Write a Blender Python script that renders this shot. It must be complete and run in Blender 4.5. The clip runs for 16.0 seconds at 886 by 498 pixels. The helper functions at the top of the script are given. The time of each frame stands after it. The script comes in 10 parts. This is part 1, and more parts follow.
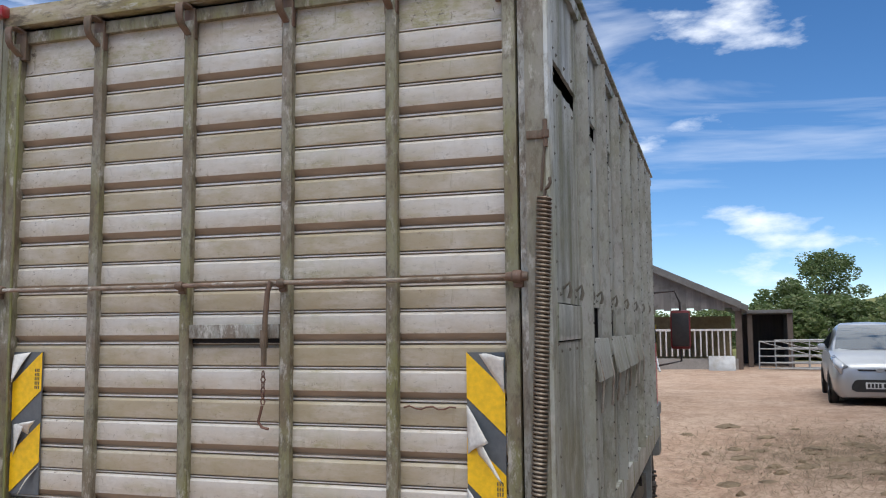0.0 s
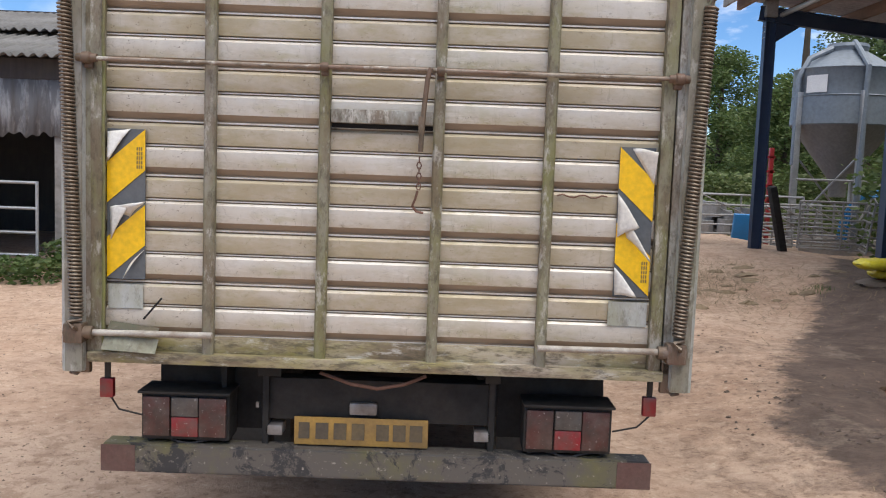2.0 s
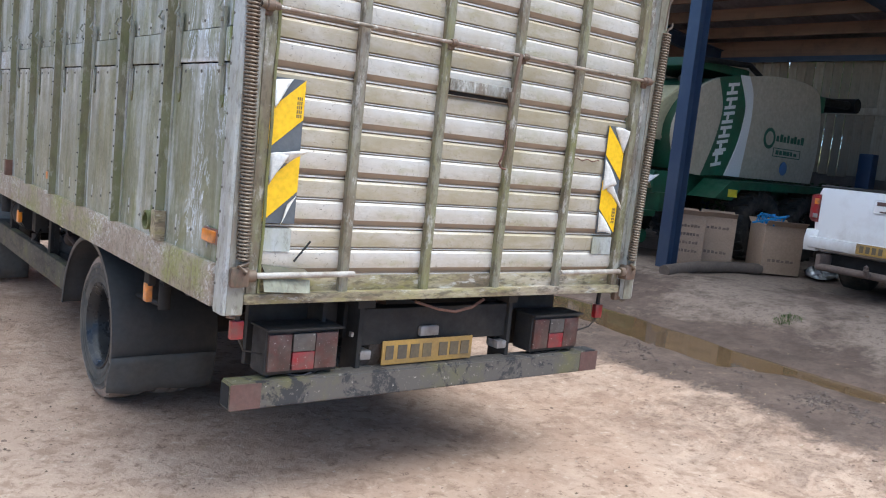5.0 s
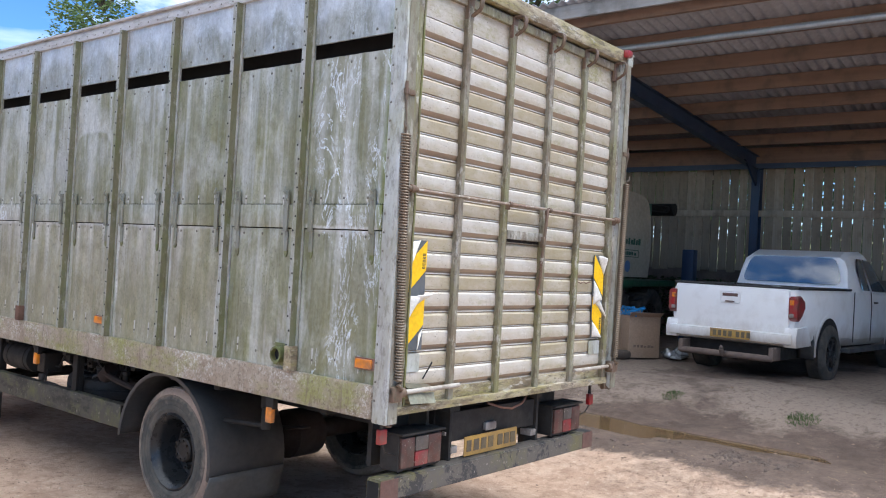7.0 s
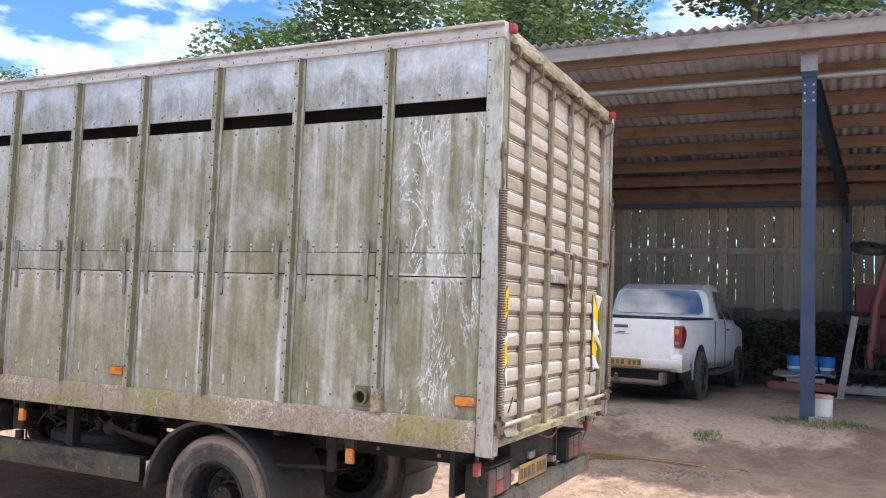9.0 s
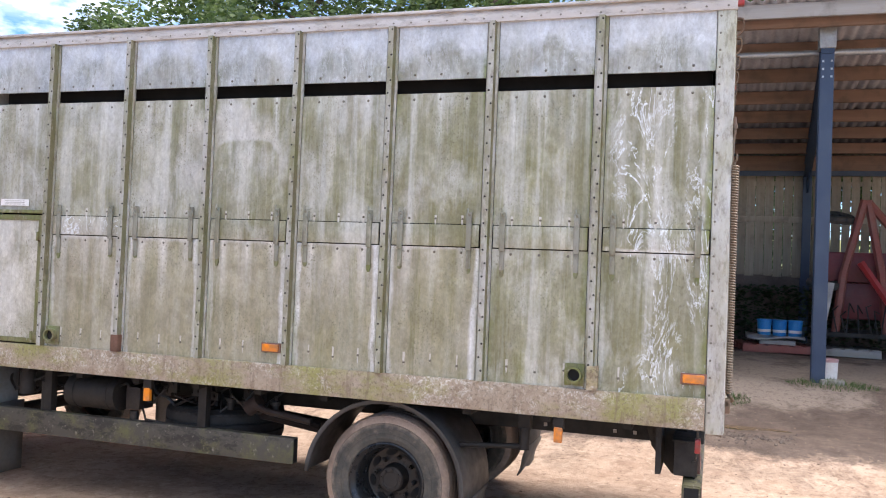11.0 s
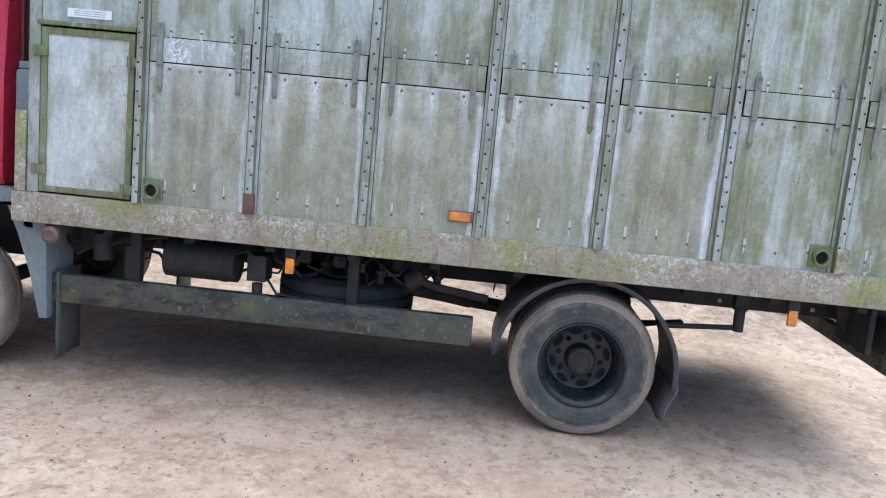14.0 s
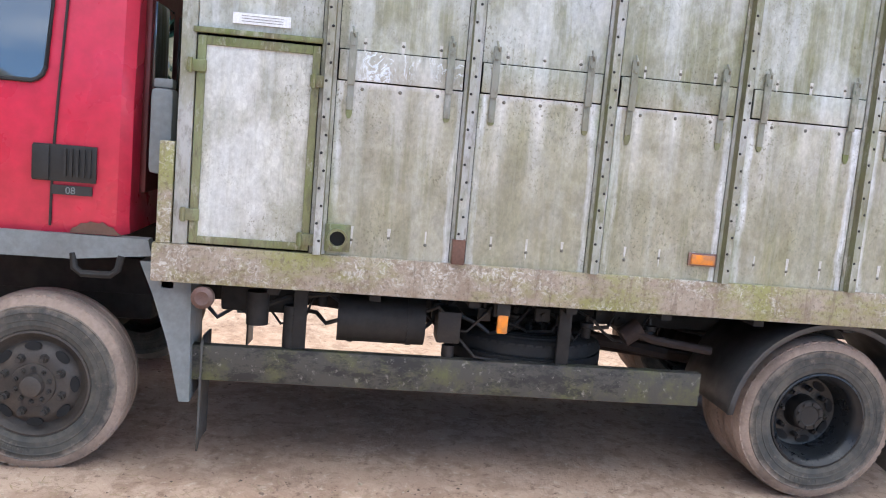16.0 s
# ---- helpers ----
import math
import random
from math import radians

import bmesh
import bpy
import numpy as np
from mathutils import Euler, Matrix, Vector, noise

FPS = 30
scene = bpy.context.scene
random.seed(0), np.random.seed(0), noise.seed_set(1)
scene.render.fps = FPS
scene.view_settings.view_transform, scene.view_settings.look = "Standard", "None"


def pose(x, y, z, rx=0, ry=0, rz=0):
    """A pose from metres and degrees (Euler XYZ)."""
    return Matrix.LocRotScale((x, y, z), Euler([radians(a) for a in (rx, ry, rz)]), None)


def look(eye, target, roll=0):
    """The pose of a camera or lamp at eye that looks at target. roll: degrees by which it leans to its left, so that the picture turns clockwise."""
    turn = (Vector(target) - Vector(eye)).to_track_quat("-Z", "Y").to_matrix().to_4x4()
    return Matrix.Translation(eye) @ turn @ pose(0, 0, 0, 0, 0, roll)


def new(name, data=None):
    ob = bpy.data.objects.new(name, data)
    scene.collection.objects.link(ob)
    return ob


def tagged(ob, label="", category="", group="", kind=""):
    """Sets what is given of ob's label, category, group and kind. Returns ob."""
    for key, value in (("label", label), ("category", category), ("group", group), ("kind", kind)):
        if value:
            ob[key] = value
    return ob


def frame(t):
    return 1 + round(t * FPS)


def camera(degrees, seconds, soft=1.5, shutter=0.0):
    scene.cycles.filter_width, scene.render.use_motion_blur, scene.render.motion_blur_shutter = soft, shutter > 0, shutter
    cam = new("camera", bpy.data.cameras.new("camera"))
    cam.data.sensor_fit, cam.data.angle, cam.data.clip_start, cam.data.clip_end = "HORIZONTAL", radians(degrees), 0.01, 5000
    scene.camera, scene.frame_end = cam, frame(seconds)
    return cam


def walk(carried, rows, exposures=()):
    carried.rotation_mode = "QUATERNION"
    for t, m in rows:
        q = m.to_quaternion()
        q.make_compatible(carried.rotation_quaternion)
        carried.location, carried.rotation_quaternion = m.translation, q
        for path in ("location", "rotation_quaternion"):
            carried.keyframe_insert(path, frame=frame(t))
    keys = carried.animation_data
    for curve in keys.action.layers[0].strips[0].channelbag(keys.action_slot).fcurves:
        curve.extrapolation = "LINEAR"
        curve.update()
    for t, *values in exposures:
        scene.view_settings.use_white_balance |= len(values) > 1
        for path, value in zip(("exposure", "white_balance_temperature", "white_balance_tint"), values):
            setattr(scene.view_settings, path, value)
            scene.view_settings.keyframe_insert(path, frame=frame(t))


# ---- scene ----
cam = camera(55.2, 16.0, soft=1.1)
PATH = [
    (0, (1.64, -2.669, 1.87), (1.041, -0.769, 2.053), -0.5),
    (0.5, (1.25, -2.795, 1.87), (0.757, -0.864, 2.036), -0.3),
    (1, (0.908, -3.002, 1.816), (0.548, -1.036, 1.891), 0.3),
    (1.5, (0.596, -3.048, 1.736), (0.398, -1.059, 1.676), 1.2),
    (2, (0.219, -3.055, 1.674), (0.224, -1.063, 1.491), 2.1),
    (2.5, (-0.176, -3.09, 1.595), (0.057, -1.121, 1.331), 2.9),
    (3, (-0.585, -3.013, 1.549), (-0.096, -1.097, 1.249), 3.5),
    (3.2, (-0.754, -2.926, 1.571), (-0.161, -1.041, 1.263), 3.7),
    (5.3, (-2.724, -2.879, 1.603), (-1.431, -1.368, 1.393), 5.9),
    (5.5, (-2.908, -2.91, 1.625), (-1.58, -1.426, 1.441), 5.6),
    (6, (-3.318, -2.874, 1.646), (-1.92, -1.449, 1.533), 4.9),
    (6.5, (-3.728, -2.777, 1.674), (-2.256, -1.424, 1.64), 3.9),
    (7, (-4.147, -2.71, 1.682), (-2.594, -1.45, 1.713), 3.2),
    (7.5, (-4.443, -2.512, 1.658), (-2.802, -1.372, 1.738), 2.7),
    (8, (-4.721, -2.247, 1.658), (-3.006, -1.223, 1.77), 2.2),
    (8.2, (-4.85, -2.149, 1.664), (-3.113, -1.165, 1.784), 2.1),
    (10.3, (-5.645, -0.561, 1.643), (-3.775, 0.143, 1.739), 2.5),
    (10.5, (-5.682, -0.381, 1.625), (-3.8, 0.292, 1.708), 2.5),
    (11, (-5.779, 0.072, 1.684), (-3.876, 0.686, 1.733), 2.3),
    (11.2, (-5.908, 0.189, 1.707), (-4.003, 0.795, 1.746), 2.7),
    (11.5, (-5.98, 0.478, 1.723), (-4.067, 1.062, 1.727), 2.2),
    (11.8, (-6.043, 0.717, 1.715), (-4.126, 1.287, 1.691), 2.4),
    (12, (-6.021, 0.87, 1.712), (-4.101, 1.427, 1.659), 2.5),
    (12.5, (-5.998, 1.317, 1.718), (-4.065, 1.814, 1.597), 3.3),
    (13, (-5.99, 1.762, 1.706), (-4.035, 2.134, 1.508), 4.2),
    (13.5, (-5.814, 2.114, 1.682), (-3.846, 2.348, 1.411), 4.9),
    (14, (-5.566, 2.487, 1.673), (-3.593, 2.588, 1.366), 5.4),
    (14.5, (-5.435, 2.874, 1.652), (-3.459, 2.89, 1.347), 5.3),
    (15, (-5.157, 3.295, 1.597), (-3.178, 3.261, 1.316), 5.2),
    (15.5, (-4.98, 3.793, 1.566), (-2.999, 3.681, 1.316), 5.1),
    (16, (-4.821, 4.245, 1.591), (-2.849, 4.018, 1.343), 5.0),
]
walk(cam, [(t, look(eye, target, roll)) for t, eye, target, roll in PATH],
     [(0, -0.12, 6200, 11), (0.8, -0.18, 6450, 12), (1.4, -0.06, 6600, 13), (2.2, 0.20, 6500, 13), (3.2, 0.54, 6300, 13), (5.3, 0.67, 5800, 8), (6.5, 0.70, 5950, 10), (7.5, 0.76, 6250, 11), (8.0, 0.82, 6550, 13), (10.3, 1.05, 6550, 14), (12.0, 0.98, 6500, 15), (13.0, 0.93, 6550, 16), (13.6, 1.0, 6800, 18), (13.95, 0.92, 5400, 4), (14.5, 0.95, 5500, 6), (15.0, 1.04, 5850, 9), (16.0, 1.26, 6150, 12)])

# ---- world, sun, exposure ----
SUN_AZ, SUN_EL = math.atan2(-0.50, 0.30), radians(63)
world = bpy.data.worlds.new("sky_world")
scene.world = world
world.use_nodes = True
wn, wl = world.node_tree.nodes, world.node_tree.links
wn.clear()
w_out = wn.new("ShaderNodeOutputWorld")
w_bg = wn.new("ShaderNodeBackground")
w_sky = wn.new("ShaderNodeTexSky")
w_sky.sky_type = 'NISHITA'
w_sky.sun_disc = False
w_sky.sun_elevation = SUN_EL
w_sky.sun_rotation = math.pi / 2 - SUN_AZ
w_sky.air_density, w_sky.dust_density, w_sky.ozone_density = 0.7, 0.0, 3.0
# fair-weather clouds, mixed over the blue by the direction of the view
w_tc = wn.new("ShaderNodeTexCoord")
w_map = wn.new("ShaderNodeMapping")
w_map.inputs["Scale"].default_value = (1.0, 1.0, 2.6)
w_map.inputs["Location"].default_value = (0.35, 0.1, 0.0)
w_nz = wn.new("ShaderNodeTexNoise")
w_nz.inputs["Scale"].default_value, w_nz.inputs["Detail"].default_value, w_nz.inputs["Roughness"].default_value = 5.5, 8.0, 0.56
w_rp = wn.new("ShaderNodeValToRGB")
w_rp.color_ramp.elements[0].position, w_rp.color_ramp.elements[1].position = 0.565, 0.73
w_mix = wn.new("ShaderNodeMix")
w_mix.data_type = 'RGBA'
w_mix.inputs["B"].default_value = (8.8, 9.0, 9.2, 1)
wl.new(w_tc.outputs["Generated"], w_map.inputs["Vector"])
wl.new(w_map.outputs["Vector"], w_nz.inputs["Vector"])
w_sep = wn.new("ShaderNodeSeparateXYZ")
wl.new(w_tc.outputs["Generated"], w_sep.inputs["Vector"])
w_deck = wn.new("ShaderNodeMapRange")
w_deck.inputs["From Min"].default_value, w_deck.inputs["From Max"].default_value = 0.34, 0.66
w_deck.inputs["To Max"].default_value = 0.26
wl.new(w_sep.outputs["Z"], w_deck.inputs["Value"])
w_dot = wn.new("ShaderNodeVectorMath")
w_dot.operation = 'DOT_PRODUCT'
w_dot.inputs[1].default_value = (0.70, 0.66, 0.27)
wl.new(w_tc.outputs["Generated"], w_dot.inputs[0])
w_bank = wn.new("ShaderNodeMapRange")
w_bank.inputs["From Min"].default_value, w_bank.inputs["From Max"].default_value, w_bank.inputs["To Max"].default_value = 0.88, 0.975, 0.13
wl.new(w_dot.outputs["Value"], w_bank.inputs["Value"])
w_sum = wn.new("ShaderNodeMath")
wl.new(w_deck.outputs["Result"], w_sum.inputs[0])
wl.new(w_bank.outputs["Result"], w_sum.inputs[1])
w_cir = wn.new("ShaderNodeTexNoise")
w_cir.inputs["Scale"].default_value, w_cir.inputs["Detail"].default_value, w_cir.inputs["Roughness"].default_value, w_cir.inputs["Distortion"].default_value = 1.7, 7.0, 0.55, 0.5
w_cmap = wn.new("ShaderNodeMapping")
w_cmap.inputs["Scale"].default_value, w_cmap.inputs["Location"].default_value, w_cmap.inputs["Rotation"].default_value = (1.0, 1.0, 6.5), (0.6, 0.2, 0.3), (0.0, 0.12, 0.0)
wl.new(w_tc.outputs["Generated"], w_cmap.inputs["Vector"])
wl.new(w_cmap.outputs["Vector"], w_cir.inputs["Vector"])
w_cfac = wn.new("ShaderNodeMapRange")
w_cfac.inputs["From Min"].default_value, w_cfac.inputs["From Max"].default_value, w_cfac.inputs["To Max"].default_value = 0.50, 0.72, 0.6
wl.new(w_cir.outputs["Fac"], w_cfac.inputs["Value"])
w_add = wn.new("ShaderNodeMath")
wl.new(w_nz.outputs["Fac"], w_add.inputs[0])
wl.new(w_sum.outputs[0], w_add.inputs[1])
wl.new(w_add.outputs[0], w_rp.inputs["Fac"])
w_max = wn.new("ShaderNodeMath")
w_max.operation = 'MAXIMUM'
wl.new(w_rp.outputs["Color"], w_max.inputs[0])
wl.new(w_cfac.outputs["Result"], w_max.inputs[1])
wl.new(w_max.outputs[0], w_mix.inputs["Factor"])
w_hue = wn.new("ShaderNodeHueSaturation")
w_hue.inputs["Saturation"].default_value = 1.2
wl.new(w_sky.outputs["Color"], w_hue.inputs["Color"])
wl.new(w_hue.outputs["Color"], w_mix.inputs["A"])
wl.new(w_mix.outputs["Result"], w_bg.inputs["Color"])
w_bg.inputs["Strength"].default_value = 0.15
wl.new(w_bg.outputs["Background"], w_out.inputs["Surface"])

sun = new("sun", bpy.data.lights.new("sun", 'SUN'))
sun.data.energy, sun.data.angle, sun.data.color = 2.2, radians(42.0), (1.0, 0.955, 0.89)
sun.matrix_world = look((30 * math.cos(SUN_AZ), 30 * math.sin(SUN_AZ), 30 * math.tan(SUN_EL)), (0, 0, 0))
scene.view_settings.exposure = 0.0


# ---- materials ----
def sock(nodes, links, value, target):
    if isinstance(value, bpy.types.NodeSocket):
        links.new(value, target)
    else:
        target.default_value = value


class Mat:
    """A small builder round one node material."""

    def __init__(self, name, rough=0.6, metal=0.0):
        self.m = bpy.data.materials.new(name)
        self.m.use_nodes = True
        self.n, self.l = self.m.node_tree.nodes, self.m.node_tree.links
        self.b = self.n["Principled BSDF"]
        self.b.inputs["Roughness"].default_value = rough
        self.b.inputs["Metallic"].default_value = metal
        self.tc = self.n.new("ShaderNodeTexCoord")

    def coords(self, scale=(1, 1, 1), loc=(0, 0, 0), space="Object", rot=(0, 0, 0)):
        mp = self.n.new("ShaderNodeMapping")
        mp.inputs["Scale"].default_value, mp.inputs["Location"].default_value, mp.inputs["Rotation"].default_value = scale, loc, rot
        self.l.new(self.tc.outputs[space], mp.inputs["Vector"])
        return mp.outputs["Vector"]

    def noise(self, scale, detail=4.0, rough=0.55, stretch=(1, 1, 1), loc=(0, 0, 0), distortion=0.0, space="Object"):
        nz = self.n.new("ShaderNodeTexNoise")
        nz.inputs["Scale"].default_value, nz.inputs["Detail"].default_value = scale, detail
        nz.inputs["Roughness"].default_value, nz.inputs["Distortion"].default_value = rough, distortion
        self.l.new(self.coords(stretch, loc, space), nz.inputs["Vector"])
        return nz.outputs["Fac"]

    def ramp(self, fac, stops):
        rp = self.n.new("ShaderNodeValToRGB")
        els = rp.color_ramp.elements
        while len(els) < len(stops):
            els.new(0.5)
        for e, (p, c) in zip(els, stops):
            e.position = p
            e.color = (c, c, c, 1) if isinstance(c, (int, float)) else (*c, 1)
        self.l.new(fac, rp.inputs["Fac"])
        return rp.outputs["Color"]

    def mix(self, fac, a, b, mode='MIX'):
        mx = self.n.new("ShaderNodeMix")
        mx.data_type, mx.blend_type = 'RGBA', mode
        for v, key in ((fac, "Factor"), (a, "A"), (b, "B")):
            t = mx.inputs[key]
            if isinstance(v, bpy.types.NodeSocket):
                self.l.new(v, t)
            elif key == "Factor":
                t.default_value = v
            else:
                t.default_value = (*v, 1) if len(v) == 3 else v
        return mx.outputs["Result"]

    def math(self, op, a, b=0.0):
        mt = self.n.new("ShaderNodeMath")
        mt.operation = op
        sock(self.n, self.l, a, mt.inputs[0])
        sock(self.n, self.l, b, mt.inputs[1])
        return mt.outputs[0]

    def axis(self, which):
        sp = self.n.new("ShaderNodeSeparateXYZ")
        self.l.new(self.tc.outputs["Object"], sp.inputs["Vector"])
        return sp.outputs[which]

    def random(self):
        return self.n.new("ShaderNodeObjectInfo").outputs["Random"]

    def island(self):
        return self.n.new("ShaderNodeNewGeometry").outputs["Random Per Island"]

    def colour(self, c):
        t = self.b.inputs["Base Color"]
        if isinstance(c, bpy.types.NodeSocket):
            self.l.new(c, t)
        else:
            t.default_value = (*c, 1)
        return self

    def rough(self, v):
        sock(self.n, self.l, v, self.b.inputs["Roughness"])
        return self

    def bump(self, height, strength=0.3, dist=0.01):
        bp = self.n.new("ShaderNodeBump")
        bp.inputs["Strength"].default_value, bp.inputs["Distance"].default_value = strength, dist
        self.l.new(height, bp.inputs["Height"])
        self.l.new(bp.outputs["Normal"], self.b.inputs["Normal"])
        return self


def plain(name, c, rough=0.6, metal=0.0, dirt=(0.12, 0.09, 0.06), amount=0.45, scale=9.0, bump=0.15):
    """A surface of one colour with grime and wear at two scales."""
    k = Mat(name, rough, metal)
    big = k.ramp(k.noise(scale * 0.35, 5, 0.6), [(0.38, 0.0), (0.72, amount)])
    fine = k.ramp(k.noise(scale * 5, 3, 0.6), [(0.3, 0.82), (0.75, 1.08)])
    k.colour(k.mix(1.0, k.mix(big, c, dirt), fine, 'MULTIPLY'))
    k.rough(k.ramp(k.noise(scale * 1.3, 4), [(0.3, max(rough - 0.12, 0.05)), (0.75, min(rough + 0.15, 1.0))]))
    if bump:
        k.bump(k.noise(scale * 6, 4, 0.6), bump, 0.004)
    return k.m


def make_panel(name, bare, algae, amount, peel=0.0, margins=0.0, drips=0.0, print_mark=False, stream=False, shine=0.0, head=0.0):
    """Weathered aluminium sheet: rain streaks, algae, pale runs below the rivets and along the posts."""
    k = Mat(name, 0.5, 0.2 + 0.5 * shine)
    y, z = k.axis("Y"), k.axis("Z")
    streak = k.noise(1.0, 6, 0.62, (3.0, 7.5, 0.8))
    fine = k.noise(1.0, 5, 0.65, (9.0, 48.0, 3.0), (3, 1, 2))
    cloud = k.noise(2.4, 6, 0.66, (1, 1, 0.8), (7, 3, 1))
    wobble = k.math('SUBTRACT', k.noise(5.0, 4, 0.6, (1, 1, 0.5), (1, 8, 3)), 0.5)
    calm = 0.35 if margins >= 1.0 else 1.0
    grain = k.noise(55.0, 6, 0.75, (1, 1, 0.7))
    speck = k.noise(26.0, 6, 0.75, (1, 1, 0.7))
    # more algae towards the rear of the body
    rear = k.ramp(k.math('ADD', k.math('MULTIPLY', y, 0.2), k.math('MULTIPLY', wobble, 0.25)), [(0.1, 1.0), (0.85, 0.55)])
    c = k.mix(k.math('MULTIPLY', k.ramp(cloud, [(0.36, 0.0), (0.64, amount)]), rear), bare, algae)
    c = k.mix(k.math('MULTIPLY', k.ramp(streak, [(0.42, 0.0), (0.62, amount * 0.9 * calm)]), rear), c, tuple(v * 0.72 for v in algae))
    c = k.mix(k.ramp(k.noise(1.6, 5, 0.65, (1, 1.4, 0.9), (2, 6, 9)), [(0.50, 0.0), (0.68, 0.42)]), c, (0.26, 0.235, 0.18))
    c = k.mix(k.ramp(fine, [(0.54, 0.0), (0.72, 0.26 * calm)]), c, (0.66, 0.67, 0.66))
    c = k.mix(k.ramp(fine, [(0.28, 0.36 * calm), (0.44, 0.0)]), c, (0.18, 0.18, 0.115))
    c = k.mix(k.ramp(k.noise(9.0, 7, 0.75, (1, 1, 0.75), (6, 2, 2), 0.4), [(0.54, 0.0), (0.66, 0.35)]), c, (0.20, 0.185, 0.115))
    c = k.mix(k.ramp(k.noise(5.0, 6, 0.72, (1, 1, 0.6), (9, 9, 4), 0.6), [(0.56, 0.0), (0.68, 0.25)]), c, (0.62, 0.615, 0.60))
    c = k.mix(k.ramp(speck, [(0.55, 0.0), (0.69, 0.34)]), c, (0.19, 0.18, 0.115))
    # place across one bay, 0 to 1
    u = k.math('FRACT', k.math('ADD', k.math('MULTIPLY', k.math('SUBTRACT', y, 0.70), 1 / 0.6117), 3.0))
    if margins:
        # brown and green bloom in the middle of each lower sheet
        mid = k.ramp(k.math('ADD', k.math('ABSOLUTE', k.math('SUBTRACT', u, 0.5)), k.math('MULTIPLY', wobble, 0.3)), [(0.12, 1.0), (0.42, 0.0)])
        hgt = k.ramp(k.math('SUBTRACT', k.math('ADD', z, k.math('MULTIPLY', wobble, 0.35)), 1.0), [(0.05, 0.55), (0.40, 1.0), (0.78, 0.0)])
        bloom = k.mix(rear, (0.30, 0.265, 0.22), (0.24, 0.225, 0.13))
        c = k.mix(k.math('MULTIPLY', k.math('MULTIPLY', mid, hgt), 0.6), c, bloom)
        # sky highlight on the upturned lip, put in as pale colour
        lip = k.ramp(k.math('SUBTRACT', k.math('ADD', z, k.math('MULTIPLY', wobble, 0.05)), 1.0), [(0.79, 0.0), (0.815, 0.75), (0.83, 0.75), (0.84, 0.0)])
        c = k.mix(lip, c, (0.68, 0.68, 0.67))
        edge = k.math('ADD', k.math('ABSOLUTE', k.math('SUBTRACT', u, 0.5)), k.math('MULTIPLY', wobble, 0.16))
        m = k.math('MULTIPLY', k.ramp(edge, [(0.375, 0.0), (0.405, 1.0)]), k.ramp(k.noise(2.0, 4, 0.6, (1, 2.5, 0.5), (4, 4, 1)), [(0.36, 0.2 * margins), (0.50, margins)]))
        c = k.mix(k.math('MULTIPLY', m, k.ramp(k.noise(1.0, 5, 0.65, (5, 30, 1.6), (1, 1, 1)), [(0.34, 0.5), (0.56, 1.0)])), c, (0.70, 0.72, 0.74))
        e2 = k.math('ADD', edge, k.math('MULTIPLY', k.math('SUBTRACT', cloud, 0.5), 0.2))
        c = k.mix(k.math('MULTIPLY', k.ramp(e2, [(0.425, 0.0), (0.47, 1.0)]), k.ramp(k.noise(2.0, 4, 0.6, (1, 3, 0.5), (3, 7, 2)), [(0.4, 0.0), (0.56, 0.9)])), c, (0.175, 0.19, 0.075))
    side = k.math('ADD', k.math('ABSOLUTE', k.math('SUBTRACT', u, 0.5)), k.math('MULTIPLY', k.math('SUBTRACT', k.noise(3.5, 6, 0.7, (1, 1, 0.3), (6, 1, 2)), 0.5), 0.26))
    green = k.math('MULTIPLY', k.ramp(side, [(0.40, 0.0), (0.465, 1.0)]), k.ramp(k.noise(1.5, 5, 0.65, (1, 2.5, 0.5), (3, 7, 2)), [(0.36, 0.1), (0.56, 0.9)]))
    c = k.mix(k.math('MULTIPLY', green, rear), c, (0.155, 0.19, 0.045))
    dark_run = k.ramp(k.noise(1.0, 7, 0.75, (6.0, 34.0, 0.9), (4, 2, 9)), [(0.56, 0.0), (0.66, 0.25)])
    c = k.mix(dark_run, c, (0.215, 0.21, 0.145))
    alg = k.math('MULTIPLY', k.ramp(k.noise(1.0, 6, 0.7, (5.0, 15.0, 1.1), (8, 4, 4)), [(0.53, 0.0), (0.66, 0.8)]), rear)
    c = k.mix(alg, c, tuple(v * 0.8 for v in algae))
    if margins:
        # pale runs from the rivets along the head of the lower sheet
        run = None
        for q in (0.22, 0.50, 0.78):
            d = k.math('ABSOLUTE', k.math('ADD', k.math('SUBTRACT', u, q), k.math('MULTIPLY', wobble, 0.04)))
            f = k.ramp(d, [(0.0, 1.0), (0.03, 0.6), (0.07, 0.0)])
            run = f if run is None else k.math('MAXIMUM', run, f)
        fall = k.ramp(k.math('ADD', k.math('SUBTRACT', z, 1.0), k.math('MULTIPLY', k.math('SUBTRACT', k.noise(1.0, 4, 0.6, (3, 12, 0.6), (7, 7, 1)), 0.5), 0.7)), [(0.40, 0.0), (0.82, 0.7 * margins)])
        c = k.mix(k.math('MULTIPLY', run, fall), c, (0.68, 0.675, 0.66))
    if drips:
        run = None
        for q in (0.235, 0.50, 0.765):
            d = k.math('ABSOLUTE', k.math('ADD', k.math('SUBTRACT', u, q), k.math('MULTIPLY', wobble, 0.05)))
            f = k.ramp(d, [(0.0, 1.0), (0.022, 0.65), (0.05, 0.0)])
            run = f if run is None else k.math('MAXIMUM', run, f)
        reach = k.math('MULTIPLY', k.math('SUBTRACT', k.noise(1.0, 3, 0.6, (2, 9, 0.25), (3, 1, 6)), 0.5), 1.1)
        fade = k.ramp(k.math('ADD', k.math('SUBTRACT', z, 1.7), reach), [(0.55, 0.0), (1.0, 0.75 * drips)])
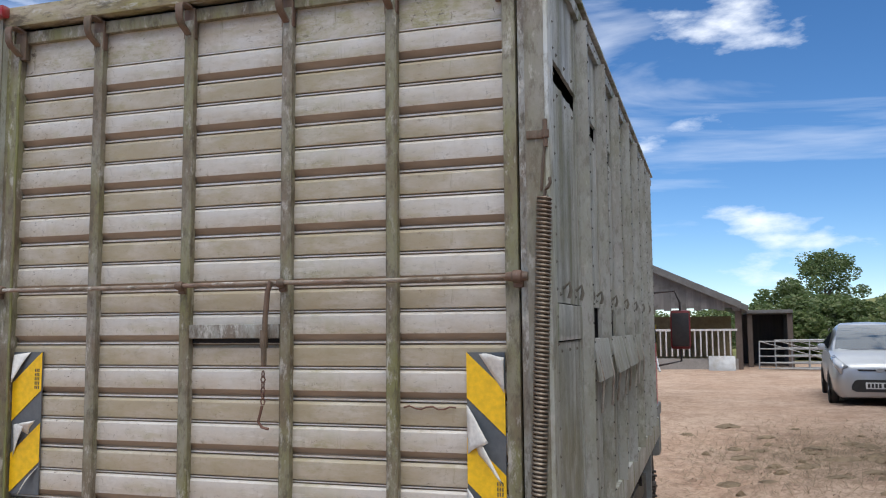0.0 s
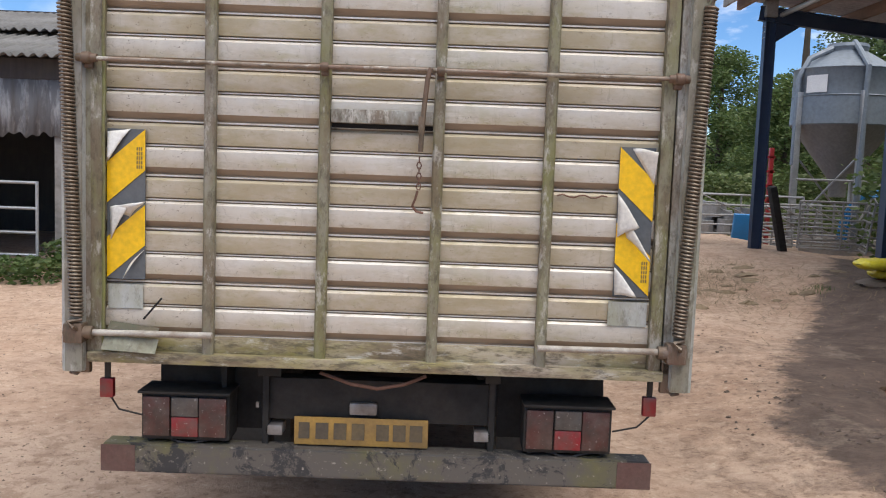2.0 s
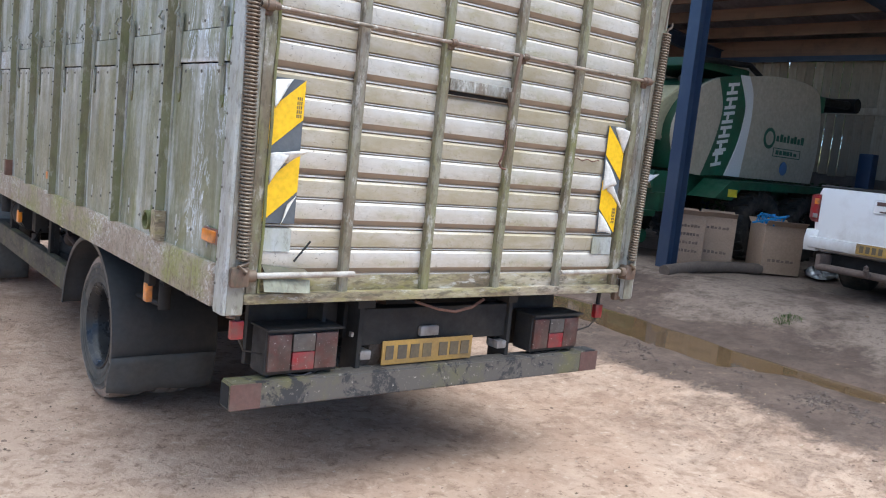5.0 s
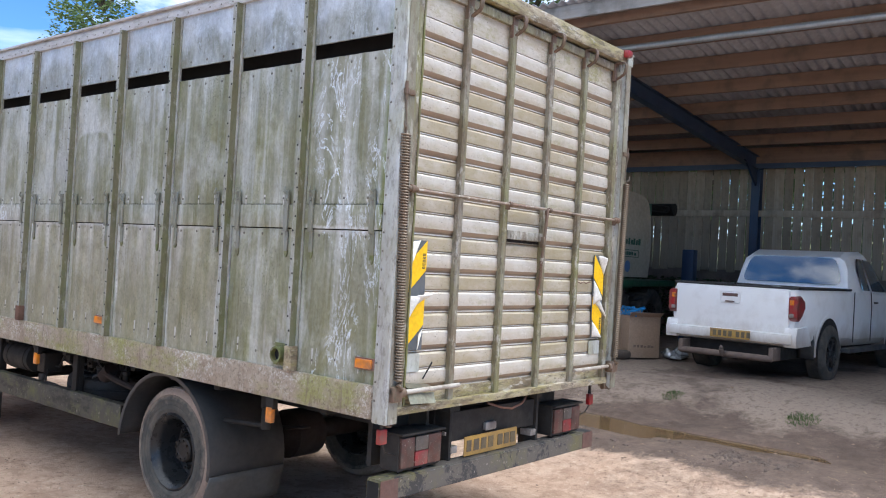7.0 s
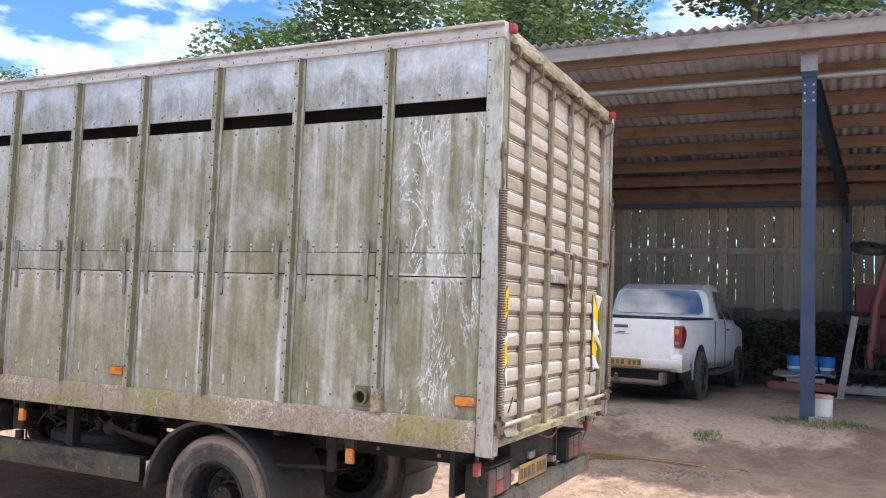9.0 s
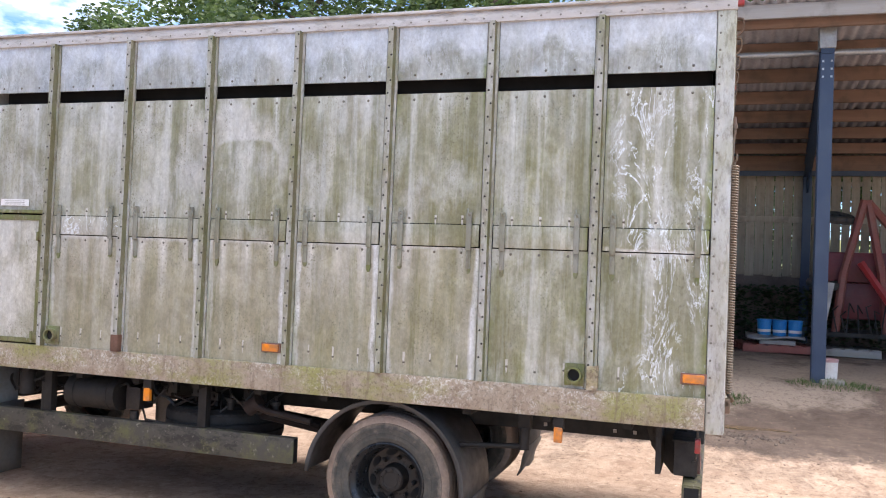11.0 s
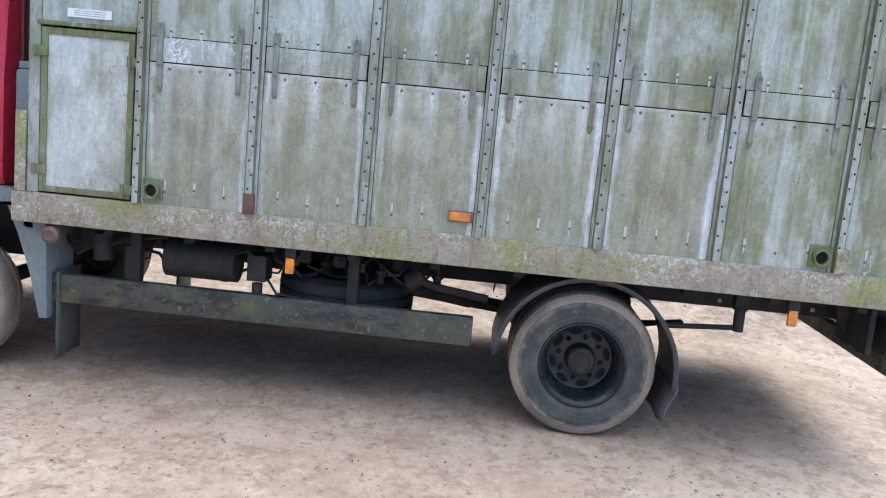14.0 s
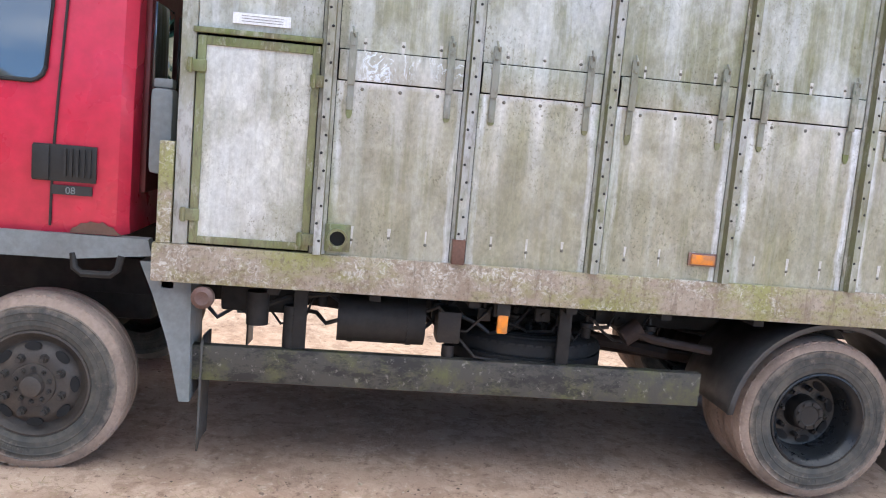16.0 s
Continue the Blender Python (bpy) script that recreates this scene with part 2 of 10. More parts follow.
        ragged = k.ramp(k.noise(1.0, 5, 0.7, (20, 70, 5), (1, 5, 2)), [(0.36, 0.25), (0.58, 1.0)])
        c = k.mix(k.math('MULTIPLY', k.math('MULTIPLY', run, fade), ragged), c, (0.66, 0.69, 0.69))
    if print_mark:
        # ghost of a removed board: pale cloud with a darker arched patch in it
        dy = k.math('MULTIPLY', k.math('ABSOLUTE', k.math('SUBTRACT', y, 2.88)), 1 / 0.24)
        dz = k.math('MULTIPLY', k.math('ABSOLUTE', k.math('SUBTRACT', z, 2.20)), 1 / 0.25)
        arch = k.math('POWER', k.math('ADD', k.math('POWER', dy, 4.0), k.math('POWER', dz, 4.0)), 0.25)
        ey = k.math('MULTIPLY', k.math('SUBTRACT', y, 2.98), 1 / 0.42)
        ez = k.math('MULTIPLY', k.math('SUBTRACT', z, 2.36), 1 / 0.33)
        ell = k.math('ADD', k.math('ADD', k.math('MULTIPLY', ey, ey), k.math('MULTIPLY', ez, ez)), k.math('MULTIPLY', wobble, 2.2))
        pale = k.math('MULTIPLY', k.ramp(ell, [(0.6, 0.6), (1.05, 0.0)]), k.ramp(arch, [(0.93, 0.0), (1.0, 1.0)]))
        c = k.mix(pale, c, (0.60, 0.60, 0.59))
    if peel:
        worm = k.noise(6.5, 7, 0.7, (1, 1, 0.32), (2, 5, 0), 0.9)
        area = k.noise(3.0, 4, 0.6, (1, 1.3, 0.45), (5, 9.3, 4))
        flake = k.noise(17.0, 7, 0.75, (1, 1, 0.45), (3, 3, 8), 0.5)
        band = k.ramp(k.math('ABSOLUTE', k.math('SUBTRACT', worm, 0.51)), [(0.0, 1.0), (0.009, 1.0), (0.014, 0.0)])
        band = k.math('MAXIMUM', band, k.ramp(flake, [(0.60, 0.0), (0.625, 1.0)]))
        fac = k.math('MULTIPLY', band, k.ramp(area, [(0.42, 0.0), (0.50, peel)]))
        if stream:
            line = k.math('ADD', 0.36, k.ramp(k.math('MULTIPLY', z, 0.25), [(0.475, 0.0), (0.53, 0.16)]))
            off = k.math('ABSOLUTE', k.math('ADD', k.math('SUBTRACT', y, line), k.math('MULTIPLY', k.math('SUBTRACT', k.noise(2.2, 4, 0.6, (1, 1, 0.8), (4, 1, 1)), 0.5), 0.45)))
            near_run = k.ramp(off, [(0.05, peel), (0.13, 0.0)])
            loose = k.ramp(k.noise(2.6, 5, 0.65, (1, 2.2, 0.4), (7, 3, 8)), [(0.50, 0.0), (0.56, peel)])
            fac = k.math('MULTIPLY', band, k.math('MAXIMUM', near_run, loose))
        c = k.mix(fac, c, (0.70, 0.76, 0.82))
    if head:
        # mottled growth rising in a mound from the foot of each bay
        rise = k.math('ADD', z, k.math('MULTIPLY', k.math('POWER', k.math('ABSOLUTE', k.math('SUBTRACT', u, 0.5)), 2.0), 0.55))
        rise = k.math('ADD', rise, k.math('MULTIPLY', k.math('SUBTRACT', k.noise(9.0, 7, 0.75, (1, 1, 0.7), (2, 2, 5)), 0.5), 0.30))
        # pale blue mixed in above for the sky that the sheet reflects
        c = k.mix(k.ramp(k.math('SUBTRACT', rise, 2.5), [(0.43, 0.0), (0.52, head)]), c, (0.56, 0.60, 0.655))
    blotch = k.noise(4.5, 6, 0.62, (1, 1, 0.55), (3, 9, 5), 0.3)
    mottle_keep = 1.0 - 0.75 * head
    # flat facets of buckled thin sheet, their light and shade mixed into the colour
    facet = k.noise(5.5, 2, 0.3, (1, 1, 0.8), (7, 2, 4), 1.5)
    c = k.mix(1.0, c, k.ramp(facet, [(0.44, 0.93), (0.47, 1.0), (0.56, 1.0), (0.58, 1.09)]), 'MULTIPLY')
    c = k.mix(k.ramp(blotch, [(0.50, 0.0), (0.62, 0.45 * mottle_keep * calm)]), c, (0.20, 0.195, 0.11))
    c = k.mix(k.ramp(blotch, [(0.34, 0.45 * calm), (0.50, 0.0)]), c, (0.62, 0.64, 0.64))
    # fine dark lichen specks gathered in loose clouds
    dots = k.math('MULTIPLY', k.ramp(k.noise(85.0, 4, 0.7, (1, 1, 0.8), (5, 3, 1)), [(0.56, 0.0), (0.63, 0.75 * mottle_keep)]), k.ramp(k.noise(3.2, 5, 0.65, (1, 1, 0.7), (8, 8, 3)), [(0.44, 0.0), (0.60, 1.0)]))
    c = k.mix(dots, c, (0.15, 0.145, 0.09))
    wide = k.noise(1.0, 4, 0.55, (2.0, 11.0, 0.45), (9, 5, 3))
    c = k.mix(k.ramp(wide, [(0.54, 0.0), (0.66, 0.42 * mottle_keep * calm)]), c, (0.60, 0.62, 0.615))
    c = k.mix(1.0, c, k.ramp(grain, [(0.34, 0.84), (0.66, 1.13)]), 'MULTIPLY')
    k.colour(c).rough(k.ramp(cloud, [(0.3, 0.45 - 0.18 * shine), (0.7, 0.72 - 0.2 * shine)])).bump(k.noise(1.0, 4, 0.6, (4.0, 9.0, 1.6)), 0.15, 0.006)
    return k.m


M = {}
M["panel"] = make_panel("weathered_aluminium_panel", (0.465, 0.465, 0.415), (0.21, 0.215, 0.085), 0.82, drips=1.0, print_mark=True, shine=0.15)
M["panel_low"] = make_panel("weathered_lower_panel", (0.45, 0.425, 0.36), (0.22, 0.22, 0.09), 0.82, margins=1.0, shine=0.1)
M["panel_top"] = make_panel("weathered_top_panel", (0.46, 0.49, 0.52), (0.25, 0.26, 0.18), 0.6, 0.35, shine=0.3, head=0.85)
M["panel_peel"] = make_panel("peeling_panel", (0.34, 0.345, 0.29), (0.22, 0.225, 0.115), 0.8, 1.0, margins=0.4, stream=True)
M["panel_door"] = make_panel("pale_door_panel", (0.59, 0.59, 0.56), (0.40, 0.39, 0.25), 0.4)
M["panel_crack"] = make_panel("cracked_paint_flap", (0.46, 0.45, 0.42), (0.23, 0.225, 0.11), 0.7, 0.9)
M["panel_dark"] = make_panel("offside_panel", (0.44, 0.46, 0.46), (0.25, 0.26, 0.20), 0.6, drips=0.5, margins=0.5)


def make_sill():
    """Brown stained board edge: yellow-green growth in patches, crusts of pale lichen."""
    k = Mat("lichen_covered_sill", 0.75)
    c = k.mix(k.ramp(k.noise(6.0, 7, 0.75), [(0.40, 0.0), (0.62, 1.0)]), (0.36, 0.30, 0.235), (0.26, 0.20, 0.15))
    c = k.mix(k.ramp(k.noise(1.7, 6, 0.68, (1, 1, 2), (0, 1.3, 0)), [(0.47, 0.0), (0.60, 0.85)]), c, (0.245, 0.245, 0.075))
    zone = k.ramp(k.noise(2.3, 5, 0.65, (1, 1, 1.5), (4, 7, 2)), [(0.44, 0.15), (0.58, 1.0)])
    crust = k.ramp(k.noise(34.0, 8, 0.85, (1, 1, 1), (0, 0, 0), 1.2), [(0.51, 0.0), (0.56, 0.75)])
    c = k.mix(k.math('MULTIPLY', crust, zone), c, (0.66, 0.645, 0.60))
    c = k.mix(k.ramp(k.noise(1.0, 5, 0.7, (6, 22, 2.5), (2, 2, 2)), [(0.54, 0.0), (0.66, 0.55)]), c, (0.17, 0.13, 0.095))
    c = k.mix(k.ramp(k.noise(48.0, 6, 0.8, (1, 1, 1), (4, 4, 4)), [(0.53, 0.0), (0.60, 0.65)]), c, (0.14, 0.115, 0.075))
    k.colour(c).bump(k.noise(45, 5, 0.7), 0.35, 0.005)
    return k.m


M["sill"] = make_sill()


def make_post(name, bare, moss, amount, pale=0.6, dark=0.7, grain=(1, 1, 0.4)):
    k = Mat(name, 0.6, 0.15)
    c = k.mix(k.ramp(k.noise(4.0, 6, 0.7, grain), [(0.38, 0.0), (0.62, amount)]), bare, moss)
    c = k.mix(k.ramp(k.noise(7.0, 6, 0.72, grain, (5, 1, 7)), [(0.46, 0.0), (0.60, dark)]), c, (0.17, 0.125, 0.085))
    c = k.mix(k.ramp(k.noise(20, 6, 0.75, grain), [(0.55, 0.0), (0.64, pale)]), c, (0.56, 0.54, 0.49))
    c = k.mix(k.ramp(k.noise(30, 6, 0.75, grain, (3, 3, 3)), [(0.50, 0.0), (0.62, 0.30 + 0.6 * dark)]), c, (0.10, 0.082, 0.055))
    k.colour(c).bump(k.noise(40, 5, 0.75), 0.4, 0.004)
    return k.m


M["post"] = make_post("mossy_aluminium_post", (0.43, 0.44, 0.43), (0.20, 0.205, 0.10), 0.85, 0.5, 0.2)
# moss colour, darkened for the shaded sides of the posts
M["post_flank"] = make_post("shaded_olive_mossy_post_flank", (0.20, 0.20, 0.13), (0.135, 0.145, 0.055), 0.9, 0.3, 0.35)
M["rail_pale"] = make_post("pale_weathered_top_rail", (0.56, 0.56, 0.57), (0.42, 0.39, 0.36), 0.6, 0.5, 0.12, (1, 0.3, 1))
M["far_post"] = make_post("dull_grey_far_post", (0.40, 0.405, 0.39), (0.26, 0.265, 0.19), 0.7, 0.4, 0.2)
M["post_rear"] = make_post("grimy_rear_post", (0.29, 0.27, 0.225), (0.19, 0.185, 0.065), 0.9, 0.6, 0.75)
M["yellow_moss"] = make_post("olive_moss_edge", (0.22, 0.22, 0.10), (0.18, 0.19, 0.055), 0.8, 0.2, 0.4)
M["latch"] = make_post("grey_mossy_latch", (0.26, 0.27, 0.24), (0.18, 0.19, 0.11), 0.7, 0.3, 0.2)
M["olive_sheet"] = make_post("olive_grey_sheet", (0.25, 0.255, 0.20), (0.19, 0.20, 0.12), 0.7, 0.3, 0.3)
M["olive_dark"] = make_post("dark_olive_lip", (0.10, 0.105, 0.075), (0.07, 0.075, 0.045), 0.7, 0.15, 0.4)
M["jamb_pale"] = make_post("flaking_pale_jamb_paint", (0.42, 0.425, 0.41), (0.25, 0.245, 0.18), 0.75, 0.9, 0.8)
M["corner_rear"] = make_post("shaded_grimy_corner_rear", (0.30, 0.285, 0.25), (0.20, 0.195, 0.12), 0.8, 0.45, 0.5)
M["corner"] = make_post("pale_corner_post", (0.51, 0.535, 0.545), (0.33, 0.33, 0.22), 0.75, 0.5, 0.25)


def make_plank():
    """Pale oxidised ribbed plank with pinkish and brown dirt lying along it."""
    k = Mat("oxidised_ribbed_plank", 0.42, 0.25)
    off = k.math('MULTIPLY', k.random(), 40.0)
    vec = k.n.new("ShaderNodeCombineXYZ")
    k.l.new(off, vec.inputs["X"])
    add = k.n.new("ShaderNodeVectorMath")
    k.l.new(k.coords((1.6, 1, 3.2)), add.inputs[0])
    k.l.new(vec.outputs["Vector"], add.inputs[1])
    nz = k.n.new("ShaderNodeTexNoise")
    nz.inputs["Scale"].default_value, nz.inputs["Detail"].default_value, nz.inputs["Roughness"].default_value = 2.0, 6, 0.65
    k.l.new(add.outputs["Vector"], nz.inputs["Vector"])
    nz2 = k.n.new("ShaderNodeTexNoise")
    nz2.inputs["Scale"].default_value, nz2.inputs["Detail"].default_value, nz2.inputs["Roughness"].default_value = 11.0, 6, 0.7
    k.l.new(add.outputs["Vector"], nz2.inputs["Vector"])
    c = k.mix(k.ramp(nz.outputs["Fac"], [(0.38, 0.0), (0.60, 0.9)]), (0.61, 0.565, 0.50), (0.47, 0.40, 0.305))
    c = k.mix(k.ramp(nz2.outputs["Fac"], [(0.54, 0.0), (0.70, 0.65)]), c, (0.33, 0.265, 0.18))
    c = k.mix(k.math('MULTIPLY', k.ramp(k.noise(2.2, 4, 0.6, (1, 1, 1), (6, 6, 6)), [(0.48, 0.0), (0.66, 1.0)]), k.ramp(nz2.outputs["Fac"], [(0.38, 0.0), (0.56, 0.85)])), c, (0.34, 0.315, 0.15))
    c = k.mix(k.ramp(k.noise(40, 6, 0.78, (0.8, 1, 1)), [(0.615, 0.0), (0.67, 0.85)]), c, (0.11, 0.088, 0.062))
    c = k.mix(k.ramp(k.noise(7, 4, 0.6, (1, 1, 2.5), (9, 2, 1)), [(0.54, 0.0), (0.70, 0.55)]), c, (0.40, 0.365, 0.20))
    c = k.mix(k.ramp(k.noise(1.0, 5, 0.7, (14, 14, 2.0), (2, 1, 6)), [(0.56, 0.0), (0.70, 0.45)]), c, (0.37, 0.31, 0.235))
    c = k.mix(k.ramp(k.noise(1.0, 6, 0.75, (26, 26, 3.0), (7, 1, 3)), [(0.60, 0.0), (0.68, 0.6)]), c, (0.22, 0.185, 0.10))
    c = k.mix(k.ramp(k.noise(16, 7, 0.8, (0.5, 1, 1), (4, 8, 1)), [(0.58, 0.0), (0.66, 0.55)]), c, (0.26, 0.205, 0.145))
    c = k.mix(k.ramp(k.noise(12, 6, 0.75, (0.25, 1, 1.4), (1, 5, 5)), [(0.56, 0.0), (0.66, 0.5)]), c, (0.76, 0.74, 0.70))
    # washed, cooler stretches of bare metal, and scratched letters of dirt
    c = k.mix(k.ramp(k.noise(1.3, 5, 0.65, (0.8, 1, 5.0), (3, 3, 7)), [(0.52, 0.0), (0.64, 0.4)]), c, (0.64, 0.63, 0.61))
    c = k.mix(k.math('MULTIPLY', k.ramp(k.noise(55, 5, 0.8, (0.7, 1, 1), (2, 2, 2), 0.6), [(0.58, 0.0), (0.64, 0.8)]), k.ramp(k.noise(4.0, 5, 0.7, (0.6, 1, 1.6), (5, 1, 9)), [(0.47, 0.0), (0.56, 1.0)])), c, (0.25, 0.215, 0.15))
    zl = k.math('ADD', k.axis("Z"), k.math('MULTIPLY', k.math('SUBTRACT', nz2.outputs["Fac"], 0.5), 0.035))
    yellow = k.math('MULTIPLY', k.ramp(zl, [(0.0, 1.0), (0.085, 0.8), (0.098, 0.0)]), k.ramp(nz.outputs["Fac"], [(0.36, 0.25), (0.58, 0.8)]))
    c = k.mix(yellow, c, (0.40, 0.34, 0.22))
    c = k.mix(k.ramp(zl, [(0.125, 0.0), (0.165, 0.45), (0.18, 0.45), (0.19, 0.0)]), c, (0.70, 0.675, 0.63))
    # rust scabs and black flecks, thickest at one corner of a sheet
    fleck = k.math('MULTIPLY', k.ramp(k.noise(30, 6, 0.8, (1, 1, 1), (8, 5, 2), 0.8), [(0.60, 0.0), (0.63, 0.95)]), k.ramp(k.noise(1.4, 4, 0.6, (1, 1, 1), (1, 1, 8)), [(0.50, 0.0), (0.62, 1.0)]))
    c = k.mix(fleck, c, (0.085, 0.055, 0.04))
    k.colour(c).rough(k.ramp(nz2.outputs["Fac"], [(0.35, 0.34), (0.65, 0.6)])).bump(k.noise(22, 5, 0.7), 0.25, 0.004)
    return k.m


M["plank"] = make_plank()


def make_ledge():
    k = Mat("brown_dirt_in_ribs", 0.85)
    c = k.mix(k.ramp(k.noise(9, 5, 0.65, (0.4, 1, 1)), [(0.35, 0.0), (0.68, 1.0)]), (0.42, 0.335, 0.25), (0.29, 0.225, 0.165))
    k.colour(c).bump(k.noise(50, 4), 0.3, 0.003)
    return k.m


M["ledge"] = make_ledge()
# thin bright highlight lines along the ribs, painted as pale lips
M["lip_highlight"] = plain("painted_lip_highlight", (0.72, 0.70, 0.665), 0.4, 0.2, (0.42, 0.36, 0.28), 0.7, 12, 0.1)
M["moss_rail"] = make_post("mossy_bottom_rail", (0.47, 0.41, 0.33), (0.25, 0.225, 0.05), 0.9, 0.8, 0.85, (0.35, 1, 1.2))
M["old_iron"] = make_post("brown_weathered_iron", (0.17, 0.10, 0.075), (0.13, 0.095, 0.06), 0.7, 0.15, 0.8)
M["moss_frame"] = make_post("olive_mossy_frame", (0.215, 0.235, 0.12), (0.125, 0.15, 0.04), 0.9, 0.35, 0.45)
M["rust"] = plain("rusty_steel", (0.19, 0.10, 0.072), 0.8, 0.1, (0.10, 0.055, 0.04), 0.9, 14, 0.4)
M["rod"] = make_post("worn_painted_rod", (0.38, 0.34, 0.28), (0.20, 0.12, 0.085), 0.9, 0.95, 0.75, (0.45, 1, 1))
M["white_rod"] = plain("white_worn_rod", (0.50, 0.47, 0.42), 0.6, 0.1, (0.20, 0.145, 0.10), 0.95, 34, 0.3)
M["spring"] = plain("brown_spring_steel", (0.20, 0.165, 0.125), 0.5, 0.45, (0.13, 0.085, 0.06), 0.8, 9, 0.2)
M["chassis"] = plain("dirty_black_chassis", (0.011, 0.0105, 0.0105), 0.75, 0.0, (0.030, 0.025, 0.021), 0.4, 10, 0.25)
M["dusty_chassis"] = plain("dusty_grey_chassis_steel", (0.022, 0.0215, 0.021), 0.8, 0.0, (0.06, 0.05, 0.042), 0.6, 12, 0.3)
M["brown_chassis"] = plain("brown_primer_axle", (0.026, 0.015, 0.012), 0.8, 0.0, (0.022, 0.018, 0.016), 0.7, 10, 0.25)


def make_guard():
    k = Mat("algae_covered_steel", 0.6, 0.1)
    c = k.mix(k.ramp(k.noise(4.5, 6, 0.7), [(0.46, 0.0), (0.62, 0.8)]), (0.07, 0.066, 0.056), (0.125, 0.13, 0.05))
    c = k.mix(k.ramp(k.noise(9, 7, 0.78, (1, 0.5, 1)), [(0.48, 0.0), (0.57, 0.85)]), c, (0.022, 0.021, 0.021))
    c = k.mix(k.ramp(k.noise(30, 5, 0.7, (1, 1, 1), (5, 5, 5)), [(0.60, 0.0), (0.72, 0.7)]), c, (0.33, 0.31, 0.27))
    k.colour(c).bump(k.noise(40, 4), 0.25, 0.004)
    return k.m


M["guard"] = make_guard()
M["red_end"] = plain("faded_red_reflector", (0.13, 0.065, 0.055), 0.6, 0, (0.14, 0.10, 0.08), 0.7, 16)


def make_tyre():
    k = Mat("dusty_tyre_rubber", 0.85)
    yy = k.noise(7, 5, 0.65)
    c = k.mix(k.ramp(yy, [(0.40, 0.05), (0.72, 0.75)]), (0.032, 0.032, 0.031), (0.13, 0.11, 0.09))
    k.colour(c).bump(k.noise(60, 4, 0.7), 0.3, 0.004)
    return k.m


M["tyre"] = make_tyre()


def make_lorry_tyre():
    """Black sidewall, caked with pale dust towards the shoulder."""
    k = Mat("dusty_lorry_tyre", 0.85)
    y, z = k.axis("Y"), k.axis("Z")
    r = k.math('SQRT', k.math('ADD', k.math('MULTIPLY', y, y), k.math('MULTIPLY', z, z)))
    edge = k.math('ADD', r, k.math('MULTIPLY', k.math('SUBTRACT', k.noise(9, 6, 0.7), 0.5), 0.16))
    c = k.mix(k.ramp(k.noise(7, 6, 0.7), [(0.40, 0.05), (0.70, 0.75)]), (0.046, 0.047, 0.046), (0.15, 0.133, 0.108))
    c = k.mix(k.ramp(k.noise(30, 5, 0.7), [(0.58, 0.0), (0.70, 0.5)]), c, (0.20, 0.165, 0.135))
    c = k.mix(k.ramp(edge, [(0.325, 0.0), (0.385, 0.9)]), c, (0.38, 0.30, 0.245))
    k.colour(c).bump(k.noise(60, 4, 0.7), 0.35, 0.004)
    return k.m


M["lorry_tyre"] = make_lorry_tyre()
M["old_tyre"] = plain("black_spare_tyre", (0.016, 0.016, 0.017), 0.8, 0.0, (0.045, 0.038, 0.032), 0.5, 10, 0.3)
M["tread"] = plain("dirt_caked_tread", (0.38, 0.29, 0.235), 0.95, 0, (0.12, 0.092, 0.075), 0.8, 11, 0.7)
M["rim"] = plain("dull_black_rim", (0.016, 0.019, 0.023), 0.32, 0.1, (0.05, 0.046, 0.042), 0.35, 14, 0.2)
M["rim_front"] = plain("brown_dusty_front_rim", (0.055, 0.047, 0.042), 0.6, 0.1, (0.11, 0.09, 0.075), 0.7, 16, 0.25)
M["hub"] = plain("greasy_brown_hub", (0.026, 0.024, 0.023), 0.55, 0.3, (0.05, 0.04, 0.035), 0.6, 20, 0.25)
M["nut"] = plain("dusty_wheel_nuts", (0.05, 0.044, 0.04), 0.7, 0.2, (0.03, 0.026, 0.023), 0.6, 25, 0.2)
M["fender"] = plain("grey_plastic_mudguard", (0.042, 0.048, 0.054), 0.5, 0, (0.12, 0.10, 0.085), 0.5, 8, 0.15)
M["flap"] = plain("black_rubber_flap", (0.08, 0.08, 0.078), 0.7, 0, (0.15, 0.125, 0.10), 0.7, 7, 0.2)
M["cab_red"] = plain("faded_red_cab_paint", (0.60, 0.028, 0.068), 0.32, 0.0, (0.42, 0.03, 0.055), 0.5, 3.0, 0.0)
# darker, rougher copy of the cab red
M["cab_red_dark"] = plain("darker_red_cab_rear", (0.17, 0.018, 0.022), 0.5, 0.0, (0.06, 0.02, 0.02), 0.7, 5.0, 0.1)
M["roof_red"] = plain("sun_bleached_cab_roof", (0.33, 0.13, 0.11), 0.7, 0.0, (0.20, 0.12, 0.09), 0.7, 8.0, 0.2)
M["cab_grey"] = plain("blue_grey_cab_plastic", (0.21, 0.235, 0.245), 0.6, 0, (0.12, 0.115, 0.105), 0.6, 7, 0.12)
M["black"] = plain("black_plastic", (0.018, 0.018, 0.02), 0.45, 0, (0.07, 0.06, 0.05), 0.4, 12, 0.1)
M["rubber"] = plain("dark_seal_rubber", (0.012, 0.012, 0.012), 0.6, 0, (0.05, 0.045, 0.04), 0.3, 12, 0.0)
# near-black colour that stands in for shade inside openings
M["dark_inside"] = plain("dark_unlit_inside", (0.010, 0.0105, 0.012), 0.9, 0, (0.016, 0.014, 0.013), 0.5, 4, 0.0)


def make_glass(name, tint, rough=0.03, ior=2.1):
    k = Mat(name, rough)
    k.colour(tint)
    k.b.inputs["Transmission Weight"].default_value = 0.0
    k.b.inputs["IOR"].default_value = ior
    k.b.inputs["Coat Weight"].default_value = 0.6
    k.b.inputs["Coat Roughness"].default_value = 0.02
    return k.m


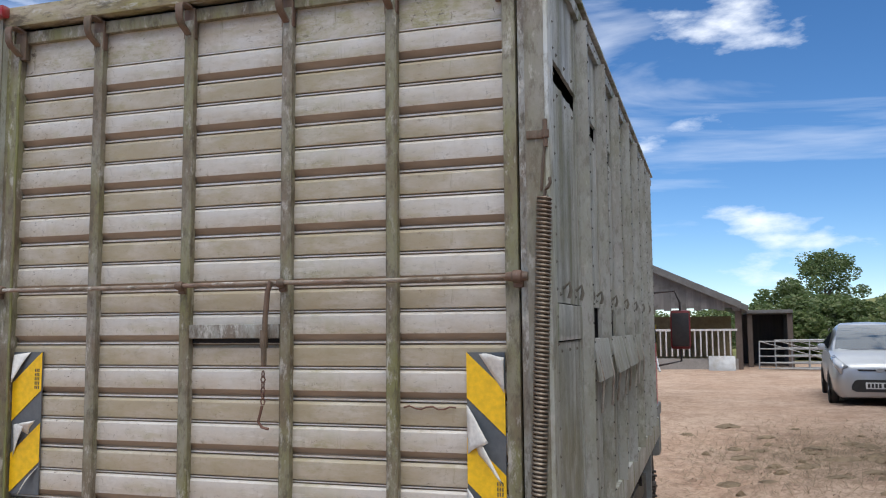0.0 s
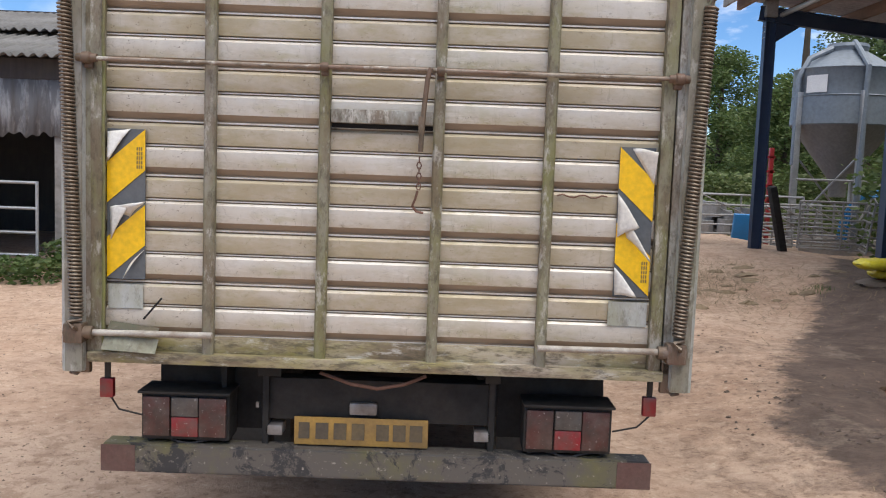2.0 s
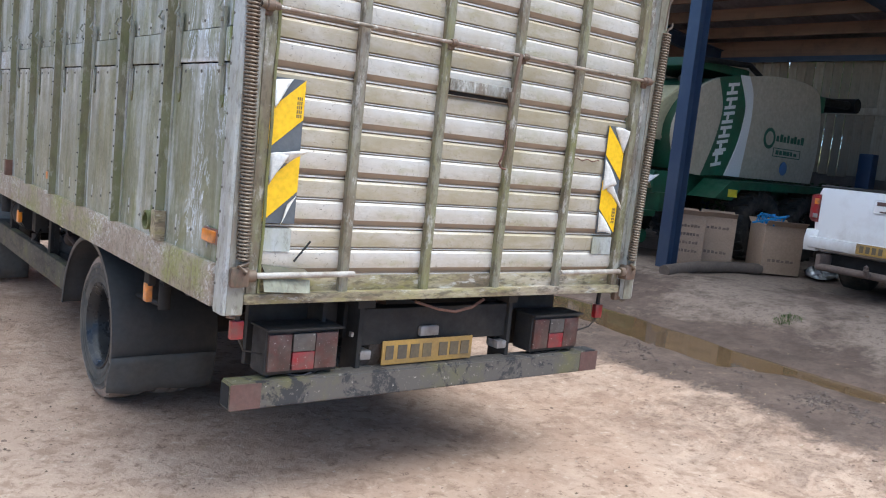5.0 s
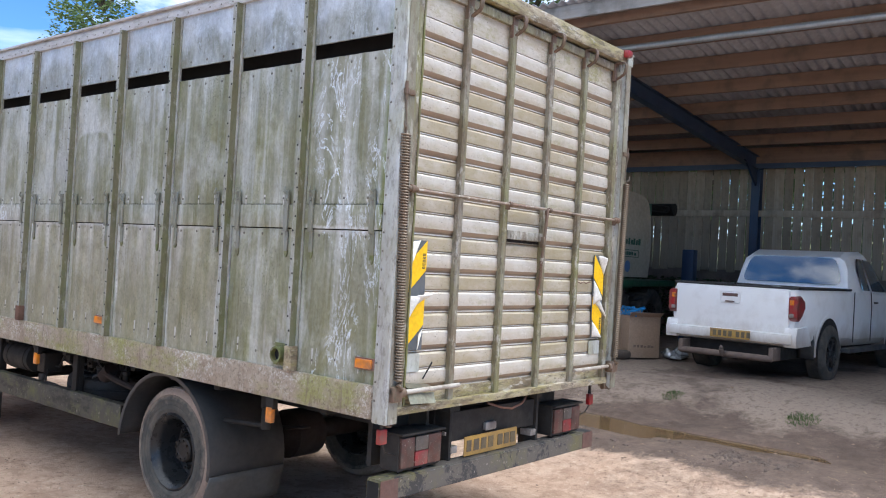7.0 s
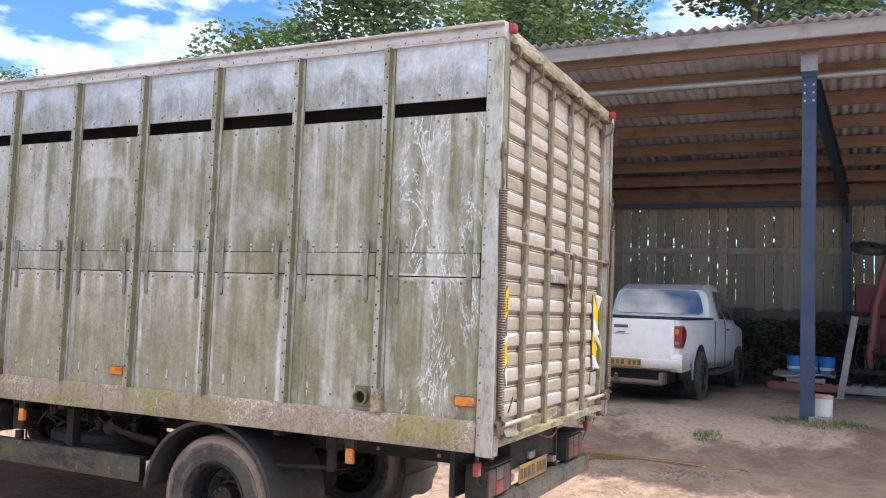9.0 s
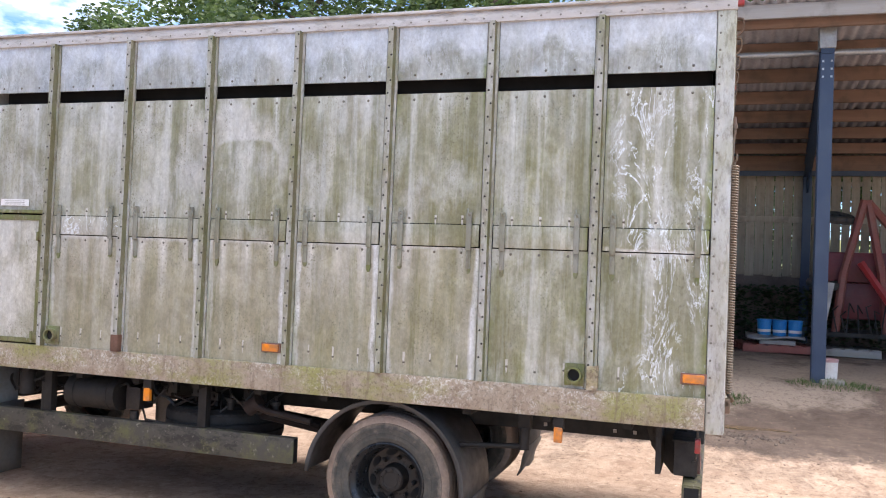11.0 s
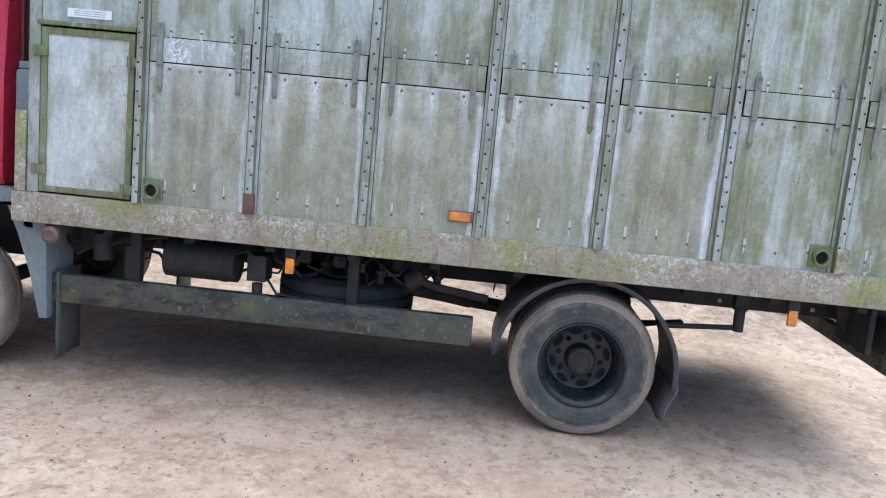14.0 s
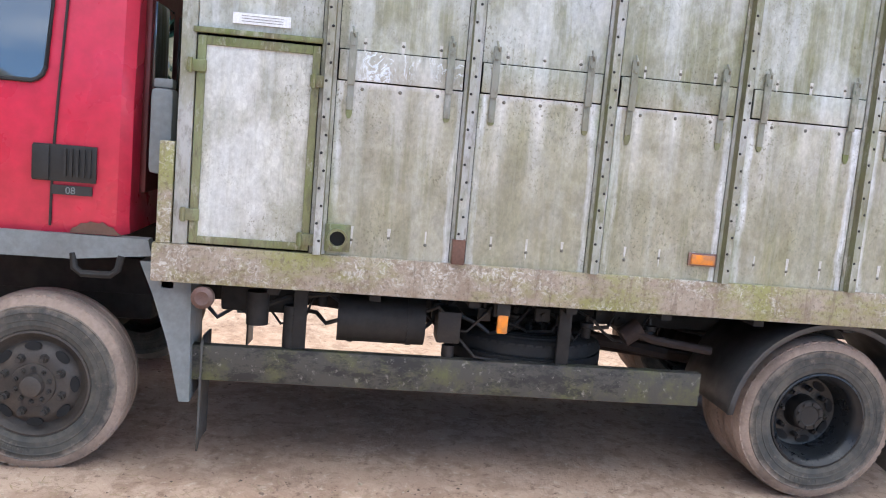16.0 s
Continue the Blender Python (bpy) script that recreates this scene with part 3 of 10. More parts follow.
M["cab_glass"] = make_glass("dark_cab_glass", (0.06, 0.07, 0.068))
M["sky_glass"] = make_glass("tinted_rear_window_glass", (0.02, 0.03, 0.04), 0.02, 2.5)
# bluish base colour carries part of the reflected sky
M["car_glass"] = make_glass("sky_blue_car_glass", (0.04, 0.065, 0.09))


def make_lens(name, c, grime=0.0):
    k = Mat(name, 0.28 + 0.25 * grime)
    col = k.mix(k.ramp(k.noise(16, 4), [(0.38, 0.0), (0.66, 0.7)]), c, (0.13, 0.10, 0.085))
    if grime:
        col = k.mix(k.ramp(k.noise(9, 6, 0.7, (1, 1, 1), (3, 3, 3)), [(0.42, 0.0), (0.60, grime)]), col, (0.045, 0.035, 0.03))
        col = k.mix(k.ramp(k.noise(75, 4, 0.7, (1, 1, 1), (6, 1, 2)), [(0.62, 0.0), (0.68, 0.9)]), col, (0.42, 0.39, 0.36))
    k.colour(col)
    k.b.inputs["Coat Weight"].default_value = 0.3 * (1 - grime)
    k.bump(k.noise(140, 1), 0.15, 0.002)
    return k.m


M["amber"] = make_lens("amber_lens", (0.78, 0.24, 0.01))
M["amber_dull"] = make_lens("dirty_amber_lens", (0.23, 0.10, 0.07))
M["red_lens"] = make_lens("red_lens", (0.33, 0.02, 0.025))
M["clear_lens"] = make_lens("dirty_clear_lens", (0.30, 0.29, 0.28))
M["lamp_brown"] = make_lens("grimy_brown_lens", (0.095, 0.028, 0.024), 0.7)
M["lamp_grey"] = make_lens("grimy_grey_lens", (0.10, 0.094, 0.09), 0.6)
M["lamp_red"] = make_lens("grimy_red_lens", (0.30, 0.012, 0.022), 0.35)
M["plate_yellow"] = plain("dirty_yellow_plate", (0.50, 0.30, 0.07), 0.55, 0, (0.22, 0.15, 0.075), 0.9, 15, 0.1)
M["plate_mark"] = plain("worn_black_marks", (0.11, 0.09, 0.065), 0.6, 0, (0.22, 0.16, 0.07), 0.6, 18, 0.0)
M["plate_white"] = plain("white_number_plate", (0.70, 0.71, 0.70), 0.4, 0, (0.4, 0.38, 0.35), 0.3, 14, 0.0)
M["sign_yellow"] = plain("yellow_reflective_sheet", (0.93, 0.56, 0.008), 0.4, 0, (0.74, 0.44, 0.02), 0.45, 10, 0.1)
M["sign_grey"] = plain("dark_grey_stripe_sheet", (0.10, 0.115, 0.13), 0.45, 0, (0.2, 0.19, 0.18), 0.4, 12, 0.1)
M["sign_back"] = plain("pale_curled_sheet_back", (0.80, 0.79, 0.75), 0.5, 0, (0.55, 0.49, 0.38), 0.5, 16, 0.15)
M["white_label"] = plain("white_paper_label", (0.82, 0.83, 0.84), 0.6, 0, (0.6, 0.6, 0.6), 0.3, 20, 0.0)


# ---- mesh helpers ----
def bm_new():
    return bmesh.new()


def box(bm, x0, x1, y0, y1, z0, z1, bevel=0.0):
    vs = [bm.verts.new(p) for p in ((x0, y0, z0), (x1, y0, z0), (x1, y1, z0), (x0, y1, z0), (x0, y0, z1), (x1, y0, z1), (x1, y1, z1), (x0, y1, z1))]
    fs = [bm.faces.new([vs[i] for i in f]) for f in ((0, 3, 2, 1), (4, 5, 6, 7), (0, 1, 5, 4), (1, 2, 6, 5), (2, 3, 7, 6), (3, 0, 4, 7))]
    if bevel:
        es = list({e for f in fs for e in f.edges})
        bmesh.ops.bevel(bm, geom=es, offset=bevel, segments=2, affect='EDGES', profile=0.6)
    return vs


def frame_axes(d):
    d = Vector(d).normalized()
    up = Vector((0, 0, 1)) if abs(d.z) < 0.95 else Vector((1, 0, 0))
    u = d.cross(up).normalized()
    return d, u, u.cross(d).normalized()


def cyl(bm, p0, p1, r, seg=12, r1=None, caps=True):
    p0, p1 = Vector(p0), Vector(p1)
    _, u, v = frame_axes(p1 - p0)
    r1 = r if r1 is None else r1
    rings = []
    for p, rr in ((p0, r), (p1, r1)):
        rings.append([bm.verts.new(p + rr * (math.cos(a) * u + math.sin(a) * v)) for a in (2 * math.pi * i / seg for i in range(seg))])
    for i in range(seg):
        j = (i + 1) % seg
        bm.faces.new((rings[0][i], rings[0][j], rings[1][j], rings[1][i]))
    if caps:
        bm.faces.new(rings[0][::-1])
        bm.faces.new(rings[1])


def tube(bm, pts, r, seg=8, closed=False):
    pts = [Vector(p) for p in pts]
    n = len(pts)
    rings = []
    u = None
    for i, p in enumerate(pts):
        a = pts[(i - 1) % n] if closed or i else p
        b = pts[(i + 1) % n] if closed or i < n - 1 else p
        d = (b - a).normalized()
        if u is None:
            _, u, _v = frame_axes(d)
        u = (u - d * u.dot(d)).normalized()
        v = d.cross(u)
        rings.append([bm.verts.new(p + r * (math.cos(t) * u + math.sin(t) * v)) for t in (2 * math.pi * k / seg for k in range(seg))])
    for i in range(n if closed else n - 1):
        a, b = rings[i], rings[(i + 1) % n]
        for k in range(seg):
            bm.faces.new((a[k], a[(k + 1) % seg], b[(k + 1) % seg], b[k]))
    if not closed:
        bm.faces.new(rings[0][::-1])
        bm.faces.new(rings[-1])


def lathe(bm, profile, centre, axis, seg=32):
    """profile: (distance along the axis, radius) pairs."""
    c = Vector(centre)
    d, u, v = frame_axes(axis)
    rings = []
    for h, r in profile:
        rings.append([bm.verts.new(c + d * h + r * (math.cos(t) * u + math.sin(t) * v)) for t in (2 * math.pi * k / seg for k in range(seg))] if r > 1e-5 else [bm.verts.new(c + d * h)])
    for a, b in zip(rings, rings[1:]):
        for k in range(seg):
            j = (k + 1) % seg
            if len(a) == 1 and len(b) > 1:
                bm.faces.new((a[0], b[j], b[k]))
            elif len(b) == 1 and len(a) > 1:
                bm.faces.new((a[k], a[j], b[0]))
            elif len(a) > 1:
                bm.faces.new((a[k], a[j], b[j], b[k]))


def prism(bm, pts, axis, a, b):
    """Extrudes a 2D outline along an axis: 'x' takes (y, z), 'y' takes (x, z), 'z' takes (x, y)."""
    place = {'x': lambda p, t: (t, p[0], p[1]), 'y': lambda p, t: (p[0], t, p[1]), 'z': lambda p, t: (p[0], p[1], t)}[axis]
    r0 = [bm.verts.new(place(p, a)) for p in pts]
    r1 = [bm.verts.new(place(p, b)) for p in pts]
    n = len(pts)
    bm.faces.new(r0)
    bm.faces.new(r1[::-1])
    for i in range(n):
        j = (i + 1) % n
        bm.faces.new((r0[j], r0[i], r1[i], r1[j]))


def loft(bm, rings, cap=True):
    """Joins rings of equally many points."""
    vs = [[bm.verts.new(p) for p in ring] for ring in rings]
    n = len(vs[0])
    for a, b in zip(vs, vs[1:]):
        for k in range(n):
            j = (k + 1) % n
            bm.faces.new((a[k], a[j], b[j], b[k]))
    if cap:
        bm.faces.new(vs[0][::-1])
        bm.faces.new(vs[-1])


def strip(bm, rows):
    """A sheet through a grid of points."""
    vs = [[bm.verts.new(p) for p in row] for row in rows]
    for a, b in zip(vs, vs[1:]):
        for k in range(len(a) - 1):
            bm.faces.new((a[k], a[k + 1], b[k + 1], b[k]))


def mesh_of(name, bm, smooth=38):
    me = bpy.data.meshes.new(name)
    bmesh.ops.recalc_face_normals(bm, faces=bm.faces)
    bm.to_mesh(me)
    bm.free()
    if smooth:
        me.shade_smooth()
        me.set_sharp_from_angle(angle=radians(smooth))
    return me


def part(name, bm, material, parent=None, label="", smooth=38):
    me = bm if isinstance(bm, bpy.types.Mesh) else mesh_of(name, bm, smooth)
    if material is not None and not me.materials:
        me.materials.append(M[material] if isinstance(material, str) else material)
    ob = new(name, me)
    if parent is not None:
        ob.parent = parent
    if label:
        ob["label"] = label
    return ob


def thing(name, label, category, group="", kind="", at=None):
    ob = new(name)
    ob.empty_display_size = 0.2
    if at is not None:
        ob.matrix_basis = at
    return tagged(ob, label, category, group, kind)


def solid(name, bm, material, label, category, group="", kind="", smooth=38, at=None):
    ob = part(name, bm, material, None, "", smooth)
    if at is not None:
        ob.matrix_basis = at
    return tagged(ob, label, category, group, kind)


def share(name, ob, m, parent=None):
    """Another piece on the same mesh."""
    o = new(name, ob.data)
    o.parent = parent if parent is not None else ob.parent
    o.matrix_basis = m
    return o


def sstep(a, b, x):
    t = min(max((x - a) / (b - a), 0.0), 1.0)
    return t * t * (3 - 2 * t)


def ground_z(x, y):
    """The yard: level round the lorry, rising towards the shed and the track."""
    shelf = 0.18 * sstep(1.5, 3.1, x) + 0.26 * sstep(4.1, 5.8, x)
    rise = shelf + 0.44 * sstep(5.5, 12.5, y) * sstep(-9.0, 1.0, x) * (1 - shelf / 0.44)
    hollow = -0.075 * math.exp(-((x - 3.66 - 0.13 * (y - 1.5)) / 0.38) ** 4) * sstep(0.2, 1.2, y) * (1 - sstep(3.0, 3.9, y))
    hollow -= 0.085 * math.exp(-((x - 3.72) / 0.20) ** 4) * sstep(-1.2, -0.3, y) * (1 - sstep(0.2, 1.2, y))
    rise -= 0.36 * sstep(6.6, 8.3, x) * sstep(10.5, 13.5, y)
    hill = 0.0
    if y > 24 and x > 4:
        hill = 3.6 * sstep(24, 60, y) * sstep(7, 30, x)
    if x > 13.5:
        hill += 3.2 * sstep(13.5, 34, x)
    return rise + hollow + hill


def ground_at(x, y):
    """The trodden surface itself."""
    p = Vector((x, y, 0))
    rough = 0.35 + 0.65 * sstep(2.4, 3.4, x)
    return ground_z(x, y) + rough * (0.020 * noise.fractal(p * 0.9, 1.0, 2.0, 4) + 0.014 * noise.fractal(p * 3.1, 1.0, 2.0, 4))


# ---- ground ----
def make_dirt():
    k = Mat("dry_trodden_earth", 0.95)
    big = k.noise(0.5, 6, 0.65)
    mid = k.noise(3.0, 7, 0.72)
    patch = k.noise(8.5, 6, 0.7, (1, 1, 1), (3, 7, 1), 0.5)
    fine = k.noise(38, 6, 0.75)
    straw = k.noise(1.0, 4, 0.6, (70, 16, 30), (0, 0, 0), 1.2)
    c = k.mix(k.ramp(mid, [(0.36, 0.0), (0.64, 1.0)]), (0.565, 0.405, 0.294), (0.441, 0.294, 0.209))
    c = k.mix(k.ramp(big, [(0.42, 0.0), (0.60, 0.6)]), c, (0.610, 0.466, 0.358))
    c = k.mix(k.ramp(k.noise(1.4, 7, 0.72, (1, 1, 1), (5, 5, 0), 0.6), [(0.53, 0.0), (0.60, 0.5)]), c, (0.328, 0.216, 0.155))
    c = k.mix(k.ramp(patch, [(0.51, 0.0), (0.60, 0.65)]), c, (0.339, 0.228, 0.161))
    crumb = k.noise(16, 6, 0.75, (1, 1, 1), (1, 2, 5), 0.3)
    c = k.mix(k.ramp(crumb, [(0.57, 0.0), (0.63, 0.7)]), c, (0.237, 0.155, 0.112))
    c = k.mix(k.ramp(crumb, [(0.34, 0.6), (0.44, 0.0)]), c, (0.680, 0.555, 0.433))
    c = k.mix(k.ramp(straw, [(0.68, 0.0), (0.74, 0.3)]), c, (0.362, 0.278, 0.161))
    c = k.mix(k.ramp(fine, [(0.61, 0.0), (0.70, 0.6)]), c, (0.192, 0.128, 0.094))
    # wet, trodden mud along the shed front and inside it
    x = k.axis("X")
    y = k.axis("Y")
    edge = k.math('ADD', x, k.math('MULTIPLY', k.math('SUBTRACT', k.noise(1.1, 3, 0.6), 0.5), 0.8))
    edge = k.math('ADD', edge, k.math('MULTIPLY', k.math('SUBTRACT', k.noise(4.5, 8, 0.78, (1, 1, 1), (2, 4, 1), 0.4), 0.5), 0.85))
    edge = k.math('SUBTRACT', edge, k.math('MULTIPLY', k.math('MAXIMUM', k.math('SUBTRACT', y, 2.2), 0.0), 0.5))
    edge = k.math('ADD', edge, k.ramp(k.math('MULTIPLY', y, 0.1), [(0.05, 0.0), (0.17, 0.22)]))
    south = k.ramp(k.math('MULTIPLY', k.math('ADD', y, 30.0), 1 / 60.0), [(0.41, 0.0), (0.46, 1.0), (0.68, 1.0), (0.74, 0.0)])
    wet = k.math('MULTIPLY', k.ramp(k.math('MULTIPLY', edge, 0.1), [(0.248, 0.0), (0.266, 1.0)]), south)
    mud = k.mix(k.ramp(mid, [(0.38, 0.0), (0.62, 1.0)]), (0.100, 0.072, 0.058), (0.175, 0.127, 0.102))
    dry = k.math('ADD', k.math('MULTIPLY', k.noise(0.8, 4, 0.6, (1, 1, 1), (8, 2, 0)), 0.6), k.math('MULTIPLY', k.noise(5.0, 9, 0.8, (1, 1, 1), (3, 6, 0)), 0.4))
    dry = k.math('SUBTRACT', k.math('ADD', dry, 0.05), k.ramp(k.math('MULTIPLY', edge, 0.1), [(0.42, 0.17), (0.51, 0.0)]))
    mud = k.mix(k.ramp(dry, [(0.46, 0.0), (0.56, 0.9)]), mud, (0.34, 0.268, 0.215))
    mud = k.mix(k.ramp(crumb, [(0.52, 0.0), (0.62, 0.6)]), mud, (0.10, 0.075, 0.06))
    mud = k.mix(k.ramp(patch, [(0.36, 0.3), (0.46, 0.0)]), mud, (0.21, 0.16, 0.13))
    mud = k.mix(k.ramp(fine, [(0.58, 0.0), (0.70, 0.75)]), mud, (0.055, 0.042, 0.035))
    # churned, damp crumbs between the lorry and the rut
    lane = k.ramp(k.math('MULTIPLY', k.math('ADD', x, k.math('MULTIPLY', k.math('SUBTRACT', big, 0.5), 1.6)), 0.1), [(0.14, 0.0), (0.19, 1.0), (0.34, 1.0), (0.40, 0.0)])
    lane = k.math('MULTIPLY', lane, k.ramp(k.math('MULTIPLY', y, 0.1), [(0.45, 1.0), (0.65, 0.25)]))
    churn = k.math('MULTIPLY', lane, k.ramp(k.noise(2.6, 8, 0.78, (1, 1, 1), (2, 9, 4), 0.7), [(0.46, 0.0), (0.58, 0.6)]))
    c = k.mix(churn, c, k.mix(k.ramp(crumb, [(0.42, 0.0), (0.58, 1.0)]), (0.34, 0.245, 0.185), (0.17, 0.118, 0.088)))
    c = k.mix(wet, c, mud)
    # rough grass away from the yard
    far = k.math('MAXIMUM', k.ramp(k.math('MULTIPLY', y, 0.02), [(0.60, 0.0), (0.68, 1.0)]), k.ramp(k.math('MULTIPLY', x, 0.02), [(0.27, 0.0), (0.30, 1.0)]))
    grass = k.mix(k.ramp(k.noise(0.4, 5, 0.6), [(0.35, 0.0), (0.65, 1.0)]), (0.13, 0.15, 0.045), (0.26, 0.25, 0.10))
    c = k.mix(far, c, grass)
    c = k.mix(1.0, c, (0.90, 0.905, 0.915), 'MULTIPLY')
    k.colour(c)
    k.rough(k.ramp(wet, [(0.0, 0.95), (1.0, 0.78)]))
    k.b.inputs["Specular IOR Level"].default_value = 0.2
    h = k.math('ADD', k.math('MULTIPLY', fine, 0.55), k.math('ADD', mid, k.math('ADD', k.math('MULTIPLY', patch, 0.5), k.math('MULTIPLY', crumb, 1.2))))
    k.bump(h, 0.9, 0.014)
    return k.m


M["dirt"] = make_dirt()


def build_ground():
    def spread(vals, far):
        return [-f for f in far[::-1]] + vals + far
    xs = [-600, -250, -120, -60, -35, -22, -16] + [-12 + 0.105 * i for i in range(0, 240)] + [14, 16, 19, 23, 28, 34, 42, 55, 80, 130, 260, 600]
    ys = [-600, -250, -120, -60, -30, -18, -11] + [-7 + 0.105 * i for i in range(0, 240)] + [20, 22.5, 25, 28, 32, 37, 43, 50, 60, 80, 120, 250, 600]
    bm = bm_new()
    rows = []
    for y in ys:
        row = []
        for x in xs:
            z = ground_at(x, y) if -12 <= x <= 13.2 and -7 <= y <= 18.2 else ground_z(x, y)
            row.append((x, y, z))
        rows.append(row)
    strip(bm, rows)
    ob = part("ground", bm, "dirt", None, "", 60)
    return tagged(ob, "dry pinkish brown trodden farmyard earth with mud", "ground", kind="structure")


build_ground()


def make_bumper():
    k = Mat("blotched_bumper_steel", 0.65, 0.1)
    c = k.mix(k.ramp(k.noise(2.2, 5, 0.65, (1, 1, 1), (3, 0, 0)), [(0.50, 0.0), (0.64, 0.8)]), (0.12, 0.108, 0.095), (0.16, 0.15, 0.06))
    c = k.mix(k.ramp(k.noise(6.0, 7, 0.75, (1, 1, 1), (1, 4, 0), 0.5), [(0.51, 0.0), (0.55, 0.9)]), c, (0.035, 0.036, 0.040))
    c = k.mix(k.ramp(k.noise(45, 5, 0.7), [(0.60, 0.0), (0.68, 0.8)]), c, (0.40, 0.37, 0.32))
    k.colour(c).bump(k.noise(40, 4), 0.25, 0.004)
    return k.m


M["bumper"] = make_bumper()
M["lime"] = plain("pale_lime_runs", (0.58, 0.57, 0.54), 0.8, 0, (0.36, 0.34, 0.28), 0.6, 25, 0.0)
M["galv_rivet"] = plain("grey_rivet_heads", (0.16, 0.15, 0.13), 0.6, 0.2, (0.2, 0.18, 0.14), 0.6, 20, 0.0)

# ---- livestock lorry ----
HW = 1.15                       # half the body's width
POSTS = [0.70 + 0.6117 * i for i in range(7)]
Y_FRONT = 4.95
BAYS = list(zip([0.10] + POSTS, POSTS + [Y_FRONT]))
Z_SILL0, Z_SILL1, Z_HATCH0, Z_HATCH1, Z_SLOT0, Z_SLOT1, Z_TOP0, Z_TOP = 0.905, 1.07, 1.815, 1.948, 2.705, 2.785, 3.10, 3.19

truck = thing("livestock_lorry", "red-cabbed livestock lorry with weathered green-stained aluminium body", "lorry")


def rivet(bm, p, nrm, r=0.007):
    d, u, v = frame_axes(nrm)
    p = Vector(p)
    base = [bm.verts.new(p + r * (math.cos(t) * u + math.sin(t) * v)) for t in (2 * math.pi * k / 6 for k in range(6))]
    top = bm.verts.new(p + d * r * 0.8)
    for k in range(6):
        bm.faces.new((base[k], base[(k + 1) % 6], top))


def ripple_sheet(bm, x, y0, y1, z0, z1, sx, flutes=3, depth=0.007):
    """A pressed sheet with shallow upright flutes."""
    ny = 36
    front = []
    for k in range(ny + 1):
        f = k / ny
        w = math.cos(2 * math.pi * flutes * f)
        front.append((x + sx * depth * max(0.0, w) ** 3 * (1 if 0.03 < f < 0.97 else 0), y0 + (y1 - y0) * f))
    prism(bm, front + [(x - sx * 0.012, y1), (x - sx * 0.012, y0)], 'z', z0, z1)


def build_side(sx):
    near = sx < 0
    X = sx * HW
    riv, rr = bm_new(), random.Random(6)
    for i, (a, b) in enumerate(BAYS):
        a2, b2 = a + (0.0375 if i else 0.005), b - 0.0375
        last = i == len(BAYS) - 1
        mats = ("panel_low", "panel", "panel_top") if near else ("panel_dark",) * 3
        if near and i == 0:
            mats = ("panel_peel", "panel_peel", "panel_top")
        if near and i == 1:
            mats = ("panel", "panel", "panel_top")
        if not (near and last):
            bm = bm_new()
            ripple_sheet(bm, X, a2, b2, Z_SILL1, Z_HATCH0 - 0.001, sx, 3, 0.005)
            part("lower_panel", bm, mats[0], truck)
            closed = near or not 1 <= i <= 4
            bm = bm_new()
            box(bm, min(X + sx * 0.010, X - sx * 0.004), max(X + sx * 0.010, X - sx * 0.004), a2 + 0.004, b2 - 0.004, Z_HATCH0 + 0.005, Z_HATCH1 - 0.004, 0.003)
            if closed:
                part("hatch_flap", bm, "panel_crack" if near and b2 > 4.2 and not last else mats[1], truck)
            else:
                bm.free()
        bm = bm_new()
        ripple_sheet(bm, X, a2, b2, Z_HATCH1 + 0.001 if not (near and last) else 1.979, Z_SLOT0, sx, 3, 0.006)
        part("upper_panel", bm, mats[1], truck)
        bm = bm_new()
        ripple_sheet(bm, X, a2, b2, Z_SLOT1, Z_TOP0, sx, 3, 0.003)
        part("top_panel", bm, mats[2], truck)
        # rows of rivets along the sheets
        for k in range(3):
            y = a2 + (b2 - a2) * (0.2 + 0.3 * k)
            for z in (Z_SLOT1 + 0.03, Z_SLOT0 - 0.035, Z_HATCH1 + 0.03, Z_HATCH0 - 0.03, Z_SILL1 + 0.07 + 0.02 * ((i + k) % 2)):
                if z > 1.99 or not (near and last):
                    rivet(riv, (X + sx * 0.0005, y, z), (sx, 0, 0), 0.0085)
            if near and not last:
                for z in (Z_SILL1 + 0.10, Z_HATCH1 + 0.02):
                    w, ln = rr.uniform(0.004, 0.008), rr.uniform(0.04, 0.10)
                    run = bm_new()
                    prism(run, [(y - w, z + 0.03), (y + w, z + 0.03), (y + w * 0.8, z + 0.02 - ln * 0.5), (y + w * 0.2, z + 0.03 - ln), (y - w * 0.5, z + 0.03 - ln * 0.8)], 'x', X - 0.0016, X + 0.002)
                    part("lime_run", run, "lime", truck, "", 0)
    part("rivets", riv, "galv_rivet", truck)["kind"] = "stuff"
    # upright posts, top-hat section with two rows of bolts
    for y in POSTS:
        bm = bm_new()
        o = X + sx * (0.044 if near else 0.048)
        prism(bm, [(X - sx * 0.01, y - 0.034), (X + sx * 0.004, y - 0.034), (X + sx * 0.006, y - 0.020), (o, y - 0.016), (o, y + 0.016), (X + sx * 0.006, y + 0.020), (X + sx * 0.004, y + 0.034), (X - sx * 0.01, y + 0.034)], 'z', Z_SILL1, Z_TOP0)
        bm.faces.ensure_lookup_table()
        # near-side flanks take the darker olive: moss plus painted side shade
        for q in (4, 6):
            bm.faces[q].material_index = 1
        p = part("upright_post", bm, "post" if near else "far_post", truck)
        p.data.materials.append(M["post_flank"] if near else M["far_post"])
        bm = bm_new()
        z = Z_SILL1 + 0.06
        n = 0
        while z < Z_TOP0:
            rivet(bm, (o, y + (0.007 if n % 2 else -0.007), z), (sx, 0, 0), 0.0065)
            z += 0.075
            n += 1
        part("bolts", bm, "chassis", p)["kind"] = "stuff"
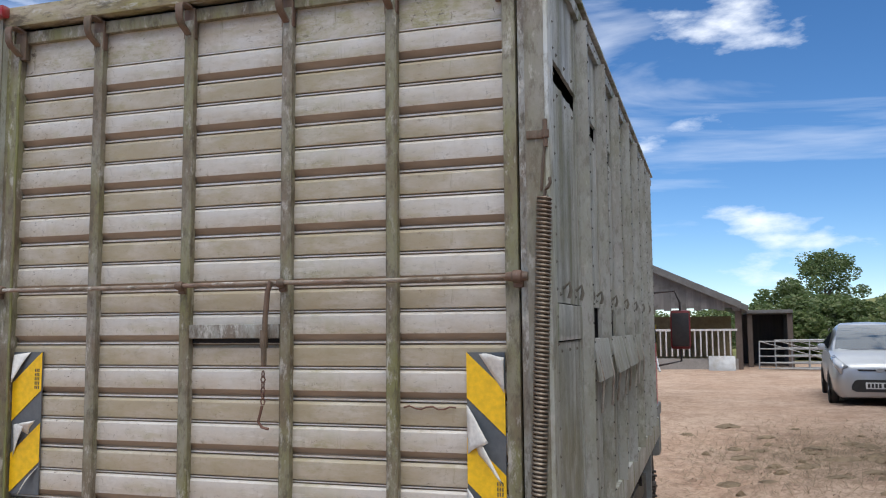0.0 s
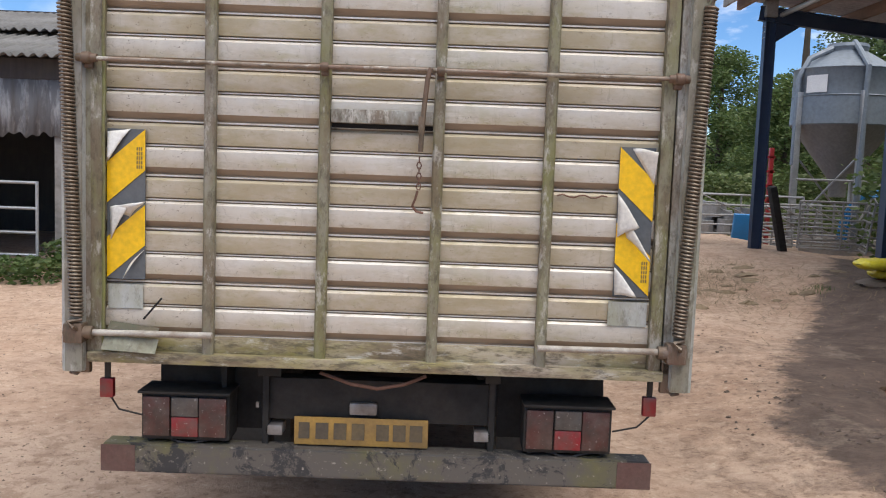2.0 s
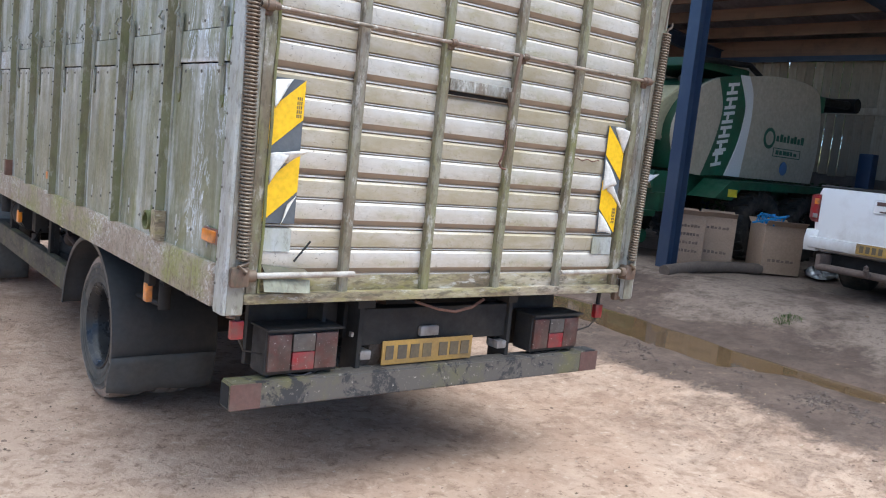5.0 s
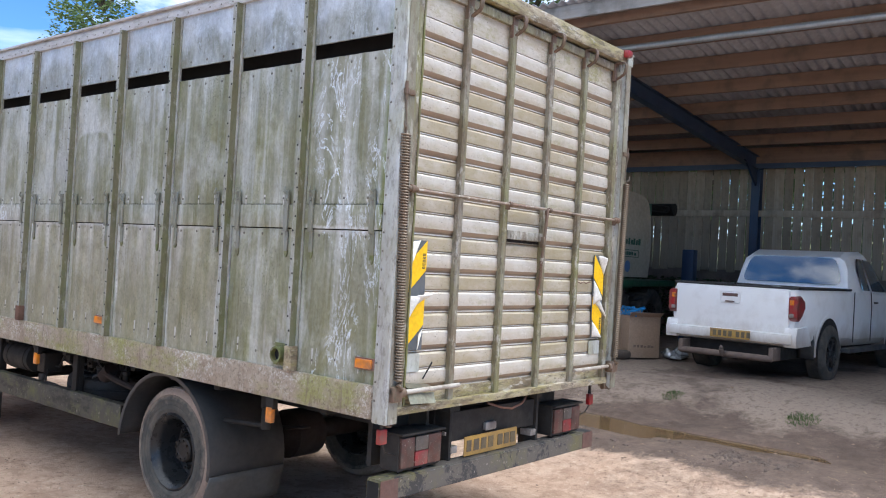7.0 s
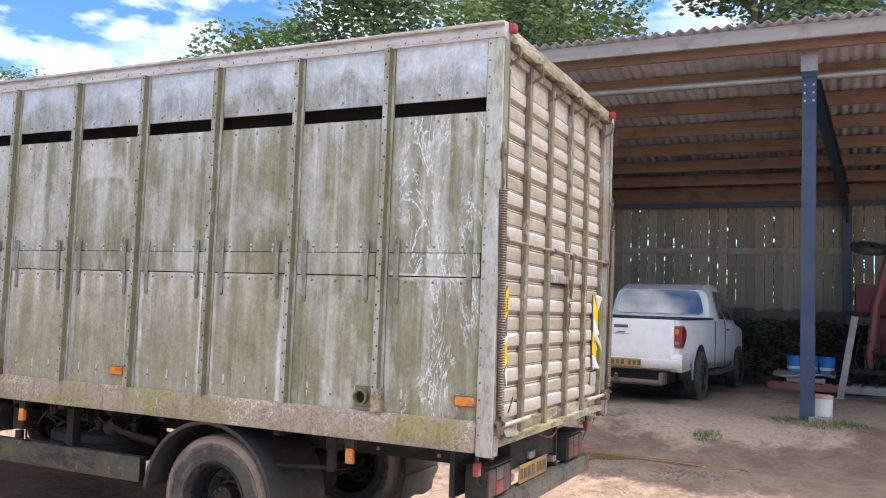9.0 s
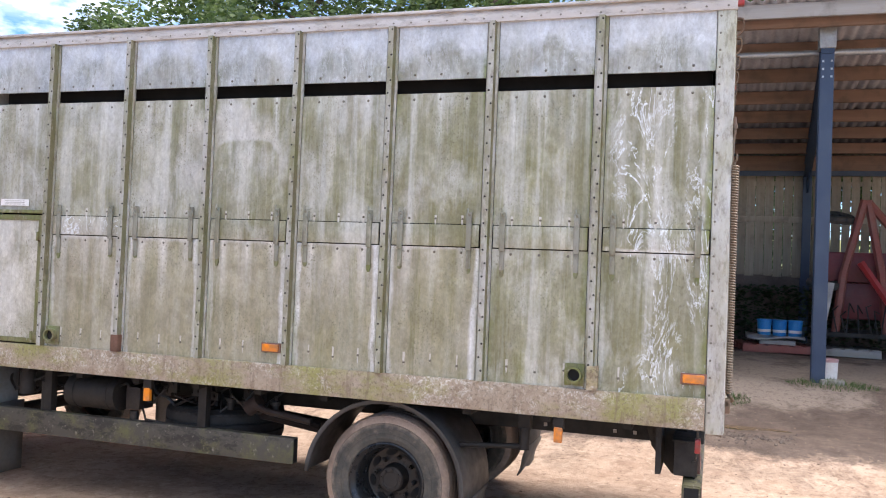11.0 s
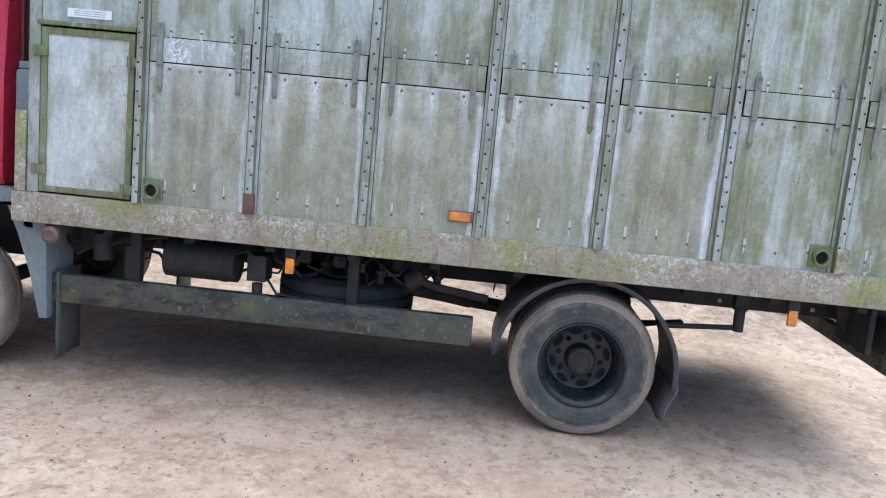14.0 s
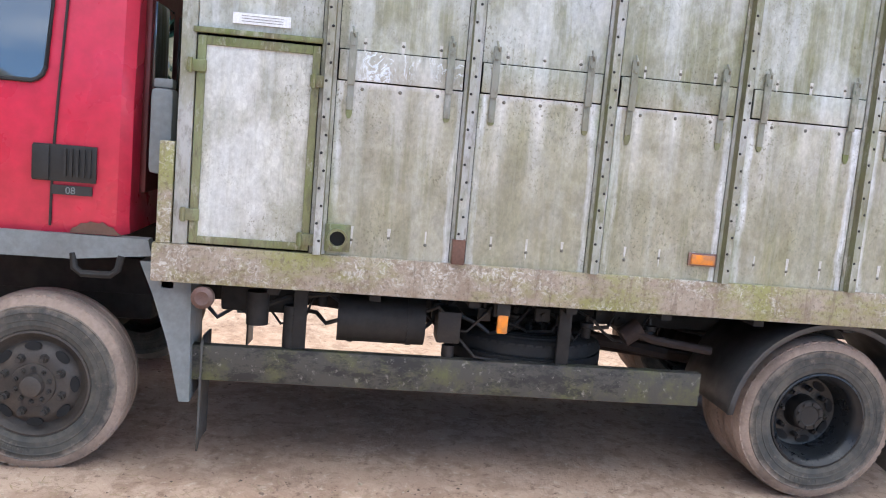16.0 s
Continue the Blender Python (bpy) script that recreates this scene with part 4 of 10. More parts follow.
    # latches on the hatches
    if near:
        for i, (a, b) in enumerate(BAYS[:-1]):
            for y in (a + (0.10 if i else 0.065), b - 0.095):
                bm = bm_new()
                box(bm, X - 0.022, X - 0.010, y - 0.016, y + 0.016, Z_HATCH0 - 0.015, Z_HATCH1 + 0.07, 0.003)
                box(bm, X - 0.030, X - 0.020, y - 0.009, y + 0.009, Z_HATCH1 + 0.015, Z_HATCH1 + 0.03)
                tube(bm, [(X - 0.026, y - 0.006, Z_HATCH1 + 0.05), (X - 0.04, y, Z_HATCH1 + 0.062), (X - 0.026, y + 0.006, Z_HATCH1 + 0.09)], 0.005, 6)
                part("hatch_latch", bm, "latch", truck)
                bm = bm_new()
                box(bm, X - 0.009, X - 0.003, y - 0.014, y + 0.014, Z_HATCH0 - 0.12, Z_HATCH0 - 0.006, 0.003)
                part("latch_plate", bm, "latch", truck)
                bm = bm_new()
                zt, ln = Z_HATCH0 - 0.115, rr.uniform(0.05, 0.17)
                ln *= 0.35
                prism(bm, [(y - 0.014, zt), (y + 0.014, zt), (y + 0.013, zt - ln * 0.5), (y + 0.007, zt - ln * 0.9), (y, zt - ln), (y - 0.007, zt - ln * 0.9), (y - 0.013, zt - ln * 0.5)], 'x', X - 0.0062, X + 0.002)
                part("algae_run", bm, "moss_frame", truck, "", 0)
    else:
        for i, (a, b) in enumerate(BAYS):
            for y in (a + 0.16, b - 0.16):
                bm = bm_new()
                tube(bm, [(X + 0.004, y, 2.0), (X + 0.026, y, 2.02), (X + 0.03, y, 1.99), (X + 0.022, y, 1.965)], 0.007, 6)
                part("hatch_latch", bm, "galv_rivet", truck)
        for i, tilt in ((1, 9), (2, 13), (3, 11), (4, 6)):
            a, b = BAYS[i]
            bm = bm_new()
            box(bm, X + 0.030, X + 0.038, a + 0.05, b - 0.05, Z_HATCH0 - 0.17, Z_HATCH0 + 0.0, 0.002)
            bmesh.ops.rotate(bm, verts=bm.verts, cent=(X + 0.034, a, Z_HATCH0), matrix=Matrix.Rotation(radians(-tilt), 3, 'Y'))
            fl = part("hanging_flap", bm, "far_post", truck, "loose hanging grey hatch flap")
            bm = bm_new()
            for y in (a + 0.12, b - 0.12):
                tube(bm, [(X + 0.034, y, Z_HATCH0 - 0.02), (X + 0.055 + 0.001 * tilt, y + 0.02, Z_HATCH0 - 0.16), (X + 0.05, y + 0.05, Z_HATCH0 - 0.30)], 0.006, 6)
            part("stay_rod", bm, "white_rod", fl)
    # sill, top rail, corner posts
    bm = bm_new()
    box(bm, min(X - sx * 0.03, X + sx * 0.020), max(X - sx * 0.03, X + sx * 0.020), 0.104, 5.06, Z_SILL0, Z_SILL1, 0.008)
    part("sill_rail", bm, "sill" if near else "panel_dark", truck, "pale sill rail speckled with lichen")
    bm = bm_new()
    prism(bm, [(X - sx * 0.05, Z_TOP0), (X + sx * 0.018, Z_TOP0), (X + sx * 0.022, Z_TOP0 + 0.035), (X + sx * 0.012, Z_TOP - 0.02), (X - sx * 0.01, Z_TOP), (X - sx * 0.05, Z_TOP)], 'y', 0.004, Y_FRONT + 0.02)
    box(bm, min(X, X + sx * 0.034), max(X, X + sx * 0.034), 0.004, Y_FRONT + 0.02, Z_TOP - 0.022, Z_TOP - 0.006, 0.003)
    tr = part("top_rail", bm, "rail_pale" if near else "panel_dark", truck)
    bm = bm_new()
    y = 0.05
    while y < Y_FRONT:
        rivet(bm, (X + sx * 0.021, y, Z_TOP0 + 0.02), (sx, 0, 0), 0.006)
        y += 0.11
    part("rivets", bm, "galv_rivet", tr)["kind"] = "stuff"
    bm = bm_new()
    box(bm, min(X - sx * 0.07, X + sx * 0.012), max(X - sx * 0.07, X + sx * 0.012), 0.008, 0.103, Z_SILL0 - 0.018, Z_TOP - 0.01, 0.016)
    cp = part("corner_post", bm, "corner", truck, "pale rounded rear corner post")
    # thin plate added: grime and the rear face's shade in one darker colour
    bm = bm_new()
    box(bm, min(X - sx * 0.068, X - sx * 0.004), max(X - sx * 0.068, X - sx * 0.004), 0.0045, 0.009, Z_SILL0 - 0.012, Z_TOP - 0.03)
    part("rear_face", bm, "corner_rear", cp, "grimy brown-grey rear face, darkened for shade")
    bm = bm_new()
    z = 1.0
    while z < Z_TOP0:
        rivet(bm, (X + sx * 0.012, 0.085, z), (sx, 0, 0), 0.0065)
        z += 0.09
    part("rivets", bm, "galv_rivet", cp)["kind"] = "stuff"
    bm = bm_new()
    box(bm, min(X - sx * 0.06, X + sx * 0.012), max(X - sx * 0.06, X + sx * 0.012), Y_FRONT - 0.035, Y_FRONT + 0.03, Z_SILL1, Z_TOP0, 0.01)
    part("corner_post", bm, "post" if near else "panel_dark", truck)


build_side(-1)
build_side(1)

# floor, roof, bulkhead, and near-black lining sheets standing for the unlit inside
bm = bm_new()
box(bm, -HW + 0.06, HW - 0.06, 0.10, Y_FRONT, 0.93, 1.02)
part("deck", bm, "chassis", truck)
bm = bm_new()
box(bm, -HW + 0.03, HW - 0.03, 0.078, Y_FRONT + 0.02, Z_TOP - 0.03, Z_TOP - 0.002)
part("body_roof", bm, "panel_top", truck)
bm = bm_new()
box(bm, -HW + 0.02, HW - 0.02, Y_FRONT - 0.03, Y_FRONT + 0.015, Z_SILL1, Z_TOP - 0.03)
part("bulkhead", bm, "panel_dark", truck)
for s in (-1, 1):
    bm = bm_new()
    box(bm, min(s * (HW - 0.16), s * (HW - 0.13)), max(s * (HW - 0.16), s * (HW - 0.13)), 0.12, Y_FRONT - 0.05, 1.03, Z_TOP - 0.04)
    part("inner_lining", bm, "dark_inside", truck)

# groom's door at the front of the near side
X = -HW
bm = bm_new()
box(bm, X - 0.008, X + 0.008, 4.44, 4.875, 1.112, 1.908)
door = part("side_door", bm, "panel_door", truck, "small pale side door in a green-stained frame")
for (y0, y1, z0, z1) in ((4.407, 4.44, 1.08, 1.945), (4.875, 4.91, 1.08, 1.945), (4.44, 4.875, 1.908, 1.945), (4.44, 4.875, 1.08, 1.112)):
    bm = bm_new()
    box(bm, X - 0.018, X + 0.01, y0, y1, z0, z1, 0.004)
    part("frame_bar", bm, "moss_frame", door, "green-stained frame bar")
for y, z in ((4.91, 1.82), (4.91, 1.2), (4.405, 1.8), (4.42, 1.13)):
    bm = bm_new()
    box(bm, X - 0.03, X - 0.012, y - 0.04, y + 0.04, z - 0.025, z + 0.025, 0.004)
    cyl(bm, (X - 0.03, y + 0.025, z - 0.03), (X - 0.03, y + 0.025, z + 0.03), 0.01, 8)
    part("hinge", bm, "moss_frame", door)
bm = bm_new()
box(bm, X - 0.028, X - 0.004, 4.40, 4.93, 1.955, 1.978, 0.004)
part("drip_rail", bm, "moss_frame", truck)
bm = bm_new()
box(bm, X - 0.012, X - 0.006, 4.54, 4.775, 2.006, 2.05)
lab = part("label_plate", bm, "white_label", truck, "white paper label")
bm = bm_new()
for z in (2.017, 2.028, 2.039):
    box(bm, X - 0.0135, X - 0.012, 4.57, 4.74, z - 0.001, z + 0.001)
part("writing", bm, "galv_rivet", lab)["kind"] = "stuff"
# front stub post and bracket behind the cab
bm = bm_new()
box(bm, X - 0.02, X + 0.05, 4.985, 5.045, Z_SILL1, 1.50, 0.008)
part("stub_post", bm, "sill", truck)
bm = bm_new()
box(bm, X - 0.024, X - 0.02, 4.91, 5.055, 0.925, 1.055, 0.002)
part("joint_plate", bm, "sill", truck)
bm = bm_new()
box(bm, X + 0.10, X + 0.22, 5.02, 5.12, 1.35, 1.72, 0.03)
box(bm, X + 0.12, X + 0.2, 5.03, 5.11, 1.72, 1.76, 0.01)
part("coolant_tank", bm, "cab_grey", truck, "grey plastic tank behind the cab")
# drain pipes
for y in (0.785, 4.285):
    bm = bm_new()
    lathe(bm, [(0, 0.043), (0.05, 0.043), (0.05, 0.033), (-0.02, 0.033), (-0.02, 0.0)], (X, y, 1.145), (-1, 0, 0), 20)
    p = part("drain_pipe", bm, "moss_frame", truck)
    bm = bm_new()
    box(bm, X - 0.012, X - 0.004, y - 0.055, y + 0.055, 1.085, 1.205, 0.004)
    part("flange", bm, "moss_frame", p)
    # disc coloured dark for the shade down the pipe
    bm = bm_new()
    cyl(bm, (X - 0.022, y, 1.145), (X - 0.018, y, 1.145), 0.033, 20)
    part("bore", bm, "dark_inside", p)
bm = bm_new()
box(bm, X - 0.05, X - 0.005, 0.655, 0.715, 1.071, 1.20, 0.005)
part("post_foot", bm, "moss_rail", truck)
bm = bm_new()
box(bm, X - 0.050, X - 0.006, POSTS[5] - 0.028, POSTS[5] + 0.028, 1.071, 1.18, 0.004)
part("post_foot", bm, "rust", truck)
# amber side reflectors and marker lamps
for y, m in ((0.165, "amber"), (2.64, "amber")):
    bm = bm_new()
    box(bm, X - 0.024, X - 0.004, y - 0.055, y + 0.055, 1.145, 1.19, 0.006)
    p = part("side_reflector", bm, m, truck, "amber reflector")
    bm = bm_new()
    box(bm, X - 0.012, X - 0.002, y - 0.066, y + 0.066, 1.138, 1.197, 0.003)
    part("backing", bm, "amber_dull", p)
for y in (0.865, 3.525):
    bm = bm_new()
    box(bm, X - 0.005, X + 0.025, y - 0.024, y + 0.024, 0.765, 0.85, 0.008)
    p = part("marker_lamp", bm, "amber", truck, "amber marker lamp")
    bm = bm_new()
    box(bm, X + 0.0, X + 0.035, y - 0.03, y + 0.03, 0.84, 0.91, 0.004)
    part("bracket", bm, "chassis", p)
bm = bm_new()
lathe(bm, [(0, 0.0), (0.012, 0.03), (0.0, 0.048), (-0.03, 0.05)], (X - 0.02, 4.84, 0.845), (-1, 0, 0), 18)
part("round_reflector", bm, "red_end", truck, "dull red round reflector")


# rear: ribbed tail ramp
ramp = part("tail_ramp_frame", bm_new(), "post_rear", truck)


def build_ramp():
    fr = bm_new()
    for s in (-1, 1):
        box(fr, min(s * 0.985, s * 1.03), max(s * 0.985, s * 1.03), -0.035, 0.03, 0.945, 3.04, 0.006)
    box(fr, -1.03, 1.03, -0.02, 0.03, 3.04, 3.09, 0.006)
    me = mesh_of("tail_ramp_frame", fr)
    me.materials.append(M["post_rear"])
    ramp.data = me
    for s in (-1, 1):
        bm = bm_new()
        box(bm, min(s * 1.052, s * 1.098), max(s * 1.052, s * 1.098), 0.035, 0.10, 0.945, 3.10, 0.008)
        part("door_jamb", bm, "jamb_pale" if s > 0 else "post_rear", truck, "flaking pale grey door jamb" if s > 0 else "")
        if s > 0:
            continue
        bm = bm_new()
        tube(bm, [(s * (0.981 + 0.002 * math.sin(q * 1.9)), -0.037, 0.97 + 0.105 * q) for q in range(20)], 0.0062, 6)
        part("moss_line", bm, "yellow_moss", ramp)
    # planks, each two ribs with a dirty ledge between
    pitch = 0.1975
    bm = bm_new()
    prof = [(0.014, 0.0), (0.001, 0.002), (0.0, 0.006), (0.0, 0.064), (0.009, 0.074), (0.020, 0.075), (0.020, 0.079), (0.008, 0.080), (0.008, 0.086), (0.020, 0.087), (0.020, 0.090),
            (-0.003, 0.113), (-0.004, 0.118), (-0.002, 0.176), (0.006, 0.185), (0.016, 0.186), (0.016, 0.189), (0.004, 0.190), (0.004, 0.1945), (0.014, 0.1955), (0.014, 0.1975)]
    n = len(prof)
    r0 = [bm.verts.new((-0.985, y, z)) for y, z in prof]
    r1 = [bm.verts.new((0.985, y, z)) for y, z in prof]
    for k in range(n - 1):
        f = bm.faces.new((r0[k], r1[k], r1[k + 1], r0[k + 1]))
        f.material_index = 1 if k in (4, 5, 8, 9, 10, 14, 15, 18, 19) else 2 if k in (7, 17) else 0
    back = (bm.verts.new((-0.985, 0.034, 0.0)), bm.verts.new((0.985, 0.034, 0.0)), bm.verts.new((0.985, 0.034, pitch)), bm.verts.new((-0.985, 0.034, pitch)))
    bm.faces.new(back)
    me = mesh_of("plank", bm, 30)
    me.materials.append(M["plank"])
    me.materials.append(M["ledge"])
    me.materials.append(M["lip_highlight"])
    z = 0.9455
    while z < 2.86:
        ob = new("plank", me)
        ob.parent = ramp
        ob.matrix_basis = pose(0, 0, z)
        z += pitch
    bm = bm_new()
    box(bm, -0.985, 0.985, -0.006, 0.013, 0.965, 1.028, 0.004)
    part("bottom_board", bm, "moss_rail", ramp)
    bm = bm_new()
    box(bm, -0.985, 0.985, 0.004, 0.03, z - 0.002, 3.04)
    part("top_board", bm, "plank", ramp)
    for x in (-0.61, -0.205, 0.20, 0.595):
        bm = bm_new()
        prism(bm, [(x - 0.020, 0.0), (x - 0.020, -0.028), (x - 0.013, -0.034), (x + 0.013, -0.034), (x + 0.020, -0.028), (x + 0.020, 0.0)], 'z', 0.95, 3.04)
        part("ramp_upright", bm, "post_rear", ramp)
    bm = bm_new()
    box(bm, -1.04, 1.04, -0.045, 0.02, 0.925, 0.966, 0.008)
    part("bottom_rail", bm, "moss_rail", ramp, "mossy bottom rail")
    # locking bar with clamps
    bm = bm_new()
    tube(bm, [(-1.06, -0.062, 2.028), (-0.4, -0.058, 2.026), (0.1, -0.062, 2.03), (0.6, -0.058, 2.028), (1.06, -0.062, 2.03)], 0.0082, 10)
    bar = part("locking_bar", bm, "rod", ramp, "worn round locking bar")
    for x in (-0.205, 0.20):
        bm = bm_new()
        lathe(bm, [(-0.012, 0.0), (-0.014, 0.013), (-0.006, 0.017), (0.008, 0.016), (0.014, 0.013), (0.012, 0.0)], (x, -0.06, 2.028), (1, 0, 0), 12)
        box(bm, x - 0.013, x + 0.013, -0.05, -0.03, 1.998, 2.04, 0.004)
        part("clamp", bm, "old_iron", bar)
    for s in (-1, 1):
        bm = bm_new()
        lathe(bm, [(-0.036, 0.0), (-0.036, 0.014), (-0.016, 0.016), (-0.012, 0.021), (0.014, 0.021), (0.018, 0.016), (0.036, 0.014), (0.036, 0.0)], (s * 1.03, -0.06, 2.03), (s, 0, 0), 12)
        box(bm, s * 1.03 - 0.016, s * 1.03 + 0.016, -0.05, -0.01, 1.995, 2.046, 0.006)
        part("bar_end", bm, "old_iron", bar)
    # bracket board, handle, chain and hook
    bm = bm_new()
    box(bm, -0.182, 0.178, -0.032, 0.0, 1.835, 1.885, 0.004)
    cb = part("cross_bracket", bm, "jamb_pale", ramp, "flaking pale cross bracket with rust")
    # shadow under the bracket, painted as a thin near-black strip
    bm = bm_new()
    box(bm, -0.182, 0.178, -0.006, -0.001, 1.818, 1.834)
    part("bracket_recess", bm, "dark_inside", cb)
    bm = bm_new()
    tube(bm, [(0.165, -0.066, 2.035), (0.155, -0.072, 2.0), (0.146, -0.07, 1.90), (0.140, -0.066, 1.80), (0.138, -0.062, 1.74)], 0.0095, 8)
    box(bm, 0.128, 0.148, -0.076, -0.05, 1.80, 1.865, 0.004)
    part("bar_handle", bm, "old_iron", ramp, "brown iron hanging handle")
    bm = bm_new()
    for i in range(6):
        z = 1.71 - 0.019 * i
        a = 0 if i % 2 else math.pi / 2
        tube(bm, [(0.135 + 0.008 * math.cos(t) * math.cos(a), -0.06 + 0.008 * math.cos(t) * math.sin(a), z + 0.013 * math.sin(t)) for t in (k * math.pi / 3 for k in range(6))], 0.0025, 5, True)
    tube(bm, [(0.132, -0.06, 1.60), (0.125, -0.06, 1.57), (0.115, -0.055, 1.545), (0.13, -0.055, 1.525), (0.155, -0.055, 1.52)], 0.005, 6)
    part("chain_and_hook", bm, "rust", ramp)
    bm = bm_new()
    tube(bm, [(0.63 + 0.02 * i, -0.012 + 0.004 * (i % 2), 1.60 + 0.006 * math.sin(i * 1.7)) for i in range(10)], 0.003, 5)
    part("hook_chain", bm, "rust", ramp)
    # short rods at the foot, with hinge blocks
    for (xa, xb) in ((-1.045, -0.585), (0.58, 1.045)):
        bm = bm_new()
        cyl(bm, (xa, -0.06, 1.04), (xb, -0.06, 1.043), 0.012, 10)
        part("foot_rod", bm, "white_rod", ramp)
    for s in (-1, 1):
        bm = bm_new()
        box(bm, s * 1.075 - 0.035, s * 1.075 + 0.035, -0.085, -0.02, 1.0, 1.075, 0.01)
        lathe(bm, [(-0.05, 0.0), (-0.05, 0.024), (0.05, 0.024), (0.05, 0.0)], (s * 1.06, -0.06, 1.04), (1, 0, 0), 10)
        part("hinge_block", bm, "old_iron", ramp)
        bm = bm_new()
        box(bm, s * 1.065 - 0.03, s * 1.065 + 0.03, -0.03, 0.0, 0.88, 1.0, 0.006)
        tube(bm, [(s * 1.06, -0.03, 0.90), (s * 1.075, -0.045, 0.88), (s * 1.10, -0.04, 0.885)], 0.007, 6)
        part("hinge_leaf", bm, "old_iron", ramp)
    # bent sheet at the lower left and a thin stick
    bm = bm_new()
    strip(bm, [[(-0.972 + 0.194 * q / 6, -0.052 - 0.004 * math.sin(q * 1.3), 1.027 - 0.001 * q) for q in range(7)], [(-0.974 + 0.193 * q / 6, -0.066 - 0.005 * math.sin(q), 1.002 - 0.001 * q) for q in range(7)], [(-0.976 + 0.193 * q / 6, -0.078, 0.982 - 0.0018 * q) for q in range(7)]])
    bent = part("bent_sheet", bm, "olive_sheet", ramp, "bent green-grey metal sheet", 0)
    bent.modifiers.new("thick", 'SOLIDIFY').thickness = 0.004
    bm = bm_new()
    strip(bm, [[(-0.965 + 0.18 * q / 4, -0.012 - 0.002 * q, 1.077 - 0.005 * q) for q in range(5)], [(-0.965 + 0.18 * q / 4, -0.046, 1.053 - 0.001 * q) for q in range(5)]])
    fold = part("folded_lip", bm, "olive_dark", bent, "dark folded lip", 0)
    fold.modifiers.new("thick", 'SOLIDIFY').thickness = 0.004
    bm = bm_new()
    cyl(bm, (-0.84, -0.03, 1.09), (-0.775, -0.03, 1.17), 0.004, 6)
    part("thin_stick", bm, "chassis", ramp)
    for x0, x1 in ((-0.975, -0.85), (0.835, 0.975)):
        bm = bm_new()
        box(bm, x0, x1, -0.009, -0.005, 1.125, 1.215)
        part("patch_sheet", bm, "corner", ramp)
    # hooks along the head
    for x in (-0.985, -0.61, -0.205, 0.20, 0.595, 0.985):
        bm = bm_new()
        line = [(-0.005, 3.088), (-0.075, 3.092), (-0.092, 3.086), (-0.098, 3.068), (-0.094, 3.03), (-0.082, 3.012), (-0.045, 2.992), (-0.03, 2.985)]
        rings = []
        for q, (yy, zz) in enumerate(line):
            a, b = line[max(q - 1, 0)], line[min(q + 1, len(line) - 1)]
            d = Vector((0, b[0] - a[0], b[1] - a[1])).normalized()
            nn = Vector((0, -d.z, d.y)) * 0.0042
            w = 0.017 - 0.0008 * q
            c = Vector((x, yy, zz))
            rings.append([c + nn - Vector((w, 0, 0)), c + nn + Vector((w, 0, 0)), c - nn + Vector((w, 0, 0)), c - nn - Vector((w, 0, 0))])
        loft(bm, rings)
        box(bm, x - 0.024, x + 0.024, -0.03, -0.005, 2.97, 3.09, 0.005)
        part("head_hook", bm, "old_iron", ramp, "brown iron hook")
    bm = bm_new()
    box(bm, -1.10, 1.10, 0.012, 0.075, 3.105, 3.19, 0.01)
    hd = part("head_rail", bm, "moss_rail", truck, "mossy rusted head rail")
    for x in (-1.085, 1.065):
        bm = bm_new()
        box(bm, x - 0.03, x + 0.03, -0.03, 0.014, 3.14, 3.19, 0.012)
        part("red_top_lamp", bm, "red_lens", truck, "small red marker lamp")


build_ramp()
RAMP_SET = Matrix.Translation((-0.008, 0.065, 0.0)) @ Matrix.Diagonal((1.024, 1.0, 1.0, 1.0))
ramp.matrix_basis = RAMP_SET


